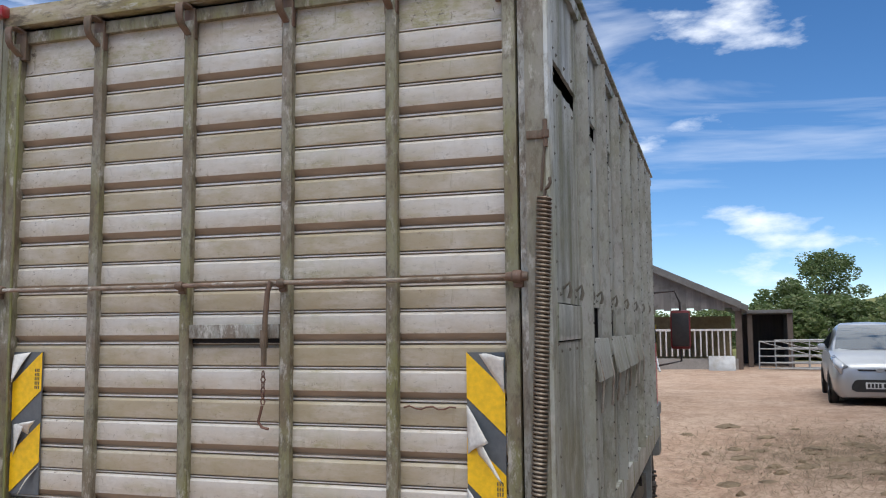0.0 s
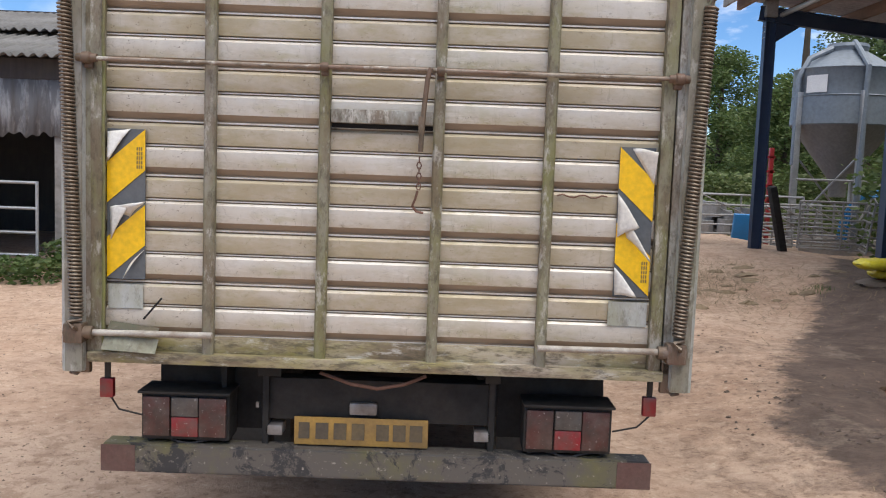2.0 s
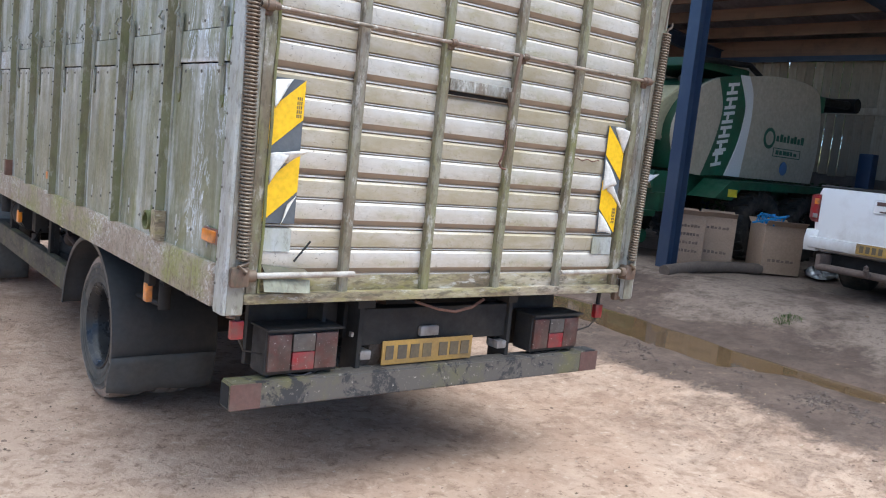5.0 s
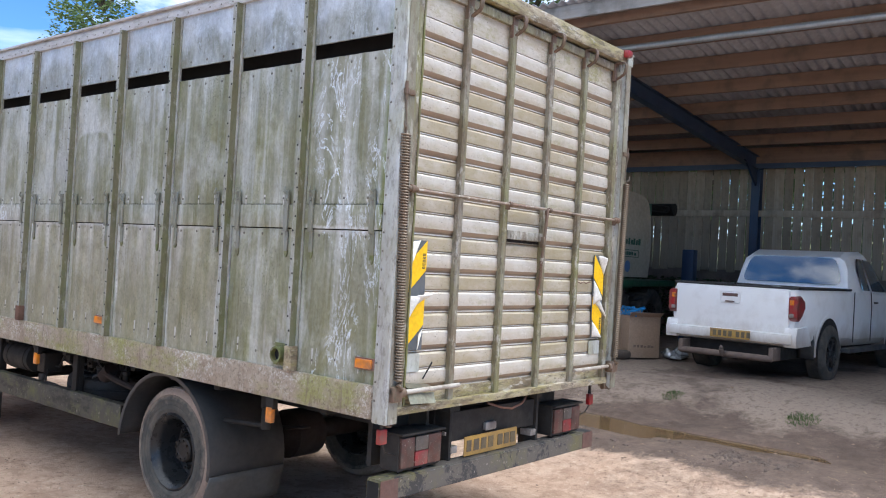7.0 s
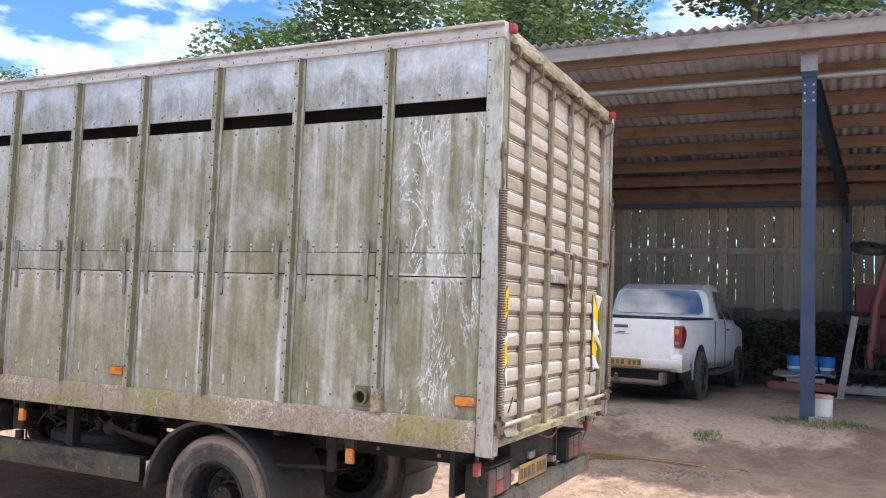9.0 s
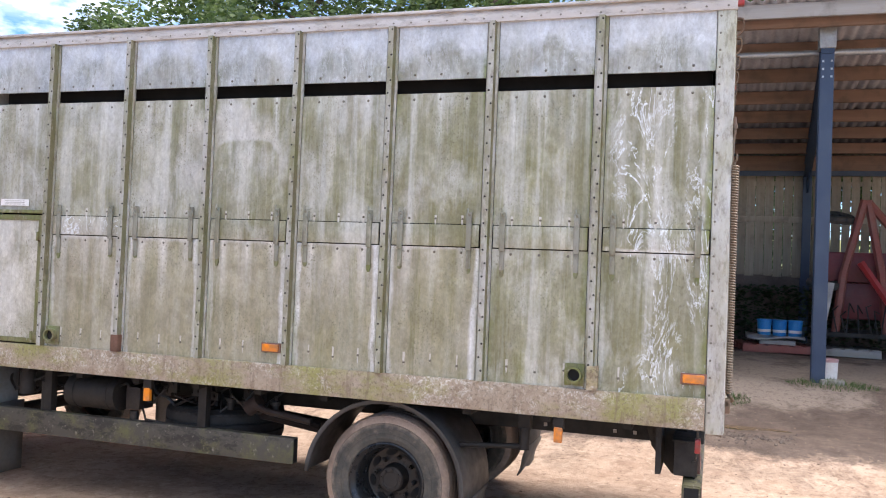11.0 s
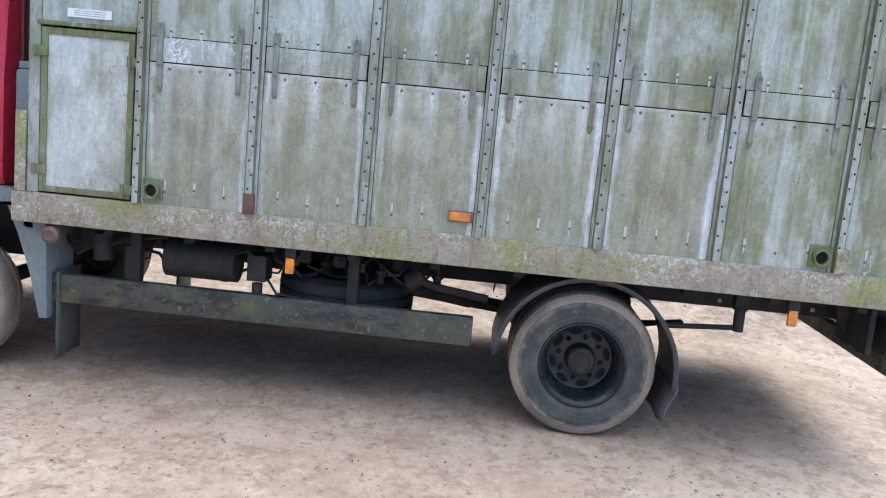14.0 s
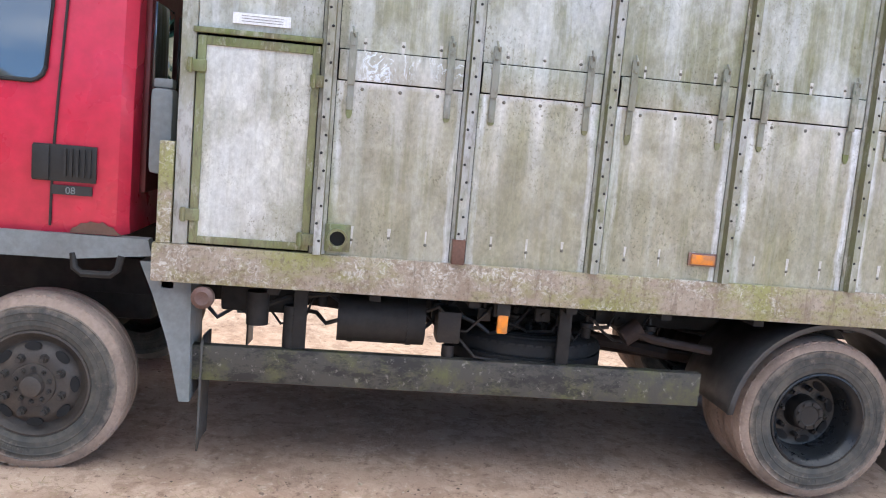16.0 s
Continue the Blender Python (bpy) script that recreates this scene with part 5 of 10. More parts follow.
def build_sign(x0, x1, z0, z1, flip, curls):
    """A yellow and dark striped marker board whose sheet is torn and curling."""
    y = -0.012
    w, h = x1 - x0, z1 - z0
    bm = bm_new()
    box(bm, x0, x1, y, y + 0.006, z0, z1)
    board = part("marker_board", bm, "sign_grey", ramp, "torn yellow and black striped marker board")
    for lo in (z0, z0 + h / 2):
        hi = lo + h / 2
        a, b = (0.02, 0.46) if not flip else (0.46, 0.02)
        bm = bm_new()
        outl = [(x0, lo + h / 2 * a), (x1, lo + h / 2 * b), (x1, min(lo + h / 2 * (b + 0.54), hi)), (x0, min(lo + h / 2 * (a + 0.54), hi))]
        prism(bm, outl, 'y', y - 0.003, y - 0.001)
        part("yellow_stripe", bm, "sign_yellow", board)
    # writing too small to read, turned on end
    for k in range(3):
        bm = bm_new()
        xs = x1 - 0.030 + 0.008 * k
        for q in range(5):
            zq = z0 + h * ((0.74 if not flip else 0.10) + 0.03 * q)
            box(bm, xs, xs + 0.004, y - 0.0045, y - 0.003, zq, zq + h * 0.022)
        part("writing", bm, "plate_mark", board)["kind"] = "stuff"
    # torn sheet: each curl hangs on its first edge and lifts towards its tip
    for (p, q, r, lift) in curls:
        P, Q, R = [Vector((x0 + w * f, y - 0.0042, z1 - h * g)) for f, g in (p, q, r)]
        bm = bm_new()
        n = 6
        rows = [[bm.verts.new(P + (Q - P) * (j / n) * (1 - i / n) + (R - P) * (i / n) + Vector((0, -lift * math.sin(1.5 * i / n) * (0.8 + 0.2 * math.sin(3 * j / n)), 0.004 * math.sin(5 * i / n)))) for j in range(n + 1 if i < n else 1)] for i in range(n + 1)]
        for i in range(n):
            for j in range(n if i < n - 1 else n):
                if i < n - 1:
                    bm.faces.new((rows[i][j], rows[i][j + 1], rows[i + 1][j + 1], rows[i + 1][j]))
                else:
                    bm.faces.new((rows[i][j], rows[i][j + 1], rows[n][0]))
        c = part("curled_corner", bm, "sign_back", board, "pale curled sheet", 60)
        c.modifiers.new("thick", 'SOLIDIFY').thickness = 0.0015


build_sign(-0.978, -0.842, 1.235, 1.785, False, [((0.02, 0.02), (0.62, 0.0), (0.06, 0.21), 0.02), ((0.08, 0.52), (0.10, 0.74), (0.62, 0.50), 0.025), ((0.10, 0.53), (0.62, 0.58), (1.12, 0.465), 0.05), ((0.98, 0.80), (0.72, 0.86), (0.45, 1.0), 0.03)])
build_sign(0.848, 0.975, 1.235, 1.785, True, [((0.98, 0.24), (0.33, 0.01), (1.02, 0.02), 0.03), ((0.0, 0.31), (0.03, 0.60), (0.60, 0.52), 0.03), ((0.05, 0.40), (0.30, 0.60), (1.0, 0.76), 0.04), ((0.0, 0.80), (0.04, 0.99), (0.62, 0.985), 0.035)])


# long coil springs at both rear corners
def build_spring(s):
    top, bot = Vector((s * 1.142, -0.005, 2.285)), Vector((s * 1.098, -0.005, 1.10))
    n_turns, per = 88, 9
    bm = bm_new()
    d, u, v = frame_axes(top - bot)
    L = (top - bot).length
    pts = []
    for i in range(n_turns * per + 1):
        a = 2 * math.pi * i / per
        pts.append(bot + d * (L * i / (n_turns * per)) + 0.0215 * (math.cos(a) * u + math.sin(a) * v))
    tube(bm, pts, 0.0050, 5)
    cyl(bm, bot, top, 0.0125, 8)
    sp = part("coil_spring", bm, "spring", truck, "long brown coil spring")
    bm = bm_new()
    tube(bm, [top + Vector((0, 0, -0.005)), top + Vector((s * 0.004, 0, 0.02)), top + Vector((s * 0.016, -0.01, 0.028)), top + Vector((s * 0.022, -0.01, 0.042)), top + Vector((s * 0.020, -0.01, 0.058))], 0.006, 6)
    tube(bm, [top + Vector((-s * 0.01, 0.01, 0.02)), top + Vector((-s * 0.004, 0.008, 0.10)), top + Vector((s * 0.004, 0.006, 0.17))], 0.0055, 6)
    part("spring_hook", bm, "spring", sp)
    bm = bm_new()
    tube(bm, [bot + Vector((0.02, 0, -0.01)), bot + Vector((-0.025, -0.02, -0.02)), bot + Vector((0.0, -0.03, -0.035)), bot + Vector((0.01, 0, -0.055))], 0.008, 6)
    part("spring_hook", bm, "spring", sp)
    bm = bm_new()
    box(bm, s * 1.115 - 0.03, s * 1.115 + 0.03, -0.005, 0.03, 2.475, 2.503, 0.006)
    cyl(bm, (s * 1.148, 0.0, 2.447), (s * 1.148, 0.0, 2.537), 0.008, 8)
    cyl(bm, (s * 1.148, 0.0, 2.477), (s * 1.148, 0.0, 2.502), 0.013, 8)
    part("hinge_pin", bm, "old_iron", truck)
    # red reflector on a stalk under the corner
    x = s * 1.04
    bm = bm_new()
    box(bm, x - 0.026, x + 0.026, 0.12, 0.15, 0.765, 0.84, 0.006)
    rl = part("hanging_reflector", bm, "red_lens", truck, "small red reflector on a stalk")
    bm = bm_new()
    box(bm, x - 0.01, x + 0.01, 0.13, 0.142, 0.835, 0.93)
    part("stalk", bm, "black", rl)
    bm = bm_new()
    tube(bm, [(x + 0.01, 0.135, 0.77), (x - s * 0.04, 0.145, 0.715), (x - s * 0.13, 0.16, 0.69)], 0.004, 5)
    part("wire", bm, "black", rl)


build_spring(-1)
build_spring(1)

# rear bumper, lamps, plate, chassis
bm = bm_new()
prism(bm, [(0.11, 0.478), (0.21, 0.478), (0.21, 0.59), (0.11, 0.59)], 'x', -1.055, 1.055)
bmesh.ops.bevel(bm, geom=list(bm.edges), offset=0.008, segments=2, affect='EDGES')
bump = part("rear_bumper", bm, "bumper", truck, "algae-stained square steel bumper bar")
for s in (-1, 1):
    bm = bm_new()
    box(bm, min(s * 0.925, s * 1.056), max(s * 0.925, s * 1.056), 0.1075, 0.1095, 0.482, 0.586)
    part("bumper_end_sheet", bm, "red_end", bump)
    # dark plate in place of the shaded hollow of the bumper bar
    bm = bm_new()
    box(bm, min(s * 1.0555, s * 1.057), max(s * 1.0555, s * 1.057), 0.122, 0.198, 0.49, 0.578)
    part("open_end", bm, "dark_inside", bump)
for x0, lens in ((-0.91, ("lamp_brown", "lamp_grey", "lamp_brown")), (0.562, ("lamp_brown", "lamp_grey", "lamp_brown"))):
    bm = bm_new()
    box(bm, x0, x0 + 0.34, 0.135, 0.26, 0.605, 0.79, 0.008)
    box(bm, x0 - 0.006, x0 + 0.346, 0.105, 0.27, 0.79, 0.80, 0.003)
    cl = part("tail_lamp", bm, "dusty_chassis", truck, "dirty rear lamp cluster")
    for k, m in enumerate(lens):
        bm = bm_new()
        if k == 1:
            box(bm, x0 + 0.119, x0 + 0.221, 0.119, 0.136, 0.70, 0.775, 0.004)
            part("lens", bm, m, cl)
            bm = bm_new()
            box(bm, x0 + 0.119, x0 + 0.221, 0.119, 0.136, 0.622, 0.697, 0.004)
            part("lens", bm, "lamp_red", cl)
        else:
            box(bm, x0 + 0.01 + 0.107 * k, x0 + 0.112 + 0.108 * k, 0.12, 0.136, 0.622, 0.775, 0.004)
            part("lens", bm, m, cl)
    bm = bm_new()
    tube(bm, [(x0 + 0.02 + 0.03 * i, 0.15, 0.598 + 0.012 * math.sin(i * 0.9)) for i in range(11)], 0.006, 6)
    part("cable", bm, "black", cl)
bm = bm_new()
box(bm, -0.325, 0.195, 0.155, 0.163, 0.597, 0.708, 0.003)
pl = part("number_plate", bm, "plate_yellow", truck, "dirty yellow number plate with worn marks")
for i, x in enumerate((-0.285, -0.215, -0.145, -0.075, 0.02, 0.085, 0.15)):
    w = 0.022 if i == 0 else 0.026
    bm = bm_new()
    box(bm, x - w, x + w * 0.9, 0.152, 0.156, 0.622, 0.686)
    part("mark_bar", bm, "plate_mark", pl)
bm = bm_new()
box(bm, -0.43, 0.43, 0.19, 0.27, 0.685, 0.85, 0.006)
part("cross_member", bm, "dusty_chassis", truck)
bm = bm_new()
box(bm, -0.115, -0.005, 0.165, 0.192, 0.715, 0.765, 0.012)
part("plate_lamp", bm, "clear_lens", truck)
for x in (-0.44, 0.44):
    bm = bm_new()
    box(bm, x - 0.012, x + 0.012, 0.17, 0.30, 0.55, 0.90, 0.003)
    box(bm, x - 0.03, x + 0.06 if x < 0 else x + 0.03, 0.16, 0.28, 0.86, 0.90, 0.003)
    part("bumper_hanger", bm, "dusty_chassis", truck)
    bm = bm_new()
    box(bm, min(x, x * 0.85), max(x, x * 0.85), 0.17, 0.25, 0.625, 0.665, 0.004)
    part("spacer_block", bm, "clear_lens", truck)
    bm = bm_new()
    box(bm, x - 0.03, x + 0.03, 0.27, 6.5, 0.70, 0.88, 0.006)
    part("chassis_rail", bm, "chassis", truck)
for s in (-1, 1):
    bm = bm_new()
    box(bm, min(s * 0.47, s * 0.90), max(s * 0.47, s * 0.90), 0.33, 0.36, 0.60, 0.90)
    part("lamp_backing", bm, "dusty_chassis", truck)
bm = bm_new()
tube(bm, [(-0.22, 0.09, 0.90), (-0.10, 0.07, 0.865), (0.0, 0.07, 0.85), (0.10, 0.07, 0.87), (0.18, 0.09, 0.90)], 0.007, 6)
part("loose_cable", bm, "rust", truck)
for y in [0.5 + 0.45 * i for i in range(11)]:
    bm = bm_new()
    box(bm, -HW + 0.05, HW - 0.05, y - 0.025, y + 0.025, 0.865, 0.932)
    part("cross_bearer", bm, "chassis", truck)
# pale blocks on the rail for daylight showing through bolt holes
bm = bm_new()
for y0 in (0.18, 0.5, 0.62, 1.05):
    box(bm, -0.48, -0.468, y0, y0 + 0.02, 0.73, 0.75)
part("bracket_holes", bm, "clear_lens", truck)["kind"] = "stuff"
# rear bracket hanging at the chassis end
bm = bm_new()
prism(bm, [(0.20, 0.88), (0.45, 0.88), (0.40, 0.70), (0.28, 0.55), (0.20, 0.55)], 'x', -0.62, -0.60)
part("gusset_plate", bm, "dusty_chassis", truck)
# spare wheel carrier, tanks, prop shaft, springs
bm = bm_new()
cyl(bm, (-0.95, 4.26, 0.755), (-0.95, 3.86, 0.755), 0.108, 24)
at_ = part("air_tank", bm, "chassis", truck, "dirty black air tank")
for y in (4.20, 3.93):
    bm = bm_new()
    lathe(bm, [(-0.012, 0.107), (-0.012, 0.112), (0.012, 0.112), (0.012, 0.107)], (-0.95, y, 0.755), (0, 1, 0), 24)
    part("strap", bm, "chassis", at_)
bm = bm_new()
box(bm, -0.9, -0.62, 4.45, 4.80, 0.74, 0.88, 0.02)
cyl(bm, (-1.0, 4.62, 0.71), (-1.0, 4.62, 0.86), 0.05, 14)
cyl(bm, (-0.98, 4.47, 0.60), (-0.98, 4.47, 0.80), 0.035, 12)
tube(bm, [(-1.0, 4.62, 0.78), (-0.97, 4.5, 0.83), (-0.95, 4.3, 0.86), (-0.9, 4.0, 0.85)], 0.012, 6)
part("filter_unit", bm, "chassis", truck)
bm = bm_new()
box(bm, -1.0, -0.85, 3.69, 3.80, 0.67, 0.82, 0.01)
cyl(bm, (-0.98, 3.74, 0.58), (-0.98, 3.74, 0.66), 0.03, 12)
tube(bm, [(-0.98, 3.74, 0.78), (-1.0, 3.80, 0.84), (-0.98, 3.9, 0.80)], 0.009, 6)
tube(bm, [(-0.96, 3.70, 0.70), (-1.02, 3.62, 0.62), (-0.98, 3.5, 0.6)], 0.008, 6)
part("brake_valve", bm, "hub", truck)
bm = bm_new()
cyl(bm, (-0.15, 1.9, 0.45), (-0.05, 4.6, 0.68), 0.045, 12)
part("prop_shaft", bm, "brown_chassis", truck)
for s in (-1, 1):
    bm = bm_new()
    for k in range(6):
        hl = 0.62 - 0.075 * k
        pts = [(1.89 - hl + 2 * hl * i / 8, 0.60 - 0.014 * k - 0.05 * (1 - (2 * i / 8 - 1) ** 2)) for i in range(9)]
        strip(bm, [[(s * 0.50 - 0.035, y, z) for y, z in pts], [(s * 0.50 + 0.035, y, z) for y, z in pts]])
    sp = part("leaf_spring", bm, "brown_chassis", truck)
    sp.modifiers.new("thick", 'SOLIDIFY').thickness = 0.011
bm = bm_new()
tube(bm, [(-0.62, 2.55, 0.60), (-0.70, 2.85, 0.66), (-0.72, 3.2, 0.70)], 0.035, 8)
part("spring_hanger", bm, "brown_chassis", truck)
bm = bm_new()
tube(bm, [(-0.98, 2.86, 0.78), (-0.96, 2.75, 0.74), (-0.95, 2.45, 0.70)], 0.022, 8)
cyl(bm, (-0.95, 2.9, 0.74), (-0.95, 2.82, 0.80), 0.05, 12)
part("exhaust_bracket", bm, "brown_chassis", truck)
bm = bm_new()
tube(bm, [(-0.98, 1.47, 0.665), (-0.98, 1.28, 0.68), (-0.98, 1.13, 0.69), (-0.98, 1.08, 0.70)], 0.015, 8)
cyl(bm, (-0.98, 1.085, 0.675), (-0.98, 1.085, 0.80), 0.03, 12)
box(bm, -1.0, -0.93, 1.05, 1.12, 0.79, 0.90, 0.006)
part("mudguard_stay", bm, "chassis", truck)


# hoses, valves and brackets hanging about the chassis
rc = random.Random(41)
for k in range(16):
    y = 2.75 + 0.105 * k + rc.uniform(-0.03, 0.03)
    x = rc.uniform(-0.92, -0.74)
    z = rc.uniform(0.70, 0.80)
    bm = bm_new()
    if k % 3 == 0:
        lathe(bm, [(0, 0.0), (0, 0.022), (0.05, 0.024), (0.055, 0.034), (0.075, 0.034), (0.08, 0.012), (0.11, 0.010), (0.11, 0.0)], (x, y, z), (0, 0, 1), 12)
    else:
        w, h = rc.uniform(0.015, 0.04), rc.uniform(0.05, 0.12)
        box(bm, x - 0.02, x + 0.02, y - w, y + w, z, z + h, 0.006)
        cyl(bm, (x - 0.035, y, z + h * 0.5), (x, y, z + h * 0.5), 0.012, 8)
        cyl(bm, (x, y, z + h), (x, y, 0.88), 0.009, 6)
    part("valve", bm, "hub" if k % 4 == 0 else "chassis", truck)
for k in range(10):
    y = 2.7 + 0.2 * k
    pts = [(-0.80 - 0.03 * (k % 3), y, 0.86)]
    for i in range(1, 6):
        pts.append((-0.82 - 0.10 * rc.random(), y + 0.07 * i + rc.uniform(-0.03, 0.03), 0.86 - 0.17 * math.sin(math.pi * i / 6) * rc.uniform(0.5, 1.1)))
    pts.append((-0.8, y + 0.45, 0.86))
    bm = bm_new()
    tube(bm, pts, 0.007 + 0.004 * (k % 2), 6)
    part("air_hose", bm, "black", truck)


# wheels: one set of meshes, turned out or in
def wheel_meshes():
    R, W = 0.402, 0.22
    out = {}
    bm = bm_new()
    prof = [(0.02, 0.215), (0.0, 0.235), (0.002, 0.241), (-0.003, 0.246), (-0.006, 0.262), (-0.009, 0.266), (-0.008, 0.285), (-0.011, 0.289), (-0.008, 0.293), (-0.010, 0.318), (-0.013, 0.322), (-0.009, 0.327), (-0.006, 0.345), (-0.009, 0.349), (-0.003, 0.353)]
    lathe(bm, prof, (0, 0, 0), (1, 0, 0), 56)
    lathe(bm, [(W - h, r) for h, r in prof[::-1]], (0, 0, 0), (1, 0, 0), 56)
    # raised lugs of lettering, too worn to read
    for first, count in ((0.3, 7), (2.5, 9), (4.4, 7)):
        for q in range(count):
            a = first + 0.075 * q
            v = [bm.verts.new((h, r * math.cos(a + da), r * math.sin(a + da))) for h, r, da in ((-0.0125, 0.298, 0.0), (-0.0125, 0.298, 0.045), (-0.0125, 0.315, 0.045), (-0.0125, 0.315, 0.0), (-0.006, 0.298, 0.0), (-0.006, 0.298, 0.045), (-0.006, 0.315, 0.045), (-0.006, 0.315, 0.0))]
            for f in ((0, 1, 2, 3), (0, 4, 5, 1), (1, 5, 6, 2), (2, 6, 7, 3), (3, 7, 4, 0)):
                bm.faces.new([v[i] for i in f])
    out["tyre"] = mesh_of("tyre", bm, 30)
    bm = bm_new()
    n = 56
    grooves = [(-0.003, 0.353), (0.001, 0.367), (0.010, 0.383), (0.022, 0.394), (0.032, R - 0.002), (0.070, R + 0.001), (0.073, R - 0.010), (0.083, R - 0.010), (0.086, R + 0.001), (0.134, R + 0.001), (0.137, R - 0.010), (0.147, R - 0.010), (0.150, R + 0.001), (0.188, R - 0.002), (0.198, 0.394), (0.21, 0.383), (0.219, 0.367), (0.223, 0.353)]
    lathe(bm, grooves, (0, 0, 0), (1, 0, 0), n * 2)
    for k in range(n):
        a = 2 * math.pi * k / n
        for h0, h1 in ((0.014, 0.05), (0.17, 0.206)):
            p = [Vector((h, r * math.cos(a + da), r * math.sin(a + da))) for h in (h0, h1) for r in (0.37, R - 0.0005 if h in (0.05, 0.17) else 0.3935) for da in (-0.036, 0.036)]
            v = [bm.verts.new(q) for q in p]
            for f in ((0, 1, 3, 2), (4, 6, 7, 5), (0, 4, 5, 1), (2, 3, 7, 6), (0, 2, 6, 4), (1, 5, 7, 3)):
                bm.faces.new([v[i] for i in f])
    out["tread"] = mesh_of("tread", bm, 40)
    bm = bm_new()
    lathe(bm, [(0.03, 0.212), (0.0, 0.236), (0.004, 0.242), (-0.004, 0.238), (-0.006, 0.230), (0.012, 0.216), (0.02, 0.205), (0.055, 0.195), (0.14, 0.188), (0.165, 0.18), (0.172, 0.150), (0.165, 0.10), (0.165, 0.0)], (0, 0, 0), (1, 0, 0), 48)
    out["rim_deep"] = mesh_of("rim", bm, 40)
    bm = bm_new()
    lathe(bm, [(0.03, 0.212), (0.0, 0.236), (0.004, 0.242), (-0.004, 0.238), (-0.006, 0.230), (0.012, 0.216), (0.028, 0.205), (0.035, 0.19), (0.012, 0.172), (-0.002, 0.145), (-0.006, 0.10), (-0.006, 0.0)], (0, 0, 0), (1, 0, 0), 48)
    out["rim_flat"] = mesh_of("rim", bm, 40)
    # hand holes as dark solid ovals, shade put into their colour
    for key, h, r in (("hole_deep", 0.168, 0.152), ("hole_flat", 0.004, 0.172)):
        bm = bm_new()
        ring = [Vector((h - 0.006, r + 0.019 * math.sin(b), 0.036 * math.cos(b))) for b in (2 * math.pi * i / 12 for i in range(12))]
        loft(bm, [ring, [p + Vector((0.012, 0, 0)) for p in ring]])
        out[key] = mesh_of("hand_hole", bm, 40)
    bm = bm_new()
    lathe(bm, [(0.165, 0.088), (0.10, 0.080), (0.085, 0.078), (0.076, 0.070), (0.074, 0.05), (0.078, 0.045), (0.078, 0.0)], (0, 0, 0), (1, 0, 0), 20)
    for q in range(8):
        a = 2 * math.pi * q / 8
        cyl(bm, (0.08, 0.060 * math.cos(a), 0.060 * math.sin(a)), (0.066, 0.060 * math.cos(a), 0.060 * math.sin(a)), 0.008, 6)
    out["hub_deep"] = mesh_of("hub", bm, 30)
    bm = bm_new()
    lathe(bm, [(0.0, 0.098), (-0.014, 0.094), (-0.018, 0.052), (-0.030, 0.048), (-0.046, 0.045), (-0.05, 0.036), (-0.05, 0.0)], (0, 0, 0), (1, 0, 0), 24)
    out["hub_flat"] = mesh_of("hub", bm, 30)
    for key, h, r, l, s in (("nut_deep", 0.165, 0.122, 0.04, 1.0), ("nut_flat", -0.004, 0.128, 0.028, 1.3), ("bolt_flat", -0.016, 0.074, 0.016, 0.75)):
        bm = bm_new()
        cyl(bm, (h + 0.002, r, 0), (h - l, r, 0), 0.0155 * s, 6, 0.0135 * s)
        cyl(bm, (h - l + 0.001, r, 0), (h - l - 0.015 * s, r, 0), 0.009 * s, 6)
        out[key] = mesh_of("wheel_nut", bm, 30)
    return out


WM = wheel_meshes()


def dress(holder, kind, tread):
    for nm, key, m in (("tyre", "tyre", "lorry_tyre"), ("tread", "tread", tread), ("rim", "rim_" + kind, "rim_front" if kind == "flat" else "rim"), ("hub", "hub_" + kind, "rim_front" if kind == "flat" else "hub")):
        me = WM[key]
        if tread != "tread" and nm in ("tyre", "tread"):
            me = me.copy()
            me.materials.clear()
            m = tread
        part(nm, me, m, holder)
    rows = [("hand_hole", "hole_" + kind, "dark_inside", 8, 22.5), ("wheel_nut", "nut_" + kind, "nut", 8, 0.0)]
    if kind == "flat":
        rows.append(("wheel_nut", "bolt_flat", "nut", 10, 0.0))
    for nm, key, m, count, first in rows:
        for k in range(count):
            part(nm, WM[key], m, holder).matrix_basis = pose(0, 0, 0, first + 360 * k / count, 0, 0)


def wheel(x, y, z, turn, deep, spin=0.0):
    """The outer face lies at x; turn 0 faces -x, 180 faces +x."""
    holder = new("wheel", None)
    holder.parent = truck
    holder.matrix_basis = pose(x, y, z, 0, 0, turn) @ pose(0, 0, 0, spin, 0, 0)
    kind = "deep" if deep else "flat"
    dress(holder, kind, "tread")
    return holder


HUB_R, HUB_F = (1.90, 0.405), (5.56, 0.388)
wheel(-1.04, *HUB_R, 0, True, 10)
wheel(-0.565, *HUB_R, 180, True, 31)
wheel(1.04, *HUB_R, 180, True, 5)
wheel(0.565, *HUB_R, 0, True, 77)
wheel(-1.045, *HUB_F, 0, False, 20)
wheel(1.045, *HUB_F, 180, False, 55)
bm = bm_new()
cyl(bm, (-0.95, HUB_R[0], HUB_R[1]), (0.95, HUB_R[0], HUB_R[1]), 0.07, 14)
lathe(bm, [(-0.2, 0.08), (-0.12, 0.17), (0.12, 0.17), (0.2, 0.08)], (0, HUB_R[0], HUB_R[1]), (1, 0, 0), 20)
part("rear_axle", bm, "brown_chassis", truck)
bm = bm_new()
cyl(bm, (-0.95, HUB_F[0], HUB_F[1]), (0.95, HUB_F[0], HUB_F[1]), 0.05, 10)
part("front_axle", bm, "chassis", truck)
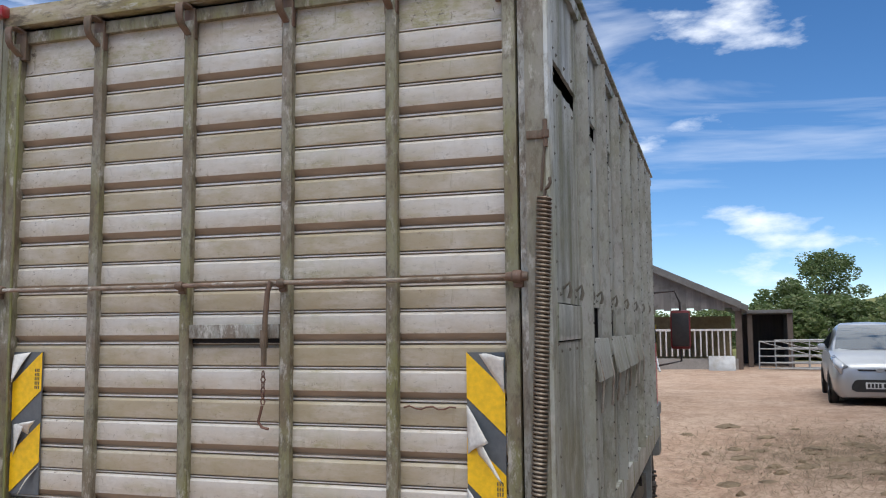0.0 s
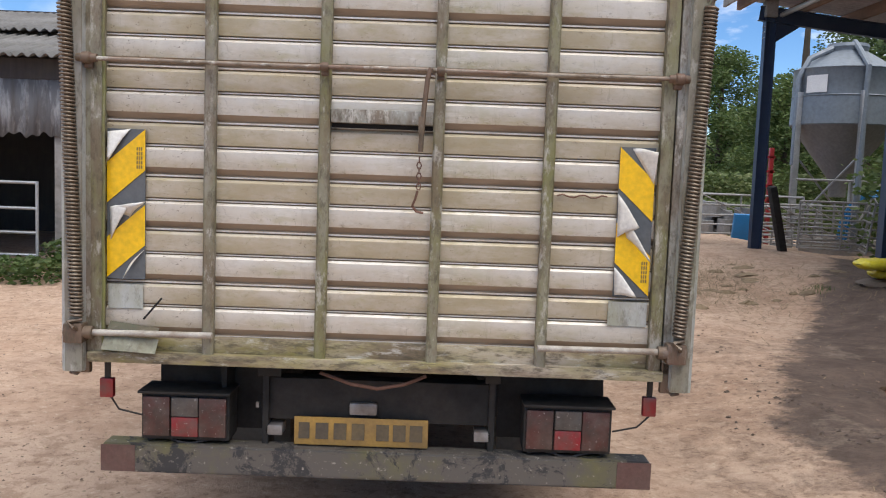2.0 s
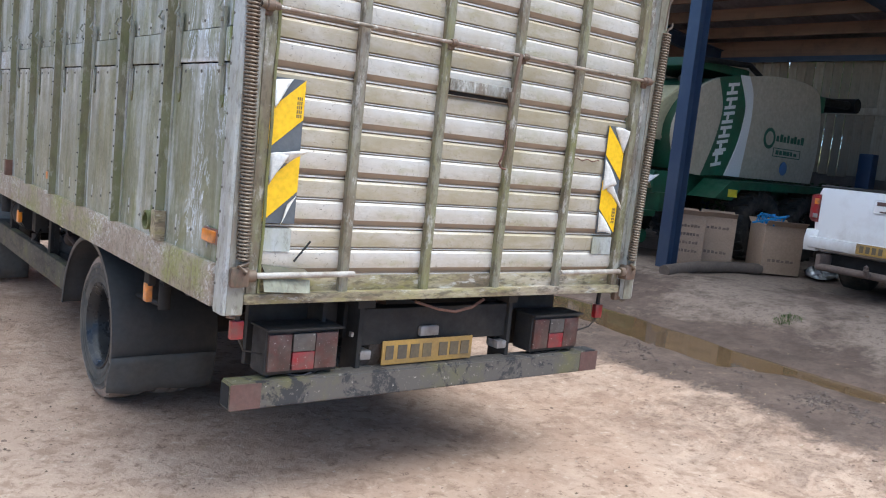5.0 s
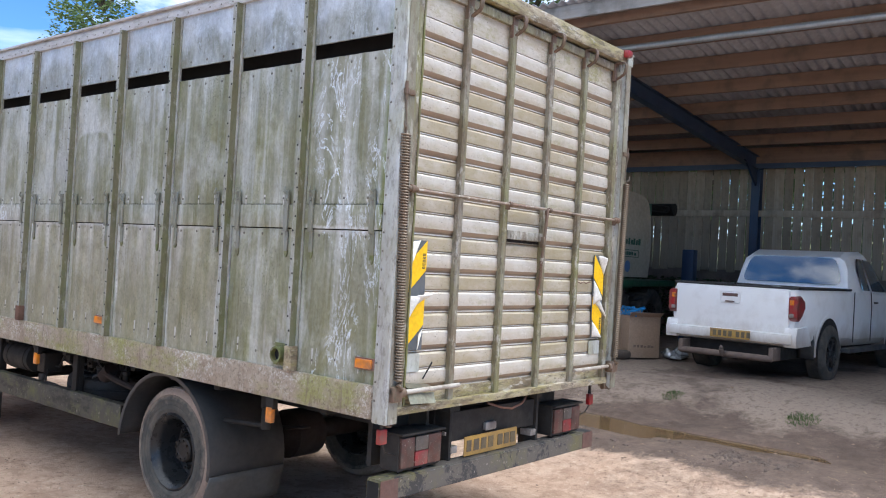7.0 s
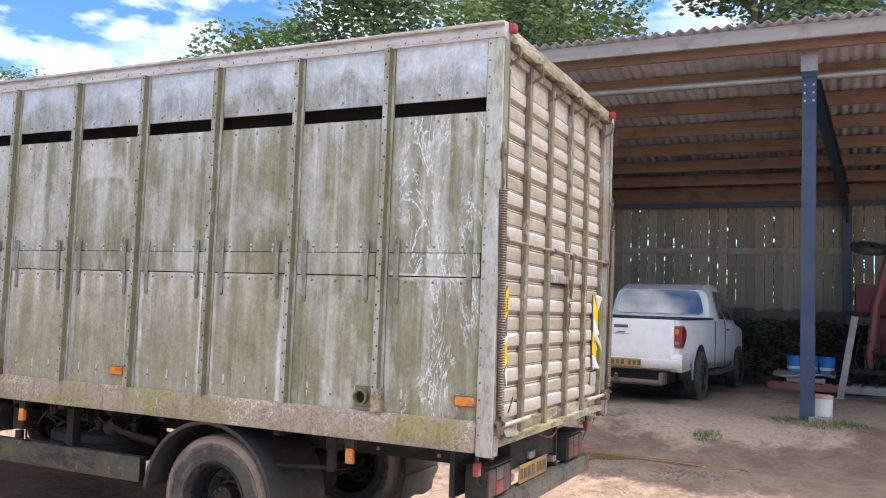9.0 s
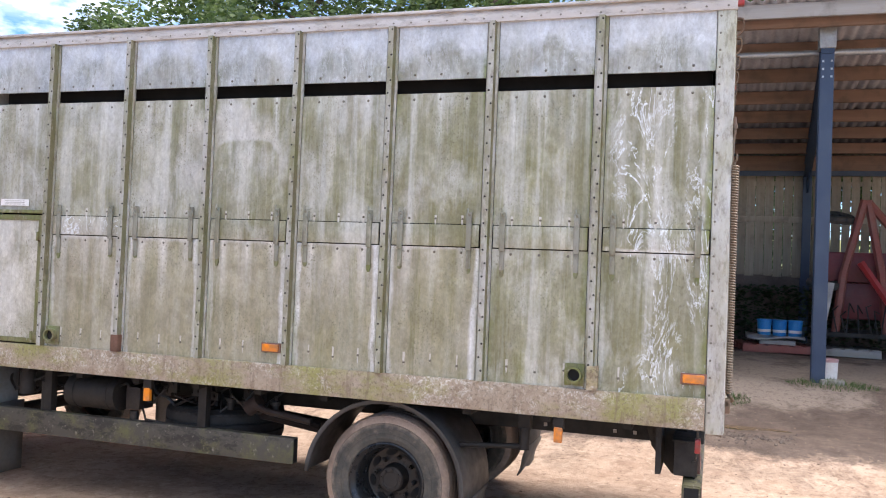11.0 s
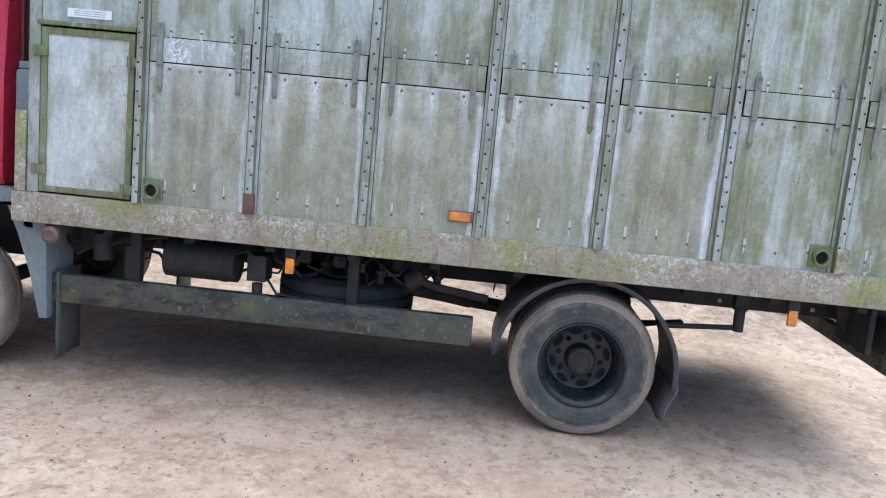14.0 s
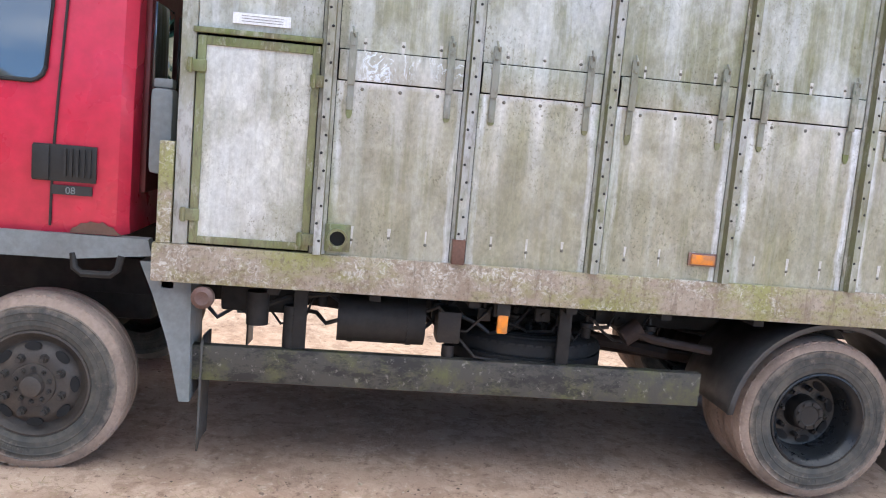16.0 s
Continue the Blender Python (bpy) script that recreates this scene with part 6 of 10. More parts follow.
# spare wheel laid flat under the body
sp = new("spare_wheel", None)
sp.parent = truck
sp.matrix_basis = pose(-0.56, 3.30, 0.69, 0, 90, 0)
dress(sp, "flat", "old_tyre")
bm = bm_new()
box(bm, -0.9, -0.3, 3.27, 3.33, 0.44, 0.465)
part("spare_wheel_carrier", bm, "chassis", truck)


# mudguards over the rear wheels
def mudguard(s):
    x_out, x_in = s * 1.12, s * 0.56
    bm = bm_new()
    R = 0.505
    rows = []
    for i in range(25):
        a = radians(176 - 7.7 * i)
        y, z = HUB_R[0] - R * math.cos(a), HUB_R[1] + R * math.sin(a)
        rows.append([(x_in, y, z), (x_out - s * 0.03, y, z), (x_out, y, z - 0.004), (x_out, HUB_R[0] - (R - 0.028) * math.cos(a), HUB_R[1] + (R - 0.028) * math.sin(a))])
    strip(bm, rows)
    g = part("mudguard", bm, "fender", truck, "grey plastic mudguard", 50)
    g.modifiers.new("thick", 'SOLIDIFY').thickness = 0.006
    bm = bm_new()
    a = radians(176 - 7.7 * 24)
    y0 = HUB_R[0] - R * math.cos(a)
    rows = [[(x_in + (x_out - x_in) * k / 4, y0 - 0.002 + 0.006 * math.sin(k + i * 1.3) + 0.012 * i, HUB_R[1] + R * math.sin(a) + 0.03 - (0.205 + 0.012 * math.sin(k * 2.6)) * i / 5) for k in range(5)] for i in range(6)]
    strip(bm, rows)
    f = part("mud_flap", bm, "flap", truck, "black rubber mud flap", 50)
    f.modifiers.new("thick", 'SOLIDIFY').thickness = 0.01


mudguard(-1)
mudguard(1)
# side under-run guards
for s in (-1, 1):
    x = s * 1.01
    bm = bm_new()
    box(bm, x - 0.03, x + 0.03, 2.52, 4.965, 0.445, 0.605, 0.006)
    gd = part("side_guard", bm, "guard", truck, "algae-stained box-section side guard")
    # shaded hollow of the box section, drawn as a dark sheet
    bm = bm_new()
    box(bm, x - 0.024, x + 0.024, 2.5185, 2.5195, 0.452, 0.598)
    part("open_end", bm, "dark_inside", gd)
    for y in (4.43, 3.20):
        bm = bm_new()
        box(bm, x - 0.005, x + 0.02, y - 0.03, y + 0.03, 0.59, 0.91, 0.003)
        box(bm, x + 0.02, x + 0.05, y - 0.03, y - 0.022, 0.59, 0.91)
        part("guard_hanger", bm, "chassis", gd)


# cab
def build_cab():
    def ring(y, z0, z1, w0, w1, wr, n=1):
        # half section from sill to roof, mirrored
        pts = [(w0 - 0.02, z0), (w0, z0 + 0.05), (w1, 1.66), (wr + 0.03, z1 - 0.12), (wr, z1 - 0.04), (wr - 0.08, z1)]
        return [(-p, y, z) for p, z in pts] + [(p, y, z) for p, z in pts[::-1]]
    bm = bm_new()
    loft(bm, [ring(5.185, 1.08, 2.30, 1.04, 1.04, 0.96), ring(5.23, 1.07, 2.33, 1.075, 1.075, 1.0), ring(5.9, 1.07, 2.36, 1.08, 1.08, 1.0), ring(6.45, 1.0, 2.34, 1.08, 1.08, 0.99), ring(6.66, 0.95, 2.25, 1.06, 1.05, 0.95), ring(6.72, 0.95, 1.66, 1.02, 1.02, 0.92)])
    cab = part("cab_shell", bm, "cab_red", truck, "faded red tilt cab", 30)
    bm = bm_new()
    rows = []
    for i in range(9):
        t = i / 8
        y = 5.06 + (6.5 - 5.06) * t
        zz = 2.335 + 0.035 * math.sin(math.pi * min(t * 1.2, 1))
        rows.append([(-1.03, y, zz - 0.075), (-1.02, y, zz - 0.02), (-0.97, y, zz), (0, y, zz + 0.03), (0.97, y, zz), (1.02, y, zz - 0.02), (1.03, y, zz - 0.075)])
    strip(bm, rows)
    r = part("roof_cap", bm, "roof_red", cab, "sun-bleached pinkish roof", 40)
    r.modifiers.new("thick", 'SOLIDIFY').thickness = 0.012
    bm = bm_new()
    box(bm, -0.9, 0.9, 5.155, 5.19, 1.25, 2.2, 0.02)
    part("rear_panel", bm, "cab_red_dark", cab, "darker red rear cab panel")
    for x0, x1 in ((-0.86, -0.5), (-0.35, 0.35), (0.5, 0.86)):
        bm = bm_new()
        box(bm, x0, x1, 5.145, 5.156, 1.72, 2.1, 0.01)
        part("rear_window", bm, "cab_glass", cab)
    bm = bm_new()
    for z in (1.35, 1.5, 1.62):
        box(bm, -0.95, 0.95, 5.07, 5.10, z, z + 0.04, 0.01)
    tube(bm, [(-0.85, 5.06, 1.2), (-0.8, 5.05, 1.45), (-0.82, 5.06, 1.7)], 0.02, 8)
    tube(bm, [(-0.7, 5.05, 1.1), (-0.72, 5.04, 1.35), (-0.6, 5.06, 1.6)], 0.025, 8)
    part("rear_bracing", bm, "chassis", cab)
    for s in (-1, 1):
        def on(y, z, e=0.004):
            x = 1.08 if z <= 1.66 else 1.08 - (z - 1.66) * (0.045 / 0.58)
            return (s * (x + e), y, z)
        # door seam
        bm = bm_new()
        tube(bm, [on(5.50, 1.10), on(5.495, 1.4), on(5.48, 1.66), on(5.465, 2.0), on(5.455, 2.22)], 0.006, 6)
        tube(bm, [on(5.455, 2.22), on(5.9, 2.23), on(6.35, 2.18)], 0.005, 6)
        part("door_seam", bm, "rubber", cab)
        # door window
        bm = bm_new()
        z0, z1 = 1.70, 2.17
        outl = [(5.535, z0 + 0.06), (5.545, z0 + 0.03), (5.565, z0 + 0.01), (5.59, z0), (6.30, z0), (6.34, z0 + 0.04), (6.25, z1 - 0.02), (6.21, z1), (5.56, z1), (5.53, z1 - 0.01), (5.515, z1 - 0.04)]
        vs = [bm.verts.new(on(y, z, 0.008)) for y, z in outl]
        bm.faces.new(vs)
        g = part("door_window", bm, "cab_glass", cab, "", 0)
        bm = bm_new()
        tube(bm, [on(y, z, 0.008) for y, z in outl], 0.010, 6, True)
        part("window_seal", bm, "rubber", g)
        # handle recess and louvres
        bm = bm_new()
        a, b = (1.083, 1.094)
        box(bm, s * a if s > 0 else -b, s * b if s > 0 else -a, 5.315, 5.575, 1.29, 1.445, 0.004)
        h = part("door_handle", bm, "rubber", cab, "black ribbed door handle panel")
        bm = bm_new()
        a, b = (1.093, 1.105)
        for k in range(5):
            y = 5.335 + 0.025 * k
            box(bm, s * a if s > 0 else -b, s * b if s > 0 else -a, y, y + 0.012, 1.315, 1.43)
        box(bm, s * a if s > 0 else -b, s * b if s > 0 else -a, 5.505, 5.575, 1.295, 1.44, 0.006)
        part("louvres", bm, "rubber", h)
        bm = bm_new()
        a, b = (1.084, 1.089)
        box(bm, s * a if s > 0 else -b, s * b if s > 0 else -a, 5.33, 5.495, 1.235, 1.275)
        bd = part("badge_strip", bm, "black", cab, "dark grey number badge")
        if s < 0:
            t = bpy.data.curves.new("badge_number", 'FONT')
            t.body, t.size, t.extrude = "08", 0.042, 0.001
            to = new("badge_number", t)
            to.parent = bd
            to.matrix_basis = Matrix(((0, 0, -1, -1.0905), (-1, 0, 0, 5.44), (0, 1, 0, 1.24), (0, 0, 0, 1)))
            t.materials.append(M["cab_grey"])
        # rust patch along the foot of the panel
        bm = bm_new()
        outl = [(5.20, 1.075), (5.42, 1.075), (5.41, 1.095), (5.395, 1.10), (5.375, 1.118), (5.35, 1.12), (5.335, 1.128), (5.30, 1.122), (5.285, 1.130), (5.26, 1.112), (5.24, 1.108), (5.225, 1.09)]
        bm.faces.new([bm.verts.new(on(y, z, 0.0015)) for y, z in outl])
        part("rust_patch", bm, "rust", cab, "rust along the panel foot", 0)
        # wheel arch and step plastics
        bm = bm_new()
        a, b = (1.02, 1.10)
        prism(bm, [(5.07, 1.0), (5.09, 1.07), (6.6, 1.07), (6.6, 0.96), (5.4, 0.965)], 'x', s * a, s * b)
        part("arch_trim", bm, "cab_grey", cab, "blue-grey plastic arch trim")
        bm = bm_new()
        prism(bm, [(5.12, 0.975), (4.93, 0.975), (4.90, 0.90), (4.885, 0.36), (4.93, 0.36), (4.99, 0.62), (5.06, 0.83)], 'x', s * 0.80, s * 1.10)
        part("wheel_arch_rear", bm, "cab_grey", cab, "blue-grey rear wheel arch panel")
        bm = bm_new()
        strip(bm, [[(s * (0.78 + 0.07 * k), 4.86 + 0.008 * math.sin(k), 0.62 - 0.1 * i) for k in range(5)] for i in range(6)])
        f = part("front_mud_flap", bm, "flap", truck, "", 40)
        f.modifiers.new("thick", 'SOLIDIFY').thickness = 0.01
        bm = bm_new()
        tube(bm, [(s * 1.09, 5.40, 0.99), (s * 1.10, 5.39, 0.93), (s * 1.10, 5.36, 0.905), (s * 1.10, 5.24, 0.905), (s * 1.10, 5.21, 0.93), (s * 1.09, 5.20, 0.99)], 0.016, 8)
        part("step_loop", bm, "chassis", cab)
        # door mirror
        bm = bm_new()
        tube(bm, [(s * 1.0, 6.45, 2.2), (s * 1.28, 6.42, 2.22), (s * 1.33, 6.42, 2.1), (s * 1.33, 6.42, 1.5), (s * 1.1, 6.45, 1.45)], 0.012, 6)
        mi = part("mirror_arm", bm, "black", cab)
        bm = bm_new()
        box(bm, s * 1.33 - 0.10, s * 1.33 + 0.10, 6.40, 6.47, 1.62, 2.02, 0.03)
        mh = part("mirror_head", bm, "cab_red_dark", mi)
        bm = bm_new()
        box(bm, s * 1.33 - 0.085, s * 1.33 + 0.085, 6.39, 6.398, 1.65, 1.99, 0.003)
        part("mirror_glass", bm, "black", mh)
    bm = bm_new()
    box(bm, -0.85, 0.85, 6.70, 6.715, 1.45, 1.62, 0.01)
    part("grille", bm, "black", cab)
    bm = bm_new()
    vs = [bm.verts.new(p) for p in ((-0.9, 6.745, 1.68), (0.9, 6.745, 1.68), (0.86, 6.69, 2.2), (-0.86, 6.69, 2.2))]
    bm.faces.new(vs)
    part("windscreen", bm, "cab_glass", cab, "", 0)
    bm = bm_new()
    box(bm, -1.08, 1.08, 6.6, 6.82, 0.5, 0.95, 0.05)
    part("front_bumper", bm, "cab_grey", truck)
    bm = bm_new()
    box(bm, -0.42, 0.42, 5.2, 6.3, 0.55, 1.06, 0.05)
    part("engine_block", bm, "chassis", truck)


build_cab()


# ---- more materials for the yard ----
def make_navy():
    k = Mat("navy_painted_steel", 0.45, 0.0)
    k.colour(k.mix(k.ramp(k.noise(2.5, 5), [(0.4, 0.0), (0.75, 0.5)]), (0.022, 0.042, 0.088), (0.065, 0.09, 0.13)))
    k.bump(k.noise(30, 3), 0.08, 0.003)
    return k.m


def make_timber(name, a, b, stretch, scale=1.0):
    k = Mat(name, 0.85)
    c = k.mix(k.ramp(k.noise(scale, 5, 0.65, stretch, (0, 0, 0), 0.4), [(0.35, 0.0), (0.65, 1.0)]), a, b)
    c = k.mix(k.ramp(k.random(), [(0.0, 0.0), (1.0, 0.75)]), c, tuple(v * 0.62 for v in a))
    c = k.mix(k.ramp(k.noise(3.0, 4, 0.6), [(0.5, 0.0), (0.72, 0.6)]), c, (0.08, 0.075, 0.06))
    k.colour(c).bump(k.noise(scale * 2.5, 5, 0.65, stretch), 0.3, 0.004)
    return k.m


M["navy"] = make_navy()
M["board"] = make_timber("weathered_fence_board", (0.37, 0.305, 0.225), (0.48, 0.41, 0.32), (14, 14, 0.8))
M["purlin"] = make_timber("treated_timber", (0.30, 0.195, 0.145), (0.22, 0.14, 0.105), (6, 0.6, 10))
M["grey_timber"] = make_timber("silvered_timber", (0.42, 0.40, 0.38), (0.30, 0.28, 0.26), (6, 0.6, 10))
M["old_cladding"] = make_timber("dark_weathered_cladding", (0.20, 0.19, 0.18), (0.30, 0.285, 0.27), (6, 6, 0.8))
M["dark_board"] = make_timber("dark_shed_board", (0.05, 0.047, 0.05), (0.08, 0.072, 0.072), (10, 10, 0.8))
M["galv"] = plain("galvanised_steel", (0.46, 0.48, 0.50), 0.42, 0.55, (0.26, 0.26, 0.25), 0.6, 7, 0.1)
M["silo"] = plain("blue_grey_silo_sheet", (0.21, 0.25, 0.295), 0.5, 0.35, (0.20, 0.22, 0.24), 0.5, 3, 0.08)
M["silo_dirty"] = plain("dusty_silo_cone", (0.25, 0.24, 0.235), 0.65, 0.2, (0.16, 0.15, 0.14), 0.6, 4, 0.1)
M["galv_dull"] = plain("dull_galvanised_tube", (0.36, 0.37, 0.38), 0.5, 0.4, (0.20, 0.17, 0.13), 0.6, 9, 0.1)
M["fibre"] = plain("grey_fibre_cement", (0.42, 0.42, 0.455), 0.85, 0, (0.27, 0.26, 0.28), 0.7, 3.0, 0.2)
M["old_roof"] = plain("old_mossy_roof_sheet", (0.20, 0.195, 0.19), 0.9, 0, (0.10, 0.095, 0.08), 0.7, 5.0, 0.3)


def make_tin():
    k = Mat("peeling_tin_cladding", 0.7)
    c = k.mix(k.ramp(k.noise(1.2, 6, 0.7, (6, 6, 1.2)), [(0.47, 0.0), (0.60, 1.0)]), (0.15, 0.155, 0.165), (0.36, 0.375, 0.39))
    c = k.mix(k.ramp(k.noise(2, 4, 0.6, (3, 3, 0.5), (5, 1, 2)), [(0.5, 0.0), (0.68, 0.7)]), c, (0.09, 0.08, 0.075))
    k.colour(c)
    return k.m


M["tin"] = make_tin()
M["concrete"] = plain("stained_concrete", (0.36, 0.34, 0.32), 0.9, 0, (0.20, 0.18, 0.15), 0.7, 4, 0.3)
M["baler_cream"] = plain("cream_machine_paint", (0.62, 0.57, 0.36), 0.42, 0, (0.42, 0.37, 0.22), 0.5, 4, 0.05)
M["baler_grey"] = plain("greige_machine_hood", (0.47, 0.42, 0.325), 0.5, 0, (0.36, 0.315, 0.235), 0.5, 4, 0.05)
M["green_paint"] = plain("green_machine_paint", (0.018, 0.11, 0.058), 0.45, 0, (0.05, 0.06, 0.035), 0.6, 7, 0.1)
M["olive_tube"] = plain("dusty_olive_shaft", (0.30, 0.28, 0.17), 0.55, 0, (0.19, 0.16, 0.10), 0.7, 9, 0.1)
M["mark_green"] = plain("green_lettering", (0.02, 0.10, 0.06), 0.5, 0, (0.03, 0.07, 0.04), 0.3, 12, 0)
M["mark_white"] = plain("white_lettering", (0.75, 0.76, 0.75), 0.5, 0, (0.6, 0.6, 0.58), 0.3, 12, 0)
M["mark_blue"] = plain("blue_round_mark", (0.10, 0.20, 0.42), 0.5, 0, (0.15, 0.22, 0.36), 0.3, 12, 0)
M["net_roll"] = plain("pale_blue_net_roll", (0.60, 0.65, 0.74), 0.6, 0, (0.45, 0.5, 0.6), 0.4, 20, 0.2)
M["rag"] = plain("white_rag", (0.80, 0.79, 0.82), 0.9, 0, (0.55, 0.53, 0.5), 0.4, 16, 0.3)
M["red_paint"] = plain("red_machine_paint", (0.42, 0.022, 0.028), 0.45, 0, (0.20, 0.06, 0.04), 0.6, 7, 0.1)
M["beam_red"] = plain("dull_maroon_steel", (0.19, 0.018, 0.026), 0.55, 0, (0.10, 0.035, 0.03), 0.6, 7, 0.1)
M["red_dusty"] = plain("dusty_red_steel", (0.28, 0.075, 0.06), 0.6, 0, (0.24, 0.12, 0.09), 0.7, 9, 0.15)
M["card"] = plain("brown_cardboard", (0.40, 0.285, 0.205), 0.9, 0, (0.30, 0.215, 0.155), 0.5, 9, 0.15)
M["card_mark"] = plain("faint_box_print", (0.16, 0.12, 0.10), 0.9, 0, (0.28, 0.2, 0.15), 0.6, 20, 0)
M["blue_tub"] = plain("blue_plastic", (0.02, 0.25, 0.62), 0.4, 0, (0.04, 0.2, 0.42), 0.4, 10, 0.05)
M["yellow_bag"] = plain("yellow_plastic_sack", (0.80, 0.68, 0.03), 0.35, 0, (0.55, 0.5, 0.15), 0.4, 9, 0.2)
M["dark_sack"] = plain("grey_brown_sack", (0.20, 0.16, 0.13), 0.8, 0, (0.12, 0.10, 0.085), 0.5, 9, 0.3)
M["white_plastic"] = plain("white_plastic_drum", (0.74, 0.72, 0.71), 0.5, 0, (0.5, 0.42, 0.38), 0.5, 9, 0.1)
M["pink_plastic"] = plain("pinkish_tub_lid", (0.56, 0.33, 0.33), 0.6, 0, (0.4, 0.26, 0.24), 0.5, 9, 0.1)
M["log"] = plain("brown_log", (0.15, 0.115, 0.095), 0.9, 0, (0.08, 0.065, 0.055), 0.7, 7, 0.5)
M["sacking"] = plain("brown_muddy_sacking", (0.19, 0.145, 0.118), 0.9, 0, (0.09, 0.07, 0.06), 0.8, 9, 0.5)
M["clod"] = plain("brown_earth_clod", (0.29, 0.205, 0.152), 0.95, 0, (0.15, 0.105, 0.08), 0.8, 20, 0.3)
def make_grit():
    k = Mat("mixed_grit", 0.95)
    k.colour(k.ramp(k.island(), [(0.0, (0.10, 0.07, 0.05)), (0.45, (0.22, 0.155, 0.115)), (0.75, (0.36, 0.28, 0.19)), (1.0, (0.40, 0.33, 0.27))]))
    return k.m


M["grit"] = make_grit()
M["dusty_bar"] = plain("dusty_brown_steel", (0.17, 0.125, 0.105), 0.8, 0, (0.08, 0.06, 0.05), 0.7, 12, 0.2)
M["wet_clod"] = plain("dark_wet_clod", (0.13, 0.095, 0.075), 0.7, 0, (0.075, 0.055, 0.045), 0.8, 18, 0.4)
M["muck"] = plain("trodden_muck_and_straw", (0.27, 0.205, 0.13), 0.95, 0, (0.16, 0.12, 0.08), 0.8, 12, 0.6)
M["straw"] = plain("dry_straw", (0.42, 0.32, 0.19), 0.95, 0, (0.26, 0.19, 0.12), 0.7, 14, 0.6)


def make_carpaint(name, c, dirt, metal):
    k = Mat(name, 0.35, metal)
    z = k.axis("Z")
    low = k.ramp(k.math('ADD', z, k.math('MULTIPLY', k.noise(2.2, 6, 0.7, (1, 1, 0.6)), 0.5)), [(0.72, 0.9), (1.12, 0.0)])
    k.colour(k.mix(low, k.mix(k.ramp(k.noise(4, 5, 0.6), [(0.50, 0.0), (0.75, 0.22)]), c, dirt), dirt))
    k.b.inputs["Coat Weight"].default_value = 0.5
    k.b.inputs["Coat Roughness"].default_value = 0.1
    return k.m


M["white_paint"] = make_carpaint("muddy_white_paint", (0.86, 0.86, 0.86), (0.40, 0.335, 0.275), 0.0)
M["silver_paint"] = make_carpaint("silver_car_paint", (0.50, 0.525, 0.555), (0.40, 0.40, 0.40), 0.45)
M["lamp_glass"] = plain("clear_headlamp", (0.55, 0.58, 0.62), 0.12, 0.5, (0.35, 0.37, 0.4), 0.3, 14, 0)
M["water"] = Mat("muddy_puddle_water", 0.06).colour((0.13, 0.085, 0.045)).m


def make_leaf(name, a, b, c):
    k = Mat(name, 0.55)
    r = k.island()
    col = k.ramp(r, [(0.0, a), (0.55, b), (1.0, c)])
    col = k.mix(k.ramp(k.noise(0.6, 3), [(0.4, 0.0), (0.7, 0.6)]), col, a)
    k.colour(col)
    k.b.inputs["Subsurface Weight"].default_value = 0.0
    tr = k.n.new("ShaderNodeBsdfTranslucent")
    k.l.new(col, tr.inputs["Color"])
    mx = k.n.new("ShaderNodeMixShader")
    mx.inputs[0].default_value = 0.35
    outn = k.n["Material Output"]
    k.l.new(k.b.outputs[0], mx.inputs[1])
    k.l.new(tr.outputs[0], mx.inputs[2])
    k.l.new(mx.outputs[0], outn.inputs["Surface"])
    return k.m


M["leaf_dark"] = make_leaf("dark_tree_leaf", (0.045, 0.078, 0.026), (0.085, 0.14, 0.042), (0.15, 0.21, 0.07))
# leaf colours darkened for the shade under the shed roof
M["leaf_bank"] = make_leaf("shaded_bramble_leaf", (0.025, 0.045, 0.014), (0.04, 0.068, 0.022), (0.06, 0.09, 0.03))
M["leaf_mid"] = make_leaf("mid_green_leaf", (0.065, 0.115, 0.032), (0.13, 0.195, 0.055), (0.22, 0.28, 0.10))
M["leaf_hedge"] = make_leaf("hedge_leaf", (0.085, 0.13, 0.042), (0.155, 0.215, 0.072), (0.29, 0.32, 0.15))
M["leaf_flower"] = make_leaf("pinkish_seed_head", (0.16, 0.13, 0.09), (0.30, 0.20, 0.20), (0.40, 0.30, 0.30))
M["grass"] = make_leaf("yard_grass_blade", (0.05, 0.09, 0.022), (0.085, 0.14, 0.035), (0.17, 0.20, 0.08))
M["bark"] = plain("grey_brown_bark", (0.11, 0.085, 0.065), 0.95, 0, (0.05, 0.04, 0.03), 0.7, 6, 0.6)


def bar_text(bm, plane, at, length, height, n, thick=0.003, seed=1, slant=0.0):
    """A row of plain bars that stands for writing. plane 'x': on a wall facing -x, running to -y; 'y': facing -y, running to +x."""
    rng = random.Random(seed)
    x, y, z = at
    step = length / n
    for i in range(n):
        w = step * rng.uniform(0.6, 0.85)
        h = height * rng.choice((0.75, 1.0, 1.0))
        if plane == 'y':
            box(bm, x + step * i, x + step * i + w, y - thick, y, z, z + h)
        else:
            box(bm, x - thick, x, y - step * i - w, y - step * i, z, z + h)


# ---- open-fronted steel shed ----
shed = thing("open_shed", "open-fronted navy steel shed with timber purlins and slatted wall", "shed")
SH_X0, SH_X1, SH_Y = 6.0, 12.75, [-10.5, -5.85, -1.2, 3.45, 8.1, 12.8]
Y_SHED0, Y_SHED1 = -11.2, 13.5
SKEW = 0.42  # the frames run slightly askew of the yard


def roof_z(x):
    return 5.20 - (x - 5.4) * 0.128


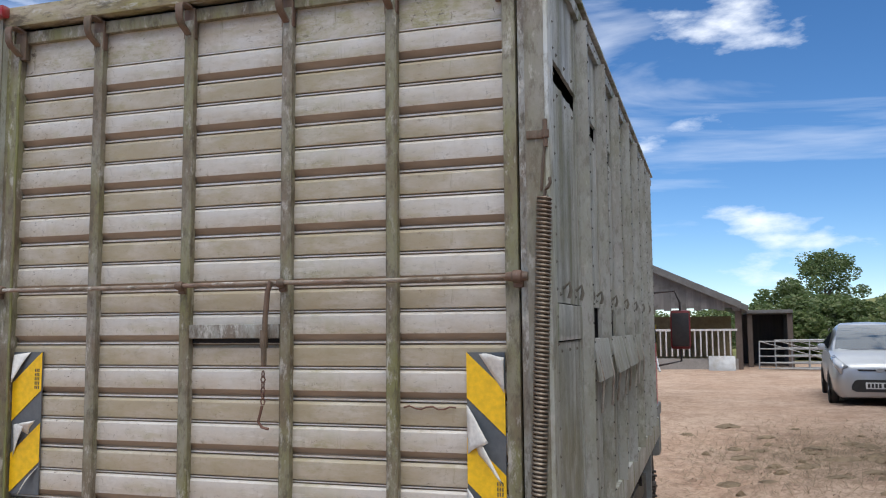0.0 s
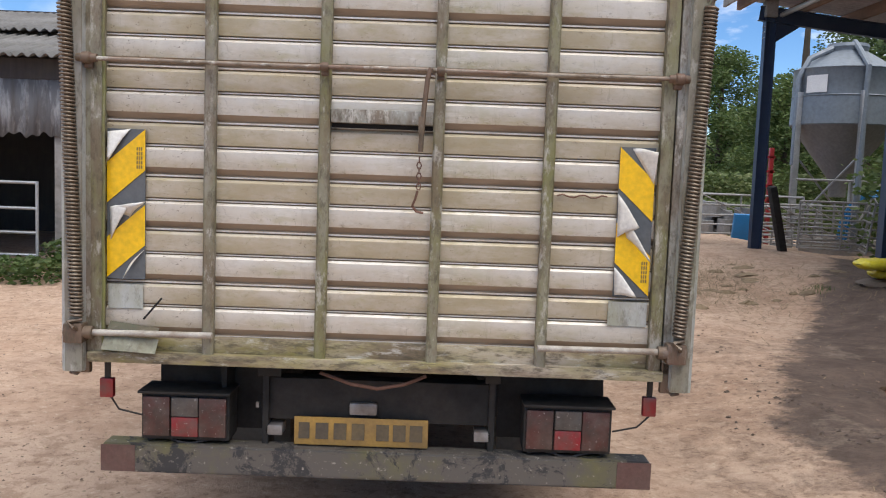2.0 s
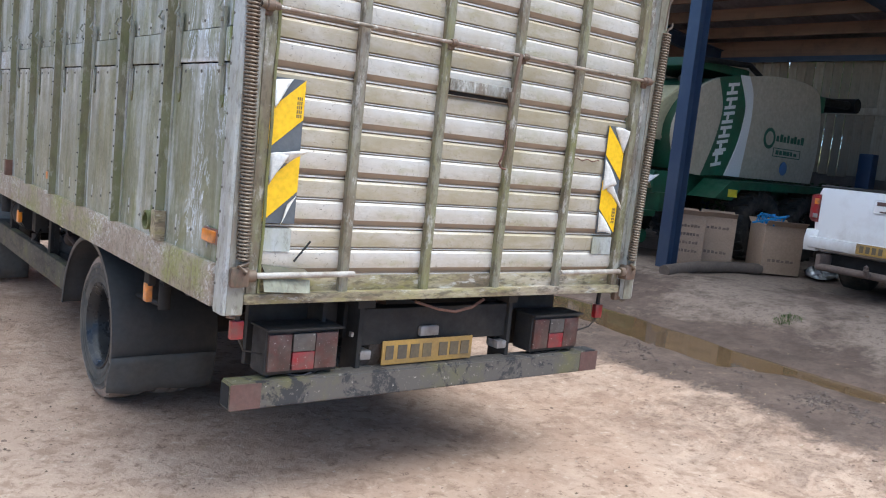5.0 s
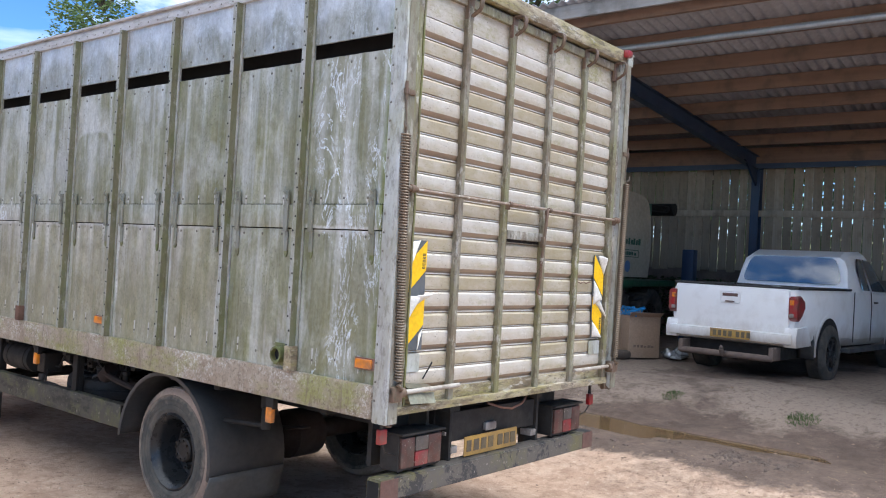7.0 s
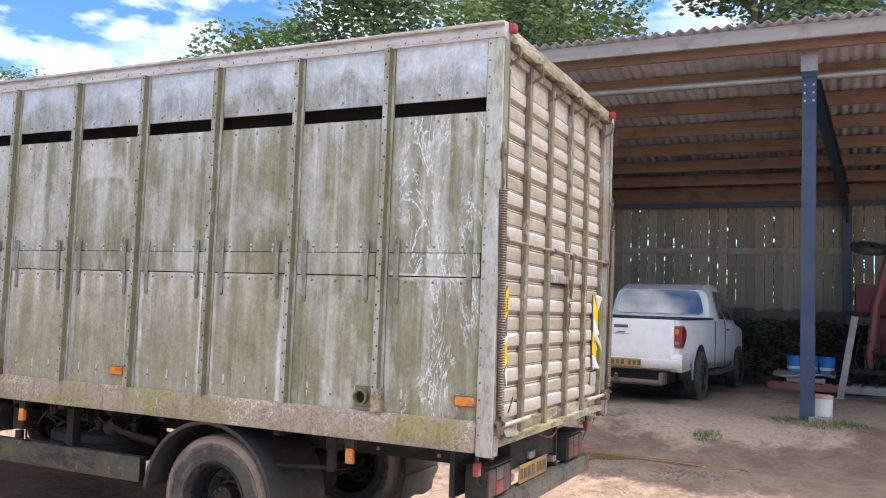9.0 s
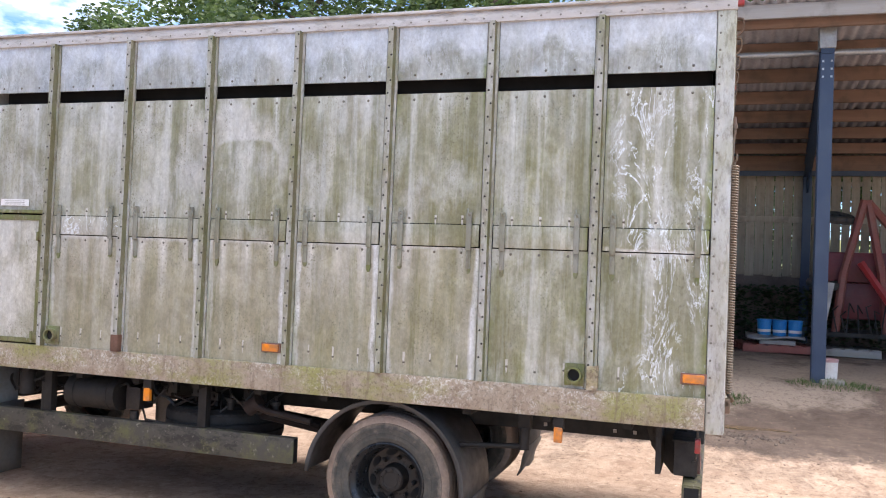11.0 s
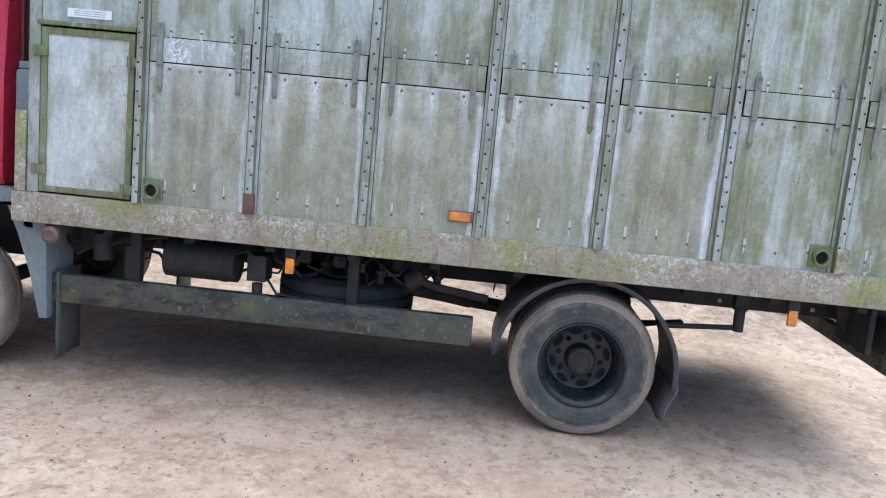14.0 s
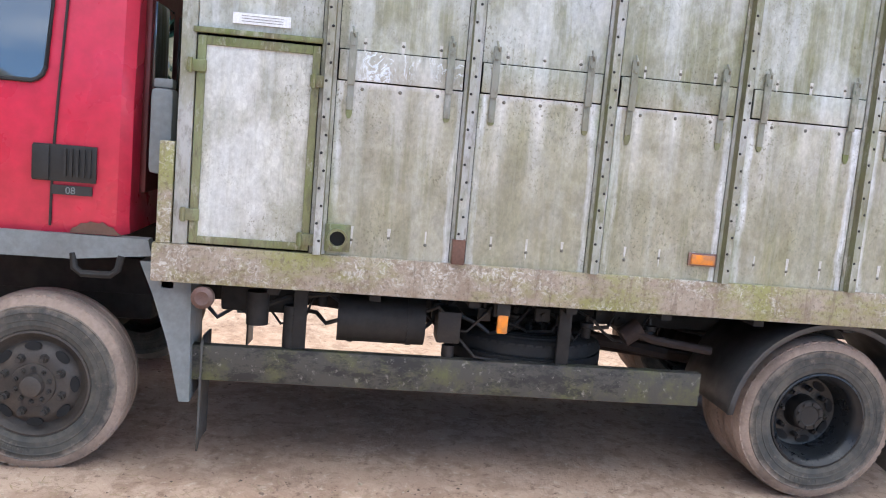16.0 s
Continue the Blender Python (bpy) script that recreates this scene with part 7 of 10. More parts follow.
def i_beam(bm, p0, p1, h=0.24, w=0.13, up=(0, 0, 1), tf=0.012, tw=0.01):
    p0, p1 = Vector(p0), Vector(p1)
    d = (p1 - p0).normalized()
    side = d.cross(Vector(up)).normalized()
    u = side.cross(d)
    sec = [(-w / 2, -h / 2), (w / 2, -h / 2), (w / 2, -h / 2 + tf), (tw / 2, -h / 2 + tf), (tw / 2, h / 2 - tf), (w / 2, h / 2 - tf), (w / 2, h / 2), (-w / 2, h / 2), (-w / 2, h / 2 - tf), (-tw / 2, h / 2 - tf), (-tw / 2, -h / 2 + tf), (-w / 2, -h / 2 + tf)]
    loft(bm, [[p + side * a + u * b for a, b in sec] for p in (p0, p1)])


for y in SH_Y:
    fx = SH_X0 + (0.1 if y > 8 else 0.0)
    gz = ground_z(fx, y)
    bm = bm_new()
    i_beam(bm, (fx, y, gz - 0.15), (fx, y, roof_z(fx) - 0.12), 0.20, 0.16, (1, 0, 0))
    fp = part("front_post", bm, "navy", shed, "navy steel post")
    bm = bm_new()
    box(bm, fx - 0.12, fx + 0.10, y - 0.10, y + 0.10, roof_z(fx) - 0.42, roof_z(fx) - 0.12, 0.01)
    part("post_cap", bm, "galv_dull", fp)
    for dz in (0.60, 0.70, 0.80):
        for dy in (-0.05, 0.05):
            bm = bm_new()
            box(bm, fx - 0.115, fx - 0.10, y + dy - 0.012, y + dy + 0.012, roof_z(fx) - dz, roof_z(fx) - dz + 0.024)
            part("bolt", bm, "galv", fp)
    bm = bm_new()
    i_beam(bm, (SH_X1 - 0.15, y - SKEW, ground_z(11, y) - 0.2), (SH_X1 - 0.15, y - SKEW, roof_z(SH_X1) - 0.14), 0.20, 0.16, (1, 0, 0))
    part("back_post", bm, "navy", shed)
    bm = bm_new()
    i_beam(bm, (SH_X0 - 0.1, y, roof_z(SH_X0) - 0.36), (SH_X1 - 0.1, y - SKEW, roof_z(SH_X1) - 0.32), 0.26, 0.13)
    ra = part("rafter", bm, "navy", shed)
    bm = bm_new()
    prism(bm, [(SH_X0 + 0.1, roof_z(SH_X0) - 0.95), (SH_X0 + 0.75, roof_z(SH_X0 + 0.75) - 0.42), (SH_X0 + 0.1, roof_z(SH_X0) - 0.42)], 'y', y - 0.02, y + 0.02)
    part("haunch", bm, "navy", ra)
    bm = bm_new()
    prism(bm, [(SH_X1 - 0.25, roof_z(SH_X1) - 0.75), (SH_X1 - 0.9, roof_z(SH_X1 - 0.9) - 0.42), (SH_X1 - 0.25, roof_z(SH_X1) - 0.42)], 'y', y - SKEW - 0.02, y - SKEW + 0.02)
    part("haunch", bm, "navy", ra)
for i in range(8):
    x = 5.72 + 0.985 * i
    z = roof_z(x) - 0.03
    bm = bm_new()
    box(bm, x - 0.035, x + 0.035, Y_SHED0 + 0.1, Y_SHED1 - 0.05, z - 0.20, z - 0.004, 0.004)
    part("purlin", bm, "purlin", shed, "orange-brown timber purlin")
bm = bm_new()
cyl(bm, (SH_X0 + 0.3, Y_SHED0 + 0.3, 4.74), (SH_X0 + 0.3, Y_SHED1 - 0.3, 4.74), 0.045, 12)
part("tie_tube", bm, "galv", shed, "long galvanised tie tube")
bm = bm_new()
box(bm, SH_X1 - 0.32, SH_X1 - 0.26, Y_SHED0 + 0.3, Y_SHED1 - 0.3, 3.84, 3.94)
part("eaves_angle", bm, "navy", shed)
bm = bm_new()
box(bm, SH_X1 - 0.255, SH_X1 - 0.205, Y_SHED0 + 0.3, Y_SHED1 - 0.3, 3.93, 4.252)
part("eaves_board", bm, "purlin", shed)
bm = bm_new()
box(bm, 5.44, 5.49, Y_SHED0, Y_SHED1, roof_z(5.44) - 0.21, roof_z(5.44) - 0.03, 0.004)
part("fascia_board", bm, "grey_timber", shed, "silvered timber fascia board")


def corrugated(bm, ya, yb, pitch, depth, pts, across=True, per=6):
    """A corrugated sheet whose ribs follow the line pts (x, z) and whose waves run along y."""
    n = int((yb - ya) / pitch * per)
    rows = []
    for x, z in pts:
        rows.append([(x, ya + (yb - ya) * k / n, z + depth * math.cos(2 * math.pi * k / per)) for k in range(n + 1)])
    strip(bm, rows)


ya = Y_SHED0
while ya < Y_SHED1 - 0.1:
    yb = min(ya + 1.03, Y_SHED1)
    bm = bm_new()
    corrugated(bm, ya, yb + 0.03, 0.146, 0.024, [(5.36, roof_z(5.36)), (9.2, roof_z(9.2)), (13.15, roof_z(13.15))])
    rs = part("roof_sheet", bm, "fibre", shed, "", 60)
    rs.modifiers.new("thick", 'SOLIDIFY').thickness = 0.007
    ya += 1.03
# slatted back wall
for z in (1.92, 3.0, 3.72):
    bm = bm_new()
    box(bm, SH_X1 - 0.02, SH_X1 + 0.05, -11.0, 10.6, z - 0.045, z + 0.045, 0.004)
    part("wall_rail", bm, "board", shed)
bm = bm_new()
box(bm, SH_X1 - 0.115, SH_X1 - 0.062, -11.0, 10.6, 2.92, 3.04, 0.004)
part("wall_rail", bm, "board", shed)
# no known part: dark board added to hide the sunlit ground behind
bm = bm_new()
box(bm, SH_X1 - 0.02, SH_X1 + 0.10, -11.0, 10.6, 0.1, 1.86, 0.01)
part("plinth", bm, "sacking", shed, "dark backing board added below the slatted wall")
y = -10.9
rng = random.Random(3)
bm = bm_new()
box(bm, -0.013, 0.013, -0.0865, 0.0865, 0, 2.08, 0.004)
board_me = mesh_of("wall_board", bm)
board_me.materials.append(M["board"])
while y < 10.4:
    ob = new("wall_board", board_me)
    ob.parent = shed
    ob.matrix_basis = pose(SH_X1 - 0.045 + rng.uniform(-0.008, 0.008), y, 1.82 + rng.uniform(-0.03, 0.03), 0, 0, 0) @ pose(0, 0, 0, rng.uniform(-0.25, 0.25), 0, 0)
    ob.scale = (1, rng.uniform(0.86, 1.0), rng.uniform(0.98, 1.03))
    y += 0.178
# dark partition wall at the end bay
for i in range(17):
    x = 8.41 + 0.25 * i
    bm = bm_new()
    box(bm, x - 0.118, x + 0.118, 10.0, 10.03, 1.45, 4.55, 0.004)
    part("end_board", bm, "dark_board", shed)
bm = bm_new()
i_beam(bm, (8.22, 10.0, 0.3), (8.22, 10.0, 4.55), 0.16, 0.12, (1, 0, 0))
part("end_post", bm, "navy", shed)
for z in (1.75, 2.9):
    bm = bm_new()
    box(bm, 8.3, 12.6, 9.93, 9.995, z, z + 0.07)
    part("end_rail", bm, "dark_board", shed)


# folded tines of a hay rake leaning on the partition
def build_rake():
    th = thing("hay_rake", "folded hay rake with thin rusty tines", "rake")
    for k, (x, tilt) in enumerate(((8.8, 5), (9.5, -6), (10.3, 8))):
        bm = bm_new()
        tube(bm, [(x, 9.6, 0.5), (x + 0.02 * tilt, 9.62, 2.2), (x + 0.05 * tilt, 9.66, 3.9)], 0.03, 8)
        arm = part("rake_arm", bm, "chassis", th)
        for i in range(9):
            bm = bm_new()
            z = 2.2 + 0.05 * i + 0.3 * (k % 2)
            x0 = x + 0.03 * tilt
            tube(bm, [(x0, 9.6, z), (x0 - 0.28, 9.5, z + 0.16), (x0 - 0.52, 9.48, z + 0.22 + 0.02 * i)], 0.007, 4)
            part("tine", bm, "rod", arm)
    bm = bm_new()
    for i in range(5):
        tube(bm, [(8.6 + 0.5 * i, 9.5, 1.1), (8.75 + 0.5 * i, 9.45, 1.7 + 0.2 * (i % 2)), (9.1 + 0.4 * i, 9.4, 2.3)], 0.02, 6)
    part("linkage", bm, "chassis", th)


build_rake()


# ---- round baler ----
def build_baler():
    th = thing("round_baler", "cream and green round baler with drawbar, parked under the shed", "baler")
    y0, y1 = 4.02, 6.0

    def smooth_line(pts, n=5):
        """A soft curve through the corners of a pressed hood."""
        out = []
        for a in range(len(pts) - 1):
            p = [Vector((*pts[min(max(a + d, 0), len(pts) - 1)], 0)) for d in (-1, 0, 1, 2)]
            for q in range(n):
                t = q / n
                v = 0.5 * (2 * p[1] + (p[2] - p[0]) * t + (2 * p[0] - 5 * p[1] + 4 * p[2] - p[3]) * t * t + (3 * p[1] - p[0] - 3 * p[2] + p[3]) * t ** 3)
                out.append((v.x, v.y))
        return out + [pts[-1]]

    top_a = smooth_line([(8.04, 2.985), (8.63, 3.06), (9.16, 3.085), (9.6, 3.06), (9.86, 2.99), (9.99, 2.80), (10.07, 2.45), (10.08, 2.0), (10.02, 1.61)])
    outer = smooth_line([(8.12, 1.60), (8.19, 2.15), (8.215, 2.45), (8.18, 2.76), (8.04, 2.985)])
    inner = smooth_line([(7.75, 1.60), (7.96, 2.03), (8.045, 2.40), (8.03, 2.63), (7.83, 2.975)])
    lefty = smooth_line([(7.22, 1.57), (7.41, 1.99), (7.51, 2.35), (7.50, 2.58), (7.36, 2.88)])
    nose = smooth_line([(7.36, 2.88), (7.0, 2.71), (6.66, 2.42), (6.55, 2.05), (6.75, 1.60)])
    side = smooth_line([(6.8, 1.62), (6.6, 2.05), (6.70, 2.38), (7.0, 2.66), (7.7, 2.90), (8.6, 3.00), (9.5, 2.98), (9.85, 2.85), (9.99, 2.4), (9.97, 1.62)], 3)
    bm = bm_new()
    prism(bm, side, 'y', y0 + 0.05, y1 - 0.05)
    part("chamber", bm, "green_paint", th)
    for ya, yb in ((y0, y0 + 0.06), (y1 - 0.06, y1)):
        bm = bm_new()
        prism(bm, outer + top_a[1:], 'y', ya, yb)
        part("rear_side_hood", bm, "baler_grey", th, "cream side hood")
        bm = bm_new()
        prism(bm, lefty + nose[1:], 'y', ya, yb)
        part("front_side_hood", bm, "baler_grey", th, "cream side hood")
        bm = bm_new()
        prism(bm, lefty + inner[::-1], 'y', ya + 0.006, yb - 0.006)
        part("stripe_panel", bm, "green_paint", th, "dark green stripe panel")
        bm = bm_new()
        prism(bm, inner + outer[::-1], 'y', ya - 0.004, yb - 0.008)
        part("pale_edge", bm, "mark_white", th, "white curved edge strip")
    # lettering drawn as bars
    for i in range(6):
        z = 1.70 + 0.195 * i
        x = 7.43 + 0.30 * (z - 1.7) - 0.16 * (z - 1.7) ** 2
        bm = bm_new()
        w, h = (0.24, 0.16) if i else (0.22, 0.19)
        for a, b in (((0, 0), (w, 0.045)), ((0.02, h - 0.045), (w + 0.02, h)), ((0.09, 0.04), (0.14, h - 0.04))):
            prism(bm, [(x + a[0], z + a[1]), (x + b[0], z + a[1] + 0.04), (x + b[0], z + b[1] + 0.04), (x + a[0], z + b[1])], 'y', y0 - 0.001, y0 + 0.008)
        part("white_mark", bm, "mark_white", th, "white bars of lettering")
    bm = bm_new()
    bar_text(bm, 'y', (8.92, y0 - 0.001, 2.17), 0.76, 0.11, 8, 0.004, 4)
    part("lettering", bm, "mark_green", th, "dark green bars of lettering")
    bm = bm_new()
    lathe(bm, [(-0.004, 0.10), (-0.004, 0.15), (0.0, 0.15)], (8.74, y0, 2.20), (0, 1, 0), 24)
    part("ring_mark", bm, "mark_green", th)
    bm = bm_new()
    for za, zb in ((1.95, 1.962), (2.068, 2.08)):
        box(bm, 8.89, 9.60, y0 - 0.004, y0, za, zb)
    for xa in (8.878, 9.60):
        box(bm, xa, xa + 0.012, y0 - 0.004, y0, 1.95, 2.08)
    part("model_frame", bm, "mark_green", th)
    bm = bm_new()
    bar_text(bm, 'y', (8.95, y0 - 0.001, 1.985), 0.58, 0.06, 6, 0.004, 5)
    part("lettering", bm, "mark_green", th, "dark green bars of lettering")
    bm = bm_new()
    lathe(bm, [(-0.004, 0.0), (-0.004, 0.10), (0.0, 0.10)], (9.21, y0, 1.79), (0, 1, 0), 20)
    part("round_mark", bm, "mark_blue", th, "pale blue round mark")
    # front hood, net roll and frame
    bm = bm_new()
    prism(bm, [(6.36, 1.98), (6.30, 2.30), (6.42, 2.40), (6.9, 2.72), (7.0, 2.72), (6.7, 1.98)], 'y', 4.25, 5.85)
    bmesh.ops.bevel(bm, geom=list(bm.edges), offset=0.02, segments=2, affect='EDGES')
    part("front_hood", bm, "baler_cream", th, "cream front hood")
    bm = bm_new()
    bar_text(bm, 'x', (6.31, 5.42, 2.08), 0.62, 0.13, 5, 0.012, 9)
    lathe(bm, [(-0.02, 0.05), (-0.02, 0.09), (0.0, 0.09)], (6.31, 5.55, 2.14), (1, 0, 0), 14)
    part("lettering", bm, "mark_green", th)
    bm = bm_new()
    lathe(bm, [(-0.02, 0.0), (-0.02, 0.08), (0.0, 0.08)], (6.32, 4.62, 2.16), (1, 0, 0), 14)
    part("round_mark", bm, "mark_blue", th)
    for y in (4.22, 5.88):
        bm = bm_new()
        strip(bm, [[(6.42 + 0.0 * a, y - 0.04, 2.45), (6.26, y - 0.04, 2.25), (6.24, y - 0.04, 1.95), (6.32, y - 0.04, 1.60), (6.45, y - 0.04, 1.35)] for a in (0,)] + [[(6.42, y + 0.04, 2.45), (6.26, y + 0.04, 2.25), (6.24, y + 0.04, 1.95), (6.32, y + 0.04, 1.60), (6.45, y + 0.04, 1.35)]])
        g = part("hood_arm", bm, "baler_cream", th)
        g.modifiers.new("thick", 'SOLIDIFY').thickness = 0.02
    bm = bm_new()
    cyl(bm, (6.45, 4.35, 1.78), (6.45, 5.62, 1.78), 0.13, 20)
    part("net_roll", bm, "net_roll", th, "pale roll of net wrap")
    bm = bm_new()
    box(bm, 6.5, 10.2, 4.2, 5.85, 1.28, 1.58, 0.02)
    box(bm, 6.55, 6.9, 4.1, 5.9, 1.05, 1.3, 0.02)
    part("base_frame", bm, "green_paint", th)
    bm = bm_new()
    prism(bm, [(7.05, 1.30), (7.36, 1.54), (10.3, 1.58), (10.3, 1.48), (7.6, 1.44), (7.42, 1.28)], 'y', 3.62, 4.05)
    part("wheel_wing", bm, "green_paint", th)
    bm = bm_new()
    box(bm, 7.32, 7.52, 3.612, 3.622, 1.33, 1.43)
    part("yellow_reflector", bm, "yellow_bag", th)
    # wheels
    for (x, y) in ((8.40, 3.72), (9.66, 3.72), (8.40, 5.95), (9.66, 5.95)):
        w = new("wheel", None)
        w.parent = th
        w.matrix_basis = pose(x, y, 0.44 + 0.50, 0, 0, 90)
        bm = bm_new()
        lathe(bm, [(0.06, 0.24), (0.02, 0.30), (0.0, 0.40), (0.03, 0.47), (0.08, 0.495), (0.3, 0.495), (0.35, 0.47), (0.38, 0.40), (0.36, 0.30), (0.32, 0.24)], (0, 0, 0), (1, 0, 0), 32)
        part("tyre", bm, "tyre", w)
        bm = bm_new()
        for k in range(22):
            a = 2 * math.pi * k / 22
            for h0, h1, tw in ((0.02, 0.20, 0.10), (0.20, 0.37, -0.10)):
                p = [Vector((h, r * math.cos(a + da + (tw if i == 0 else 0)), r * math.sin(a + da + (tw if i == 0 else 0)))) for i, h in enumerate((h0, h1)) for r in (0.46, 0.515) for da in (-0.035, 0.035)]
                v = [bm.verts.new(q) for q in p]
                for f in ((0, 1, 3, 2), (4, 6, 7, 5), (0, 4, 5, 1), (2, 3, 7, 6), (0, 2, 6, 4), (1, 5, 7, 3)):
                    bm.faces.new([v[i] for i in f])
        part("tread", bm, "tyre", w)
        bm = bm_new()
        lathe(bm, [(0.05, 0.245), (0.10, 0.22), (0.14, 0.12), (0.10, 0.08), (0.10, 0.0)], (0, 0, 0), (1, 0, 0), 24)
        part("rim", bm, "rim", w)
    # drawbar, shaft, jack leg, pick-up reel
    bm = bm_new()
    prism(bm, [(5.14, 0.86), (5.35, 0.84), (6.9, 1.26), (6.9, 1.43), (6.5, 1.38), (5.22, 0.95)], 'y', 5.12, 5.26)
    bmesh.ops.bevel(bm, geom=list(bm.edges), offset=0.01, segments=1, affect='EDGES')
    part("drawbar", bm, "green_paint", th, "green steel drawbar")
    bm = bm_new()
    cyl(bm, (5.18, 5.34, 0.92), (6.6, 5.36, 1.60), 0.06, 14)
    cyl(bm, (5.5, 5.345, 1.07), (5.9, 5.35, 1.265), 0.07, 14)
    part("drive_shaft", bm, "olive_tube", th, "dusty olive drive shaft cover")
    bm = bm_new()
    box(bm, 5.55, 5.64, 4.45, 4.54, 0.35, 1.55, 0.006)
    box(bm, 5.57, 5.62, 4.40, 4.45, 0.35, 0.95, 0.004)
    part("jack_leg", bm, "galv_dull", th, "grey jack leg")
    bm = bm_new()
    cyl(bm, (6.35, 4.15, 0.72), (6.35, 5.85, 0.72), 0.09, 12)
    box(bm, 6.1, 6.5, 4.1, 5.9, 0.98, 1.06, 0.01)
    part("pickup_reel", bm, "green_paint", th)
    bm = bm_new()
    for i in range(24):
        y = 4.18 + 0.07 * i
        tube(bm, [(6.28, y, 0.74), (6.12, y, 0.66), (6.06, y, 0.56)], 0.006, 4)
    part("reel_tines", bm, "chassis", th)["kind"] = "stuff"
    rngb = random.Random(5)
    for i in range(16):
        y = 4.5 + 0.08 * i
        bm = bm_new()
        tube(bm, [(6.4, y, 1.5), (6.15 - 0.2 * rngb.random(), y + 0.1, 1.55 - 0.3 * rngb.random()), (5.9, y + 0.25 * rngb.random(), 1.30), (6.3, y + 0.2, 1.2)], 0.013, 5)
        part("hose", bm, "black", th)
    bm = bm_new()
    tube(bm, [(5.2, 5.1, 0.75), (5.5, 4.9, 0.55), (5.9, 4.7, 0.62), (6.2, 4.5, 0.9)], 0.012, 5)
    part("hanging_hose", bm, "black", th)
    # top and rear linkage
    for nm, pts, r in (("top_pipe", [(6.9, 4.3, 2.8), (7.3, 4.3, 3.12), (8.5, 4.35, 3.2), (8.9, 4.4, 3.08)], 0.04), ("rear_arm", [(9.95, 4.3, 2.82), (10.5, 4.3, 2.92), (11.5, 4.32, 2.95)], 0.07)):
        bm = bm_new()
        tube(bm, pts, r, 8)
        part(nm, bm, "chassis", th)
    bm = bm_new()
    box(bm, 7.2, 8.6, 4.4, 5.6, 3.02, 3.14, 0.02)
    part("top_plate", bm, "green_paint", th)
    bm = bm_new()
    box(bm, 10.02, 10.45, 4.2, 5.8, 2.72, 2.98, 0.03)
    part("rear_beam", bm, "green_paint", th)
    bm = bm_new()
    cyl(bm, (11.45, 4.2, 2.95), (11.45, 4.9, 2.95), 0.12, 12)
    part("rear_roller", bm, "chassis", th)
    bm = bm_new()
    box(bm, 10.9, 11.1, 3.55, 3.77, 0.35, 2.17, 0.02)
    part("rear_stand", bm, "navy", th)
    # hanging rag
    bm = bm_new()
    rows = []
    for i in range(9):
        t = i / 8
        rows.append([(6.22 - 0.12 * math.sin(t * 2.2) + 0.02 * math.sin(k * 2.1 + i), 4.45 - 0.11 * k * (1 - 0.55 * t) + 0.02 * math.sin(i + k), 1.52 - 0.60 * t * (1 - 0.05 * k) + 0.015 * math.sin(k * 3)) for k in range(6)])
    strip(bm, rows)
    r = solid("hanging_rag", bm, "rag", "crumpled white rag hanging on the baler", "rag", smooth=80)
    r.modifiers.new("thick", 'SOLIDIFY').thickness = 0.006


build_baler()

bm = bm_new()
rows = []
for i in range(9):
    h = i / 8
    rows.append([Vector((5.88 + 0.05 * h, 7.02, 0.40 + 0.46 * h)) + Vector((0.26 * math.cos(a) * (1 - 0.45 * h ** 2), 0.20 * math.sin(a) * (1 - 0.4 * h ** 2), 0.0)) * (1 + 0.5 * noise.noise(Vector((2.2 * math.cos(a), 2.2 * math.sin(a), 2.5 * h))) + 0.25 * noise.noise(Vector((6 * math.cos(a), 6 * math.sin(a), 5 * h)))) for a in (2 * math.pi * k / 18 for k in range(18))])
loft(bm, rows)
solid("old_tarpaulin", bm, "sacking", "crumpled brown tarpaulin under the drawbar end", "tarpaulin", smooth=70)
bm = bm_new()
box(bm, 5.62, 5.70, 3.98, 4.06, 0.35, 0.95, 0.006)
solid("dark_stake", bm, "chassis", "short dark stake standing in the mud", "stake")


# ---- pick-up truck ----
def simple_wheel(parent, x, y, z, turn, r, w, rim, rim_r, spokes=6):
    h = new("wheel", None)
    h.parent = parent
    h.matrix_basis = pose(x, y, z, 0, 0, turn)
    bm = bm_new()
    lathe(bm, [(0.05, rim_r), (0.005, rim_r + 0.02), (0.0, rim_r + 0.06), (0.01, r - 0.05), (0.03, r - 0.012), (0.05, r), (w - 0.05, r), (w - 0.02, r - 0.02), (w, r - 0.08), (w - 0.04, rim_r)], (0, 0, 0), (1, 0, 0), 36)
    part("tyre", bm, "tyre", h)
    bm = bm_new()
    lathe(bm, [(0.05, rim_r), (0.015, rim_r - 0.01), (0.02, rim_r - 0.03), (0.08, rim_r - 0.04), (0.09, 0.0)], (0, 0, 0), (1, 0, 0), 30)
    ri = part("rim", bm, "rim", h)
    bm = bm_new()
    for k in range(spokes):
        a = 2 * math.pi * k / spokes
        u, t = Vector((0, math.cos(a), math.sin(a))), Vector((0, -math.sin(a), math.cos(a)))
        loft(bm, [[Vector((0.028, 0, 0)) + u * rr + t * s + Vector((dx, 0, 0)) for s, dx in ((-ww, 0), (ww, 0), (ww, 0.03), (-ww, 0.03))] for rr, ww in ((0.03, 0.028), (rim_r - 0.02, 0.036))])
    lathe(bm, [(0.0, 0.0), (0.012, 0.045), (0.05, 0.055)], (0, 0, 0), (1, 0, 0), 16)
    part("spokes", bm, rim, ri)
    return h


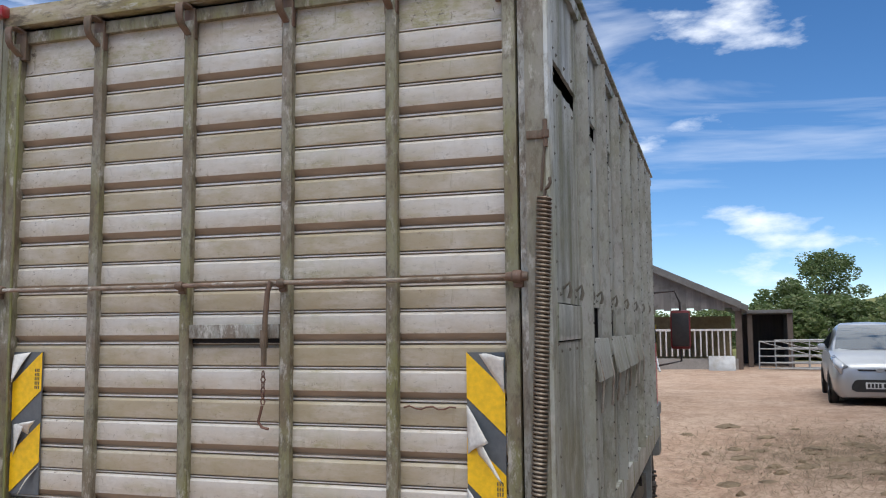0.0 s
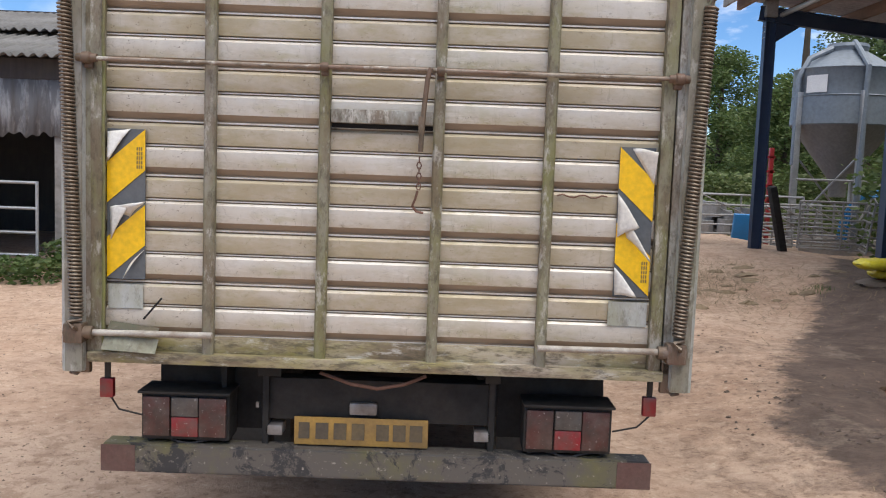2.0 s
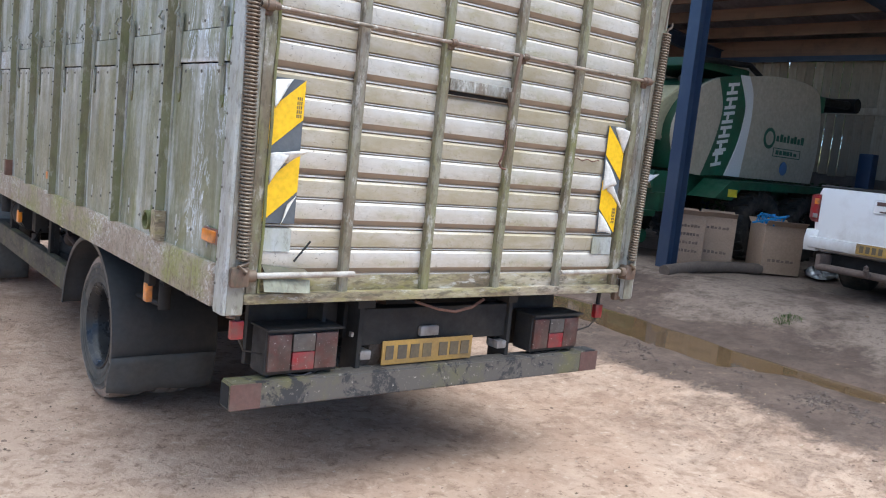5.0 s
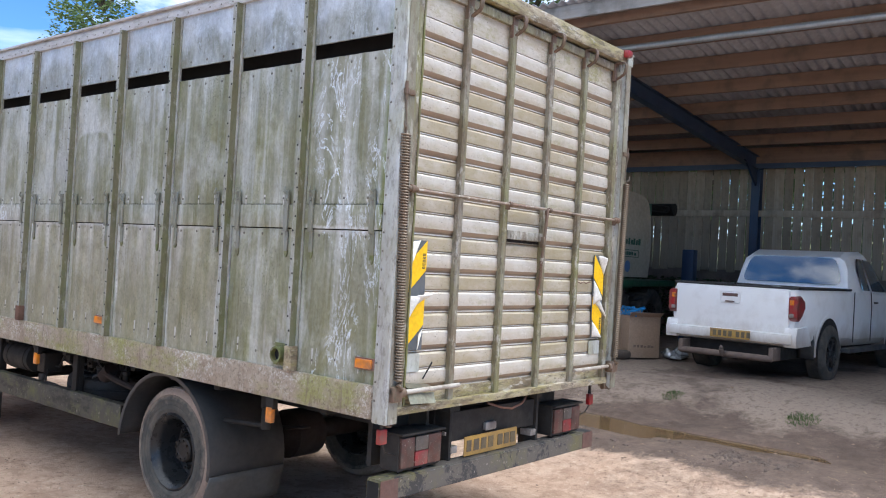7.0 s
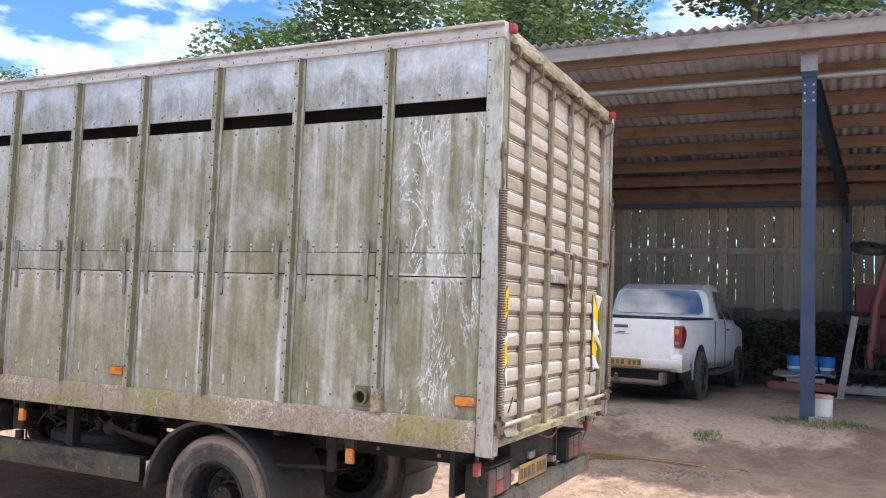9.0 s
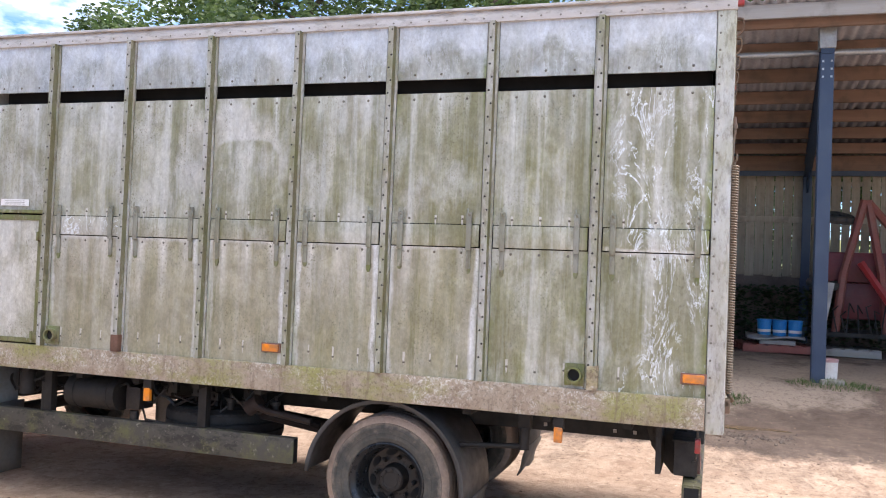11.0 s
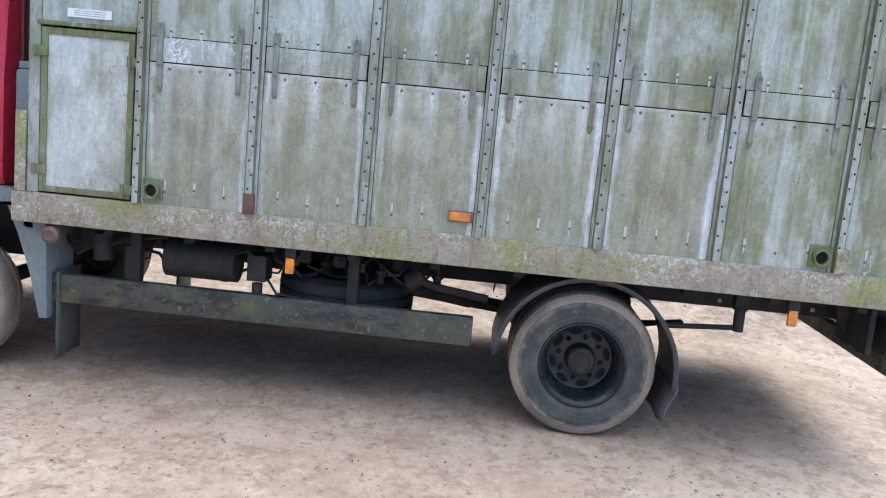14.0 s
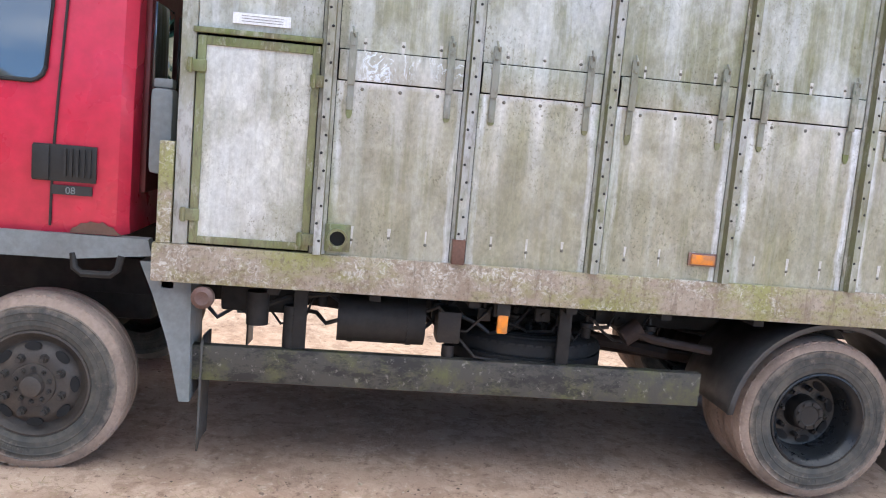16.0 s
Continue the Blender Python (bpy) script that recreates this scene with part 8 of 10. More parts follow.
def build_pickup():
    # local frame: x ahead from the tailgate, y to its left, z up from the ground
    th = thing("pickup_truck", "white extended-cab pick-up, muddy along its lower half, parked", "pick-up", at=pose(6.515, 1.21, 0.395, 0, 0, -3.5))
    HWp = 0.83

    def ring(x, z0, z1, w):
        pts = [(w * 0.86, z0), (w * 0.97, z0 + 0.10), (w, (z0 + z1) / 2), (w * 0.985, z1 - 0.06), (w * 0.95, z1)]
        return [(x, p, z) for p, z in pts] + [(x, -p, z) for p, z in pts[::-1]]
    bm = bm_new()
    loft(bm, [ring(0.05, 0.50, 1.185, 0.80), ring(0.12, 0.48, 1.19, HWp), ring(2.0, 0.46, 1.20, HWp + 0.03), ring(2.06, 0.44, 1.20, HWp + 0.03), ring(3.6, 0.42, 1.17, HWp + 0.03), ring(4.55, 0.45, 1.06, HWp + 0.02), ring(4.95, 0.5, 0.95, 0.74), ring(5.0, 0.55, 0.85, 0.70)])
    part("body", bm, "white_paint", th, "muddy white bodywork", 35)
    # load bed opening, its dark inside drawn as a flat black sheet
    bm = bm_new()
    box(bm, 0.14, 1.95, -0.74, 0.74, 1.187, 1.204, 0.006)
    part("bed_dark_sheet", bm, "black", th)
    bm = bm_new()
    tube(bm, [(0.1, 0.80, 1.205), (2.0, 0.83, 1.215), (2.0, -0.83, 1.215), (0.1, -0.80, 1.205)], 0.018, 6, True)
    part("bed_rail", bm, "black", th)
    bm = bm_new()
    box(bm, 0.0, 0.07, -0.735, 0.735, 0.64, 1.19, 0.018)
    tg = part("tailgate", bm, "white_paint", th, "dented white tailgate")
    bm = bm_new()
    box(bm, -0.012, 0.004, -0.13, 0.13, 0.98, 1.12, 0.02)
    hd = part("tailgate_handle", bm, "white_paint", tg)
    bm = bm_new()
    box(bm, -0.016, -0.010, -0.10, 0.10, 1.06, 1.10, 0.004)
    box(bm, -0.016, -0.010, -0.06, 0.06, 0.99, 1.005, 0.002)
    part("handle_slot", bm, "red_end", hd)
    for k, y in enumerate((-0.02, 0.16, -0.26)):
        bm = bm_new()
        box(bm, -0.004, 0.01, y - 0.05, y + 0.05, 0.625, 0.645, 0.004)
        part("dent_slot", bm, "black", tg)
    for s in (1, -1):
        bm = bm_new()
        prism(bm, [(-0.01, 0.84), (-0.01, 1.10), (0.10, 1.12), (0.24, 1.05), (0.26, 0.97), (0.16, 0.86), (0.06, 0.80)], 'y', s * 0.735, s * 0.845)
        bmesh.ops.bevel(bm, geom=list(bm.edges), offset=0.012, segments=2, affect='EDGES')
        lm = part("tail_lamp", bm, "red_lens", th, "red tail lamp")
        bm = bm_new()
        box(bm, -0.016, 0.05, min(s * 0.745, s * 0.80), max(s * 0.745, s * 0.80), 1.0, 1.065, 0.01)
        part("amber_lens", bm, "amber", lm)
        bm = bm_new()
        box(bm, -0.016, 0.05, min(s * 0.745, s * 0.80), max(s * 0.745, s * 0.80), 0.85, 0.90, 0.01)
        part("clear_lens", bm, "clear_lens", lm)
        bm = bm_new()
        prism(bm, [(-0.02, 0.49), (-0.03, 0.62), (0.0, 0.72), (0.35, 0.74), (0.5, 0.5)], 'y', s * 0.70, s * 0.85)
        part("bumper_corner", bm, "white_paint", th)
        bm = bm_new()
        box(bm, -0.035, -0.02, min(s * 0.60, s * 0.70), max(s * 0.60, s * 0.70), 0.575, 0.615, 0.008)
        part("fog_lamp", bm, "black", th)
        # wheel arches and wheels
        for x in (1.13, 4.13):
            bm = bm_new()
            n = 16
            prof = [(0.415, -0.20), (0.425, 0.0), (0.475, 0.012), (0.50, 0.0)]
            rows = []
            for i in range(n + 1):
                a = math.pi * (i / n) * 1.06 - 0.09
                rows.append([(x + r * math.cos(a), s * (0.84 + d), 0.40 + r * math.sin(a)) for r, d in prof])
            strip(bm, rows)
            part("wheel_arch", bm, "white_paint", th, "", 50)
            # flat dark disc painted in for the shade of the wheel arch
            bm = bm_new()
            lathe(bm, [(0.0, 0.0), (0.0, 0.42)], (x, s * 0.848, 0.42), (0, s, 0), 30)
            part("arch_shade_disc", bm, "dark_inside", th)
            simple_wheel(th, x, s * 0.905, 0.375, 90 if s < 0 else -90, 0.375, 0.24, "rim", 0.21, 6)
        bm = bm_new()
        strip(bm, [[(0.66 + 0.01 * i, s * (0.62 + 0.05 * k), 0.62 - 0.075 * i) for k in range(5)] for i in range(5)])
        f = part("mud_flap", bm, "fender", th, "", 40)
        f.modifiers.new("thick", 'SOLIDIFY').thickness = 0.01
        bm = bm_new()
        box(bm, 1.75, 3.5, min(s * 0.80, s * 0.93), max(s * 0.80, s * 0.93), 0.36, 0.43, 0.02)
        part("side_step", bm, "fender", th)
        # door glass
        bm = bm_new()
        bm.faces.new([bm.verts.new((x, s * yy, z)) for x, yy, z in ((2.42, 0.855, 1.22), (2.35, 0.79, 1.55), (2.48, 0.73, 1.66), (2.63, 0.74, 1.66), (2.78, 0.855, 1.21))])
        part("quarter_window", bm, "car_glass", th, "", 0)
        bm = bm_new()
        bm.faces.new([bm.verts.new((x, s * yy, z)) for x, yy, z in ((2.86, 0.858, 1.21), (2.70, 0.742, 1.66), (3.10, 0.735, 1.64), (3.62, 0.80, 1.30), (3.66, 0.855, 1.20))])
        part("door_window", bm, "car_glass", th, "", 0)
        bm = bm_new()
        tube(bm, [(2.83, s * 0.868, 0.50), (2.83, s * 0.872, 1.0), (2.80, s * 0.862, 1.2)], 0.006, 5)
        part("panel_gap", bm, "rubber", th)
        bm = bm_new()
        tube(bm, [(2.05, s * 0.866, 0.50), (2.05, s * 0.868, 1.19)], 0.006, 5)
        part("panel_gap", bm, "rubber", th)
        bm = bm_new()
        box(bm, 2.95, 3.10, min(s * 0.865, s * 0.885), max(s * 0.865, s * 0.885), 1.03, 1.06, 0.008)
        part("door_handle", bm, "black", th)
        bm = bm_new()
        box(bm, 3.50, 3.60, min(s * 0.86, s * 1.06), max(s * 0.86, s * 1.06), 1.22, 1.40, 0.03)
        part("door_mirror", bm, "black", th)
    # cab above the belt
    bm = bm_new()

    def cab(x, zb, zt, wb, wt):
        pts = [(wb, zb), (wb * 0.35 + wt * 0.65, zb * 0.35 + zt * 0.65), (wt, zt - 0.05), (wt - 0.07, zt)]
        return [(x, p, z) for p, z in pts] + [(x, -p, z) for p, z in pts[::-1]]
    loft(bm, [cab(2.00, 1.18, 1.26, 0.80, 0.78), cab(2.09, 1.18, 1.66, 0.84, 0.70), cab(2.34, 1.18, 1.75, 0.85, 0.69), cab(2.95, 1.18, 1.775, 0.85, 0.69), cab(3.2, 1.17, 1.73, 0.85, 0.66), cab(3.95, 1.14, 1.20, 0.82, 0.74)])
    part("cab", bm, "white_paint", th, "white cab", 30)
    bm = bm_new()
    outl = [(0.62, 1.275), (0.665, 1.29), (0.685, 1.33), (0.675, 1.40), (0.635, 1.54), (0.60, 1.61), (0.55, 1.645), (0.40, 1.655), (-0.40, 1.655), (-0.55, 1.645), (-0.60, 1.61), (-0.635, 1.54), (-0.675, 1.40), (-0.685, 1.33), (-0.665, 1.29), (-0.62, 1.275)]
    bm.faces.new([bm.verts.new((2.00 + (z - 1.26) * 0.225 - 0.02, y, z)) for y, z in outl])
    part("rear_window", bm, "sky_glass", th, "dark tinted rear window", 0)
    # bumper, plate, tow bar
    bm = bm_new()
    box(bm, -0.05, 0.12, -0.80, 0.80, 0.52, 0.65, 0.03)
    part("rear_bumper", bm, "white_paint", th)
    bm = bm_new()
    box(bm, -0.065, -0.055, -0.30, 0.22, 0.535, 0.645, 0.003)
    p = part("number_plate", bm, "plate_yellow", th, "yellow number plate with plain bars")
    for i in range(7):
        y = 0.18 - 0.068 * i - (0.03 if i > 3 else 0)
        bm = bm_new()
        box(bm, -0.068, -0.064, y - 0.044, y, 0.555, 0.625)
        part("mark_bar", bm, "plate_mark", p)
    bm = bm_new()
    cyl(bm, (-0.09, 0.60, 0.335), (-0.09, -0.60, 0.335), 0.04, 10)
    for s in (-1, 1):
        box(bm, -0.12, 0.12, s * 0.59 - 0.03, s * 0.59 + 0.03, 0.31, 0.47, 0.01)
    tube(bm, [(-0.05, 0.0, 0.34), (-0.17, 0.0, 0.34), (-0.20, 0.0, 0.40)], 0.03, 8)
    lathe(bm, [(0.0, 0.0), (0.01, 0.025), (0.03, 0.025), (0.05, 0.0)], (-0.20, 0, 0.40), (0, 0, 1), 10)
    part("tow_bar", bm, "dusty_bar", th, "dusty brown tow bar")
    bm = bm_new()
    box(bm, 0.1, 4.6, -0.6, 0.6, 0.30, 0.5, 0.04)
    part("underbody", bm, "chassis", th)


build_pickup()


# ---- boxes, log, rubbish beside the pick-up ----
def carton(name, x, y, w, d, h, turn, label, prints):
    gz = ground_z(x, y)
    th = thing(name, label, "box", at=pose(x, y, gz + 0.02, 0, 0, turn))
    bm = bm_new()
    box(bm, -w / 2, w / 2, -d / 2, d / 2, 0, h, 0.008)
    part("carton", bm, "card", th)
    for s in (-1, 1):
        bm = bm_new()
        box(bm, -w / 2, w / 2, s * d / 2 - 0.003, s * d / 2 + 0.003, h, h + 0.10)
        bmesh.ops.rotate(bm, verts=bm.verts, cent=(0, s * d / 2, h), matrix=Matrix.Rotation(radians(-s * 55), 3, 'X'))
        part("flap", bm, "card", th)
    bm = bm_new()
    for i in range(prints):
        z = h * (0.25 + 0.5 * i / max(prints - 1, 1))
        bar_text(bm, 'y', (-w * 0.34, -d / 2 - 0.001, z), w * 0.68, 0.035, 6, 0.003, i + 3)
    part("print", bm, "card_mark", th)["kind"] = "stuff"
    return th


carton("cardboard_box", 6.55, 3.62, 0.36, 0.36, 0.62, -40, "tall brown cardboard box with faint print", 4)
carton("cardboard_box", 7.02, 3.50, 0.42, 0.40, 0.62, -52, "brown cardboard box with open flaps", 2)
carton("cardboard_box", 7.40, 2.90, 0.50, 0.46, 0.60, -35, "open cardboard box full of twine", 1)
bm = bm_new()
rt = random.Random(8)
for i in range(7):
    c = Vector((7.38 + rt.uniform(-0.15, 0.15), 2.90 + rt.uniform(-0.15, 0.15), 1.02))
    tube(bm, [c, c + Vector((rt.uniform(-.1, .1), rt.uniform(-.1, .1), 0.13)), c + Vector((rt.uniform(-.2, .2), rt.uniform(-.2, .2), 0.16)), c + Vector((rt.uniform(-.25, .25), rt.uniform(-.25, .25), 0.04))], 0.012, 5)
solid("blue_twine", bm, "blue_tub", "loops of blue twine in a cardboard box", "twine")
bm = bm_new()
tube(bm, [(5.45, 3.05, 0.46), (6.1, 3.08, 0.50), (6.7, 3.0, 0.505), (7.1, 2.88, 0.50)], 0.07, 10)
solid("fallen_log", bm, "log", "dark fallen log lying on the mud", "log")
bm = bm_new()
for i in range(9):
    c = Vector((7.75 + rt.uniform(-0.25, 0.2), 2.42 + rt.uniform(-0.12, 0.2), 0.47))
    r = rt.uniform(0.06, 0.13)
    rows = [[c + Vector((r * g * math.cos(a) * rt.uniform(0.5, 1.25), r * g * math.sin(a) * rt.uniform(0.5, 1.25), h * rt.uniform(0.6, 1.3))) for a in (k * math.pi / 5 for k in range(10))] for h, g in ((0.0, 1.0), (r * 0.4, 1.05), (r * 0.75, 0.7), (r * 0.9, 0.25))]
    loft(bm, rows)
solid("plastic_rubbish", bm, "lamp_glass", "crumpled heap of pale plastic rubbish", "rubbish", smooth=60)


# ---- things behind post C: pallet, tubs, machine, bucket ----
def pallet(x, y, turn, m, z=None):
    gz = ground_z(x, y) if z is None else z
    th = thing("pallet", "old wooden pallet on the mud", "pallet", group="pallets", at=pose(x, y, gz + 0.02, 0, 0, turn))
    for k in range(6):
        bm = bm_new()
        box(bm, -0.5, 0.5, -0.6 + 0.21 * k, -0.46 + 0.21 * k, 0.12, 0.14, 0.003)
        part("deck_board", bm, m, th)
    for k in range(3):
        bm = bm_new()
        box(bm, -0.5 + 0.45 * k, -0.40 + 0.45 * k, -0.6, 0.6, 0.0, 0.118, 0.004)
        part("bearer", bm, m, th)
    return th


pallet(10.75, -0.95, 8, "red_dusty")
pallet(10.8, -2.1, -5, "grey_timber")
bm = bm_new()
strip(bm, [[(10.25 + 0.17 * i, -1.45 + 0.16 * k, 0.70 + 0.03 * math.sin(i * 1.3 + k)) for i in range(7)] for k in range(7)])
sh = solid("sheet_board", bm, "galv_dull", "grey sheet lying over a pallet", "sheet", smooth=60)
sh.modifiers.new("thick", 'SOLIDIFY').thickness = 0.03
bm = bm_new()
box(bm, 10.3, 11.2, -1.3, -0.7, 0.60, 0.675, 0.01)
solid("timber_packing", bm, "grey_timber", "timber packing on the pallet", "timber")
for i, y in enumerate((-0.80, -1.06, -1.32)):
    th = thing("blue_tub", "bright blue plastic tub with a label", "tub", group="blue tubs", at=pose(10.75, y, 0.735))
    bm = bm_new()
    lathe(bm, [(0.0, 0.0), (0.0, 0.11), (0.26, 0.125), (0.27, 0.135), (0.29, 0.135), (0.29, 0.0)], (0, 0, 0), (0, 0, 1), 20)
    part("tub", bm, "blue_tub", th)
    bm = bm_new()
    lathe(bm, [(0.06, 0.1155), (0.08, 0.119), (0.10, 0.119), (0.11, 0.117)], (0, 0, 0), (0, 0, 1), 20)
    part("band", bm, "mark_white", th)


def build_red_machine():
    th = thing("tedder", "red folded hay tedder with tyres, parked inside", "tedder")
    bm = bm_new()
    box(bm, 10.6, 11.6, -3.6, -1.75, 1.75, 2.28, 0.04)
    box(bm, 10.7, 11.4, -3.3, -2.0, 1.1, 1.75, 0.05)
    part("hopper", bm, "cab_red_dark", th, "red steel hopper")
    for (pts, m) in ((((10.5, -1.95, 0.85), (10.45, -2.05, 1.9), (10.4, -2.35, 3.18)), "red_dusty"), (((10.5, -2.75, 0.85), (10.45, -2.65, 1.9), (10.4, -2.40, 3.18)), "red_dusty"), (((10.4, -2.4, 3.15), (10.6, -2.9, 2.6), (10.9, -3.3, 2.0)), "red_dusty"), (((10.35, -2.3, 2.1), (10.3, -2.9, 1.2), (10.3, -3.2, 0.8)), "red_paint")):
        bm = bm_new()
        tube(bm, pts, 0.07, 6)
        part("arm", bm, m, th)
    for (y, z, tilt) in ((-1.95, 2.95, 72), (-1.75, 1.78, 78), (-3.4, 2.7, 60)):
        w = new("wheel", None)
        w.parent = th
        w.matrix_basis = pose(10.55, y, z, 0, 90 - (90 - tilt), 20)
        bm = bm_new()
        lathe(bm, [(0.03, 0.14), (0.0, 0.2), (0.02, 0.27), (0.07, 0.29), (0.13, 0.27), (0.15, 0.2), (0.12, 0.14)], (0, 0, 0), (1, 0, 0), 24)
        part("tyre", bm, "tyre", w)
        bm = bm_new()
        lathe(bm, [(0.03, 0.14), (0.07, 0.12), (0.07, 0.0)], (0, 0, 0), (1, 0, 0), 16)
        part("rim", bm, "rim", w)
    bm = bm_new()
    box(bm, 10.2, 11.6, -3.9, -1.6, 0.80, 0.88, 0.01)
    box(bm, 10.2, 10.3, -3.8, -3.7, 0.45, 0.8)
    part("chassis_frame", bm, "chassis", th)
    bm = bm_new()
    rg = random.Random(12)
    for i in range(14):
        y = -3.4 + 0.13 * i
        tube(bm, [(10.4, y, 1.2 + rg.random() * 0.4), (10.25, y + 0.1, 1.0 + rg.random() * 0.4), (10.2, y + 0.15 * rg.random(), 0.85)], 0.012, 5)
    part("tines", bm, "chassis", th)["kind"] = "stuff"
    w = new("wheel", None)
    w.parent = th
    w.matrix_basis = pose(10.15, -3.15, 0.80, 0, 0, 0)
    bm = bm_new()
    lathe(bm, [(0.03, 0.18), (0.0, 0.25), (0.02, 0.34), (0.07, 0.36), (0.15, 0.35), (0.18, 0.25), (0.14, 0.18)], (0, 0, 0), (1, 0, 0), 24)
    part("tyre", bm, "tyre", w)


build_red_machine()
bm = bm_new()
box(bm, 9.4, 9.46, -1.58, -1.48, 0.42, 1.75, 0.006)
bmesh.ops.rotate(bm, verts=bm.verts, cent=(9.4, -1.5, 0.42), matrix=Matrix.Rotation(radians(9), 3, 'X'))
solid("leaning_board", bm, "grey_timber", "grey plank leaning inside the shed", "plank")
buck = thing("plastic_drum", "white and pink plastic drum behind the shed post", "drum", at=pose(6.32, -1.34, 0.42))
bm = bm_new()
lathe(bm, [(0.0, 0.0), (0.0, 0.13), (0.28, 0.14), (0.28, 0.0)], (0, 0, 0), (0, 0, 1), 20)
part("drum", bm, "white_plastic", buck)
bm = bm_new()
lathe(bm, [(0.0, 0.142), (0.035, 0.146), (0.045, 0.12), (0.05, 0.0)], (0, 0, 0.27), (0, 0, 1), 20)
part("lid", bm, "pink_plastic", buck)
bm = bm_new()
box(bm, 5.78, 6.0, -1.5, -1.22, 0.36, 0.50, 0.02)
solid("concrete_block", bm, "concrete", "small concrete block at the post's foot", "block")

# things behind the drawbar
bm = bm_new()
prism(bm, [(6.62, 1.48), (6.62, 1.62), (9.3, 1.70), (9.3, 1.50), (6.9, 1.40)], 'y', 8.7, 8.85)
trl = thing("red_trailer", "long red implement beam resting on dark stands", "trailer")
tb = part("beam", bm, "beam_red", trl)
bm = bm_new()
lathe(bm, [(-0.006, 0.0), (-0.006, 0.09), (0.0, 0.09)], (7.0, 8.7, 1.54), (0, 1, 0), 16)
part("oval_mark", bm, "plate_yellow", tb)
for x in (6.75, 7.9, 9.1):
    bm = bm_new()
    box(bm, x - 0.05, x + 0.05, 8.72, 8.83, 0.4, 1.5, 0.006)
    part("stand", bm, "chassis", trl)
for y in (8.55,):
    w = new("wheel", None)
    w.parent = trl
    w.matrix_basis = pose(6.75, y, 0.80, 0, 0, 80)
    bm = bm_new()
    lathe(bm, [(0.03, 0.18), (0.0, 0.25), (0.02, 0.34), (0.07, 0.36), (0.15, 0.35), (0.18, 0.25), (0.14, 0.18)], (0, 0, 0), (1, 0, 0), 24)
    part("tyre", bm, "tyre", w)
cr = thing("plastic_crate", "black slatted plastic crate heaped with pale scraps", "crate")
bm = bm_new()
box(bm, 6.2, 6.85, 6.95, 7.45, 0.48, 1.30, 0.02)
part("crate_body", bm, "black", cr)
for k in range(6):
    bm = bm_new()
    box(bm, 6.19, 6.86, 6.93, 6.945, 0.56 + 0.12 * k, 0.62 + 0.12 * k, 0.004)
    part("slat", bm, "black", cr)
bm = bm_new()
for i in range(8):
    c = Vector((6.3 + 0.07 * i, 7.15 + 0.1 * (i % 2), 1.30))
    loft(bm, [[c + Vector((0.07 * math.cos(a), 0.07 * math.sin(a), h)) for a in (k * math.pi / 3 for k in range(6))] for h in (0, 0.05)] + [[c + Vector((0.03 * math.cos(a), 0.03 * math.sin(a), 0.09)) for a in (k * math.pi / 3 for k in range(6))]])
part("scraps", bm, "net_roll", cr)


def sack(name, x, y, z, w, d, h, turn, m, label):
    bm = bm_new()
    rows = []
    n = 10
    for i in range(n + 1):
        u = -1 + 2 * i / n
        prof = (1 - abs(u) ** 3.2) ** 0.5
        ring = []
        for k in range(14):
            a = 2 * math.pi * k / 14
            ring.append((u * w / 2, math.cos(a) * d / 2 * (0.35 + 0.65 * prof), z + h / 2 + math.copysign(abs(math.sin(a)) ** 0.8, math.sin(a)) * h / 2 * max(prof, 0.06) + 0.012 * math.sin(i * 2.3 + k)))
        rows.append(ring)
    loft(bm, rows)
    return solid(name, bm, m, label, "sack", "sacks", smooth=60, at=pose(x, y, 0, 0, 0, turn))


sack("yellow_sack", 5.66, 7.44, 0.64, 0.62, 0.36, 0.15, 15, "yellow_bag", "bright yellow plastic feed sack")
sack("yellow_sack", 5.92, 7.62, 0.51, 0.55, 0.36, 0.14, 8, "yellow_bag", "yellow plastic sack on other sacks")
sack("old_sack", 5.86, 7.55, 0.38, 0.75, 0.5, 0.14, 5, "dark_sack", "flattened grey-brown sack lying under yellow ones")


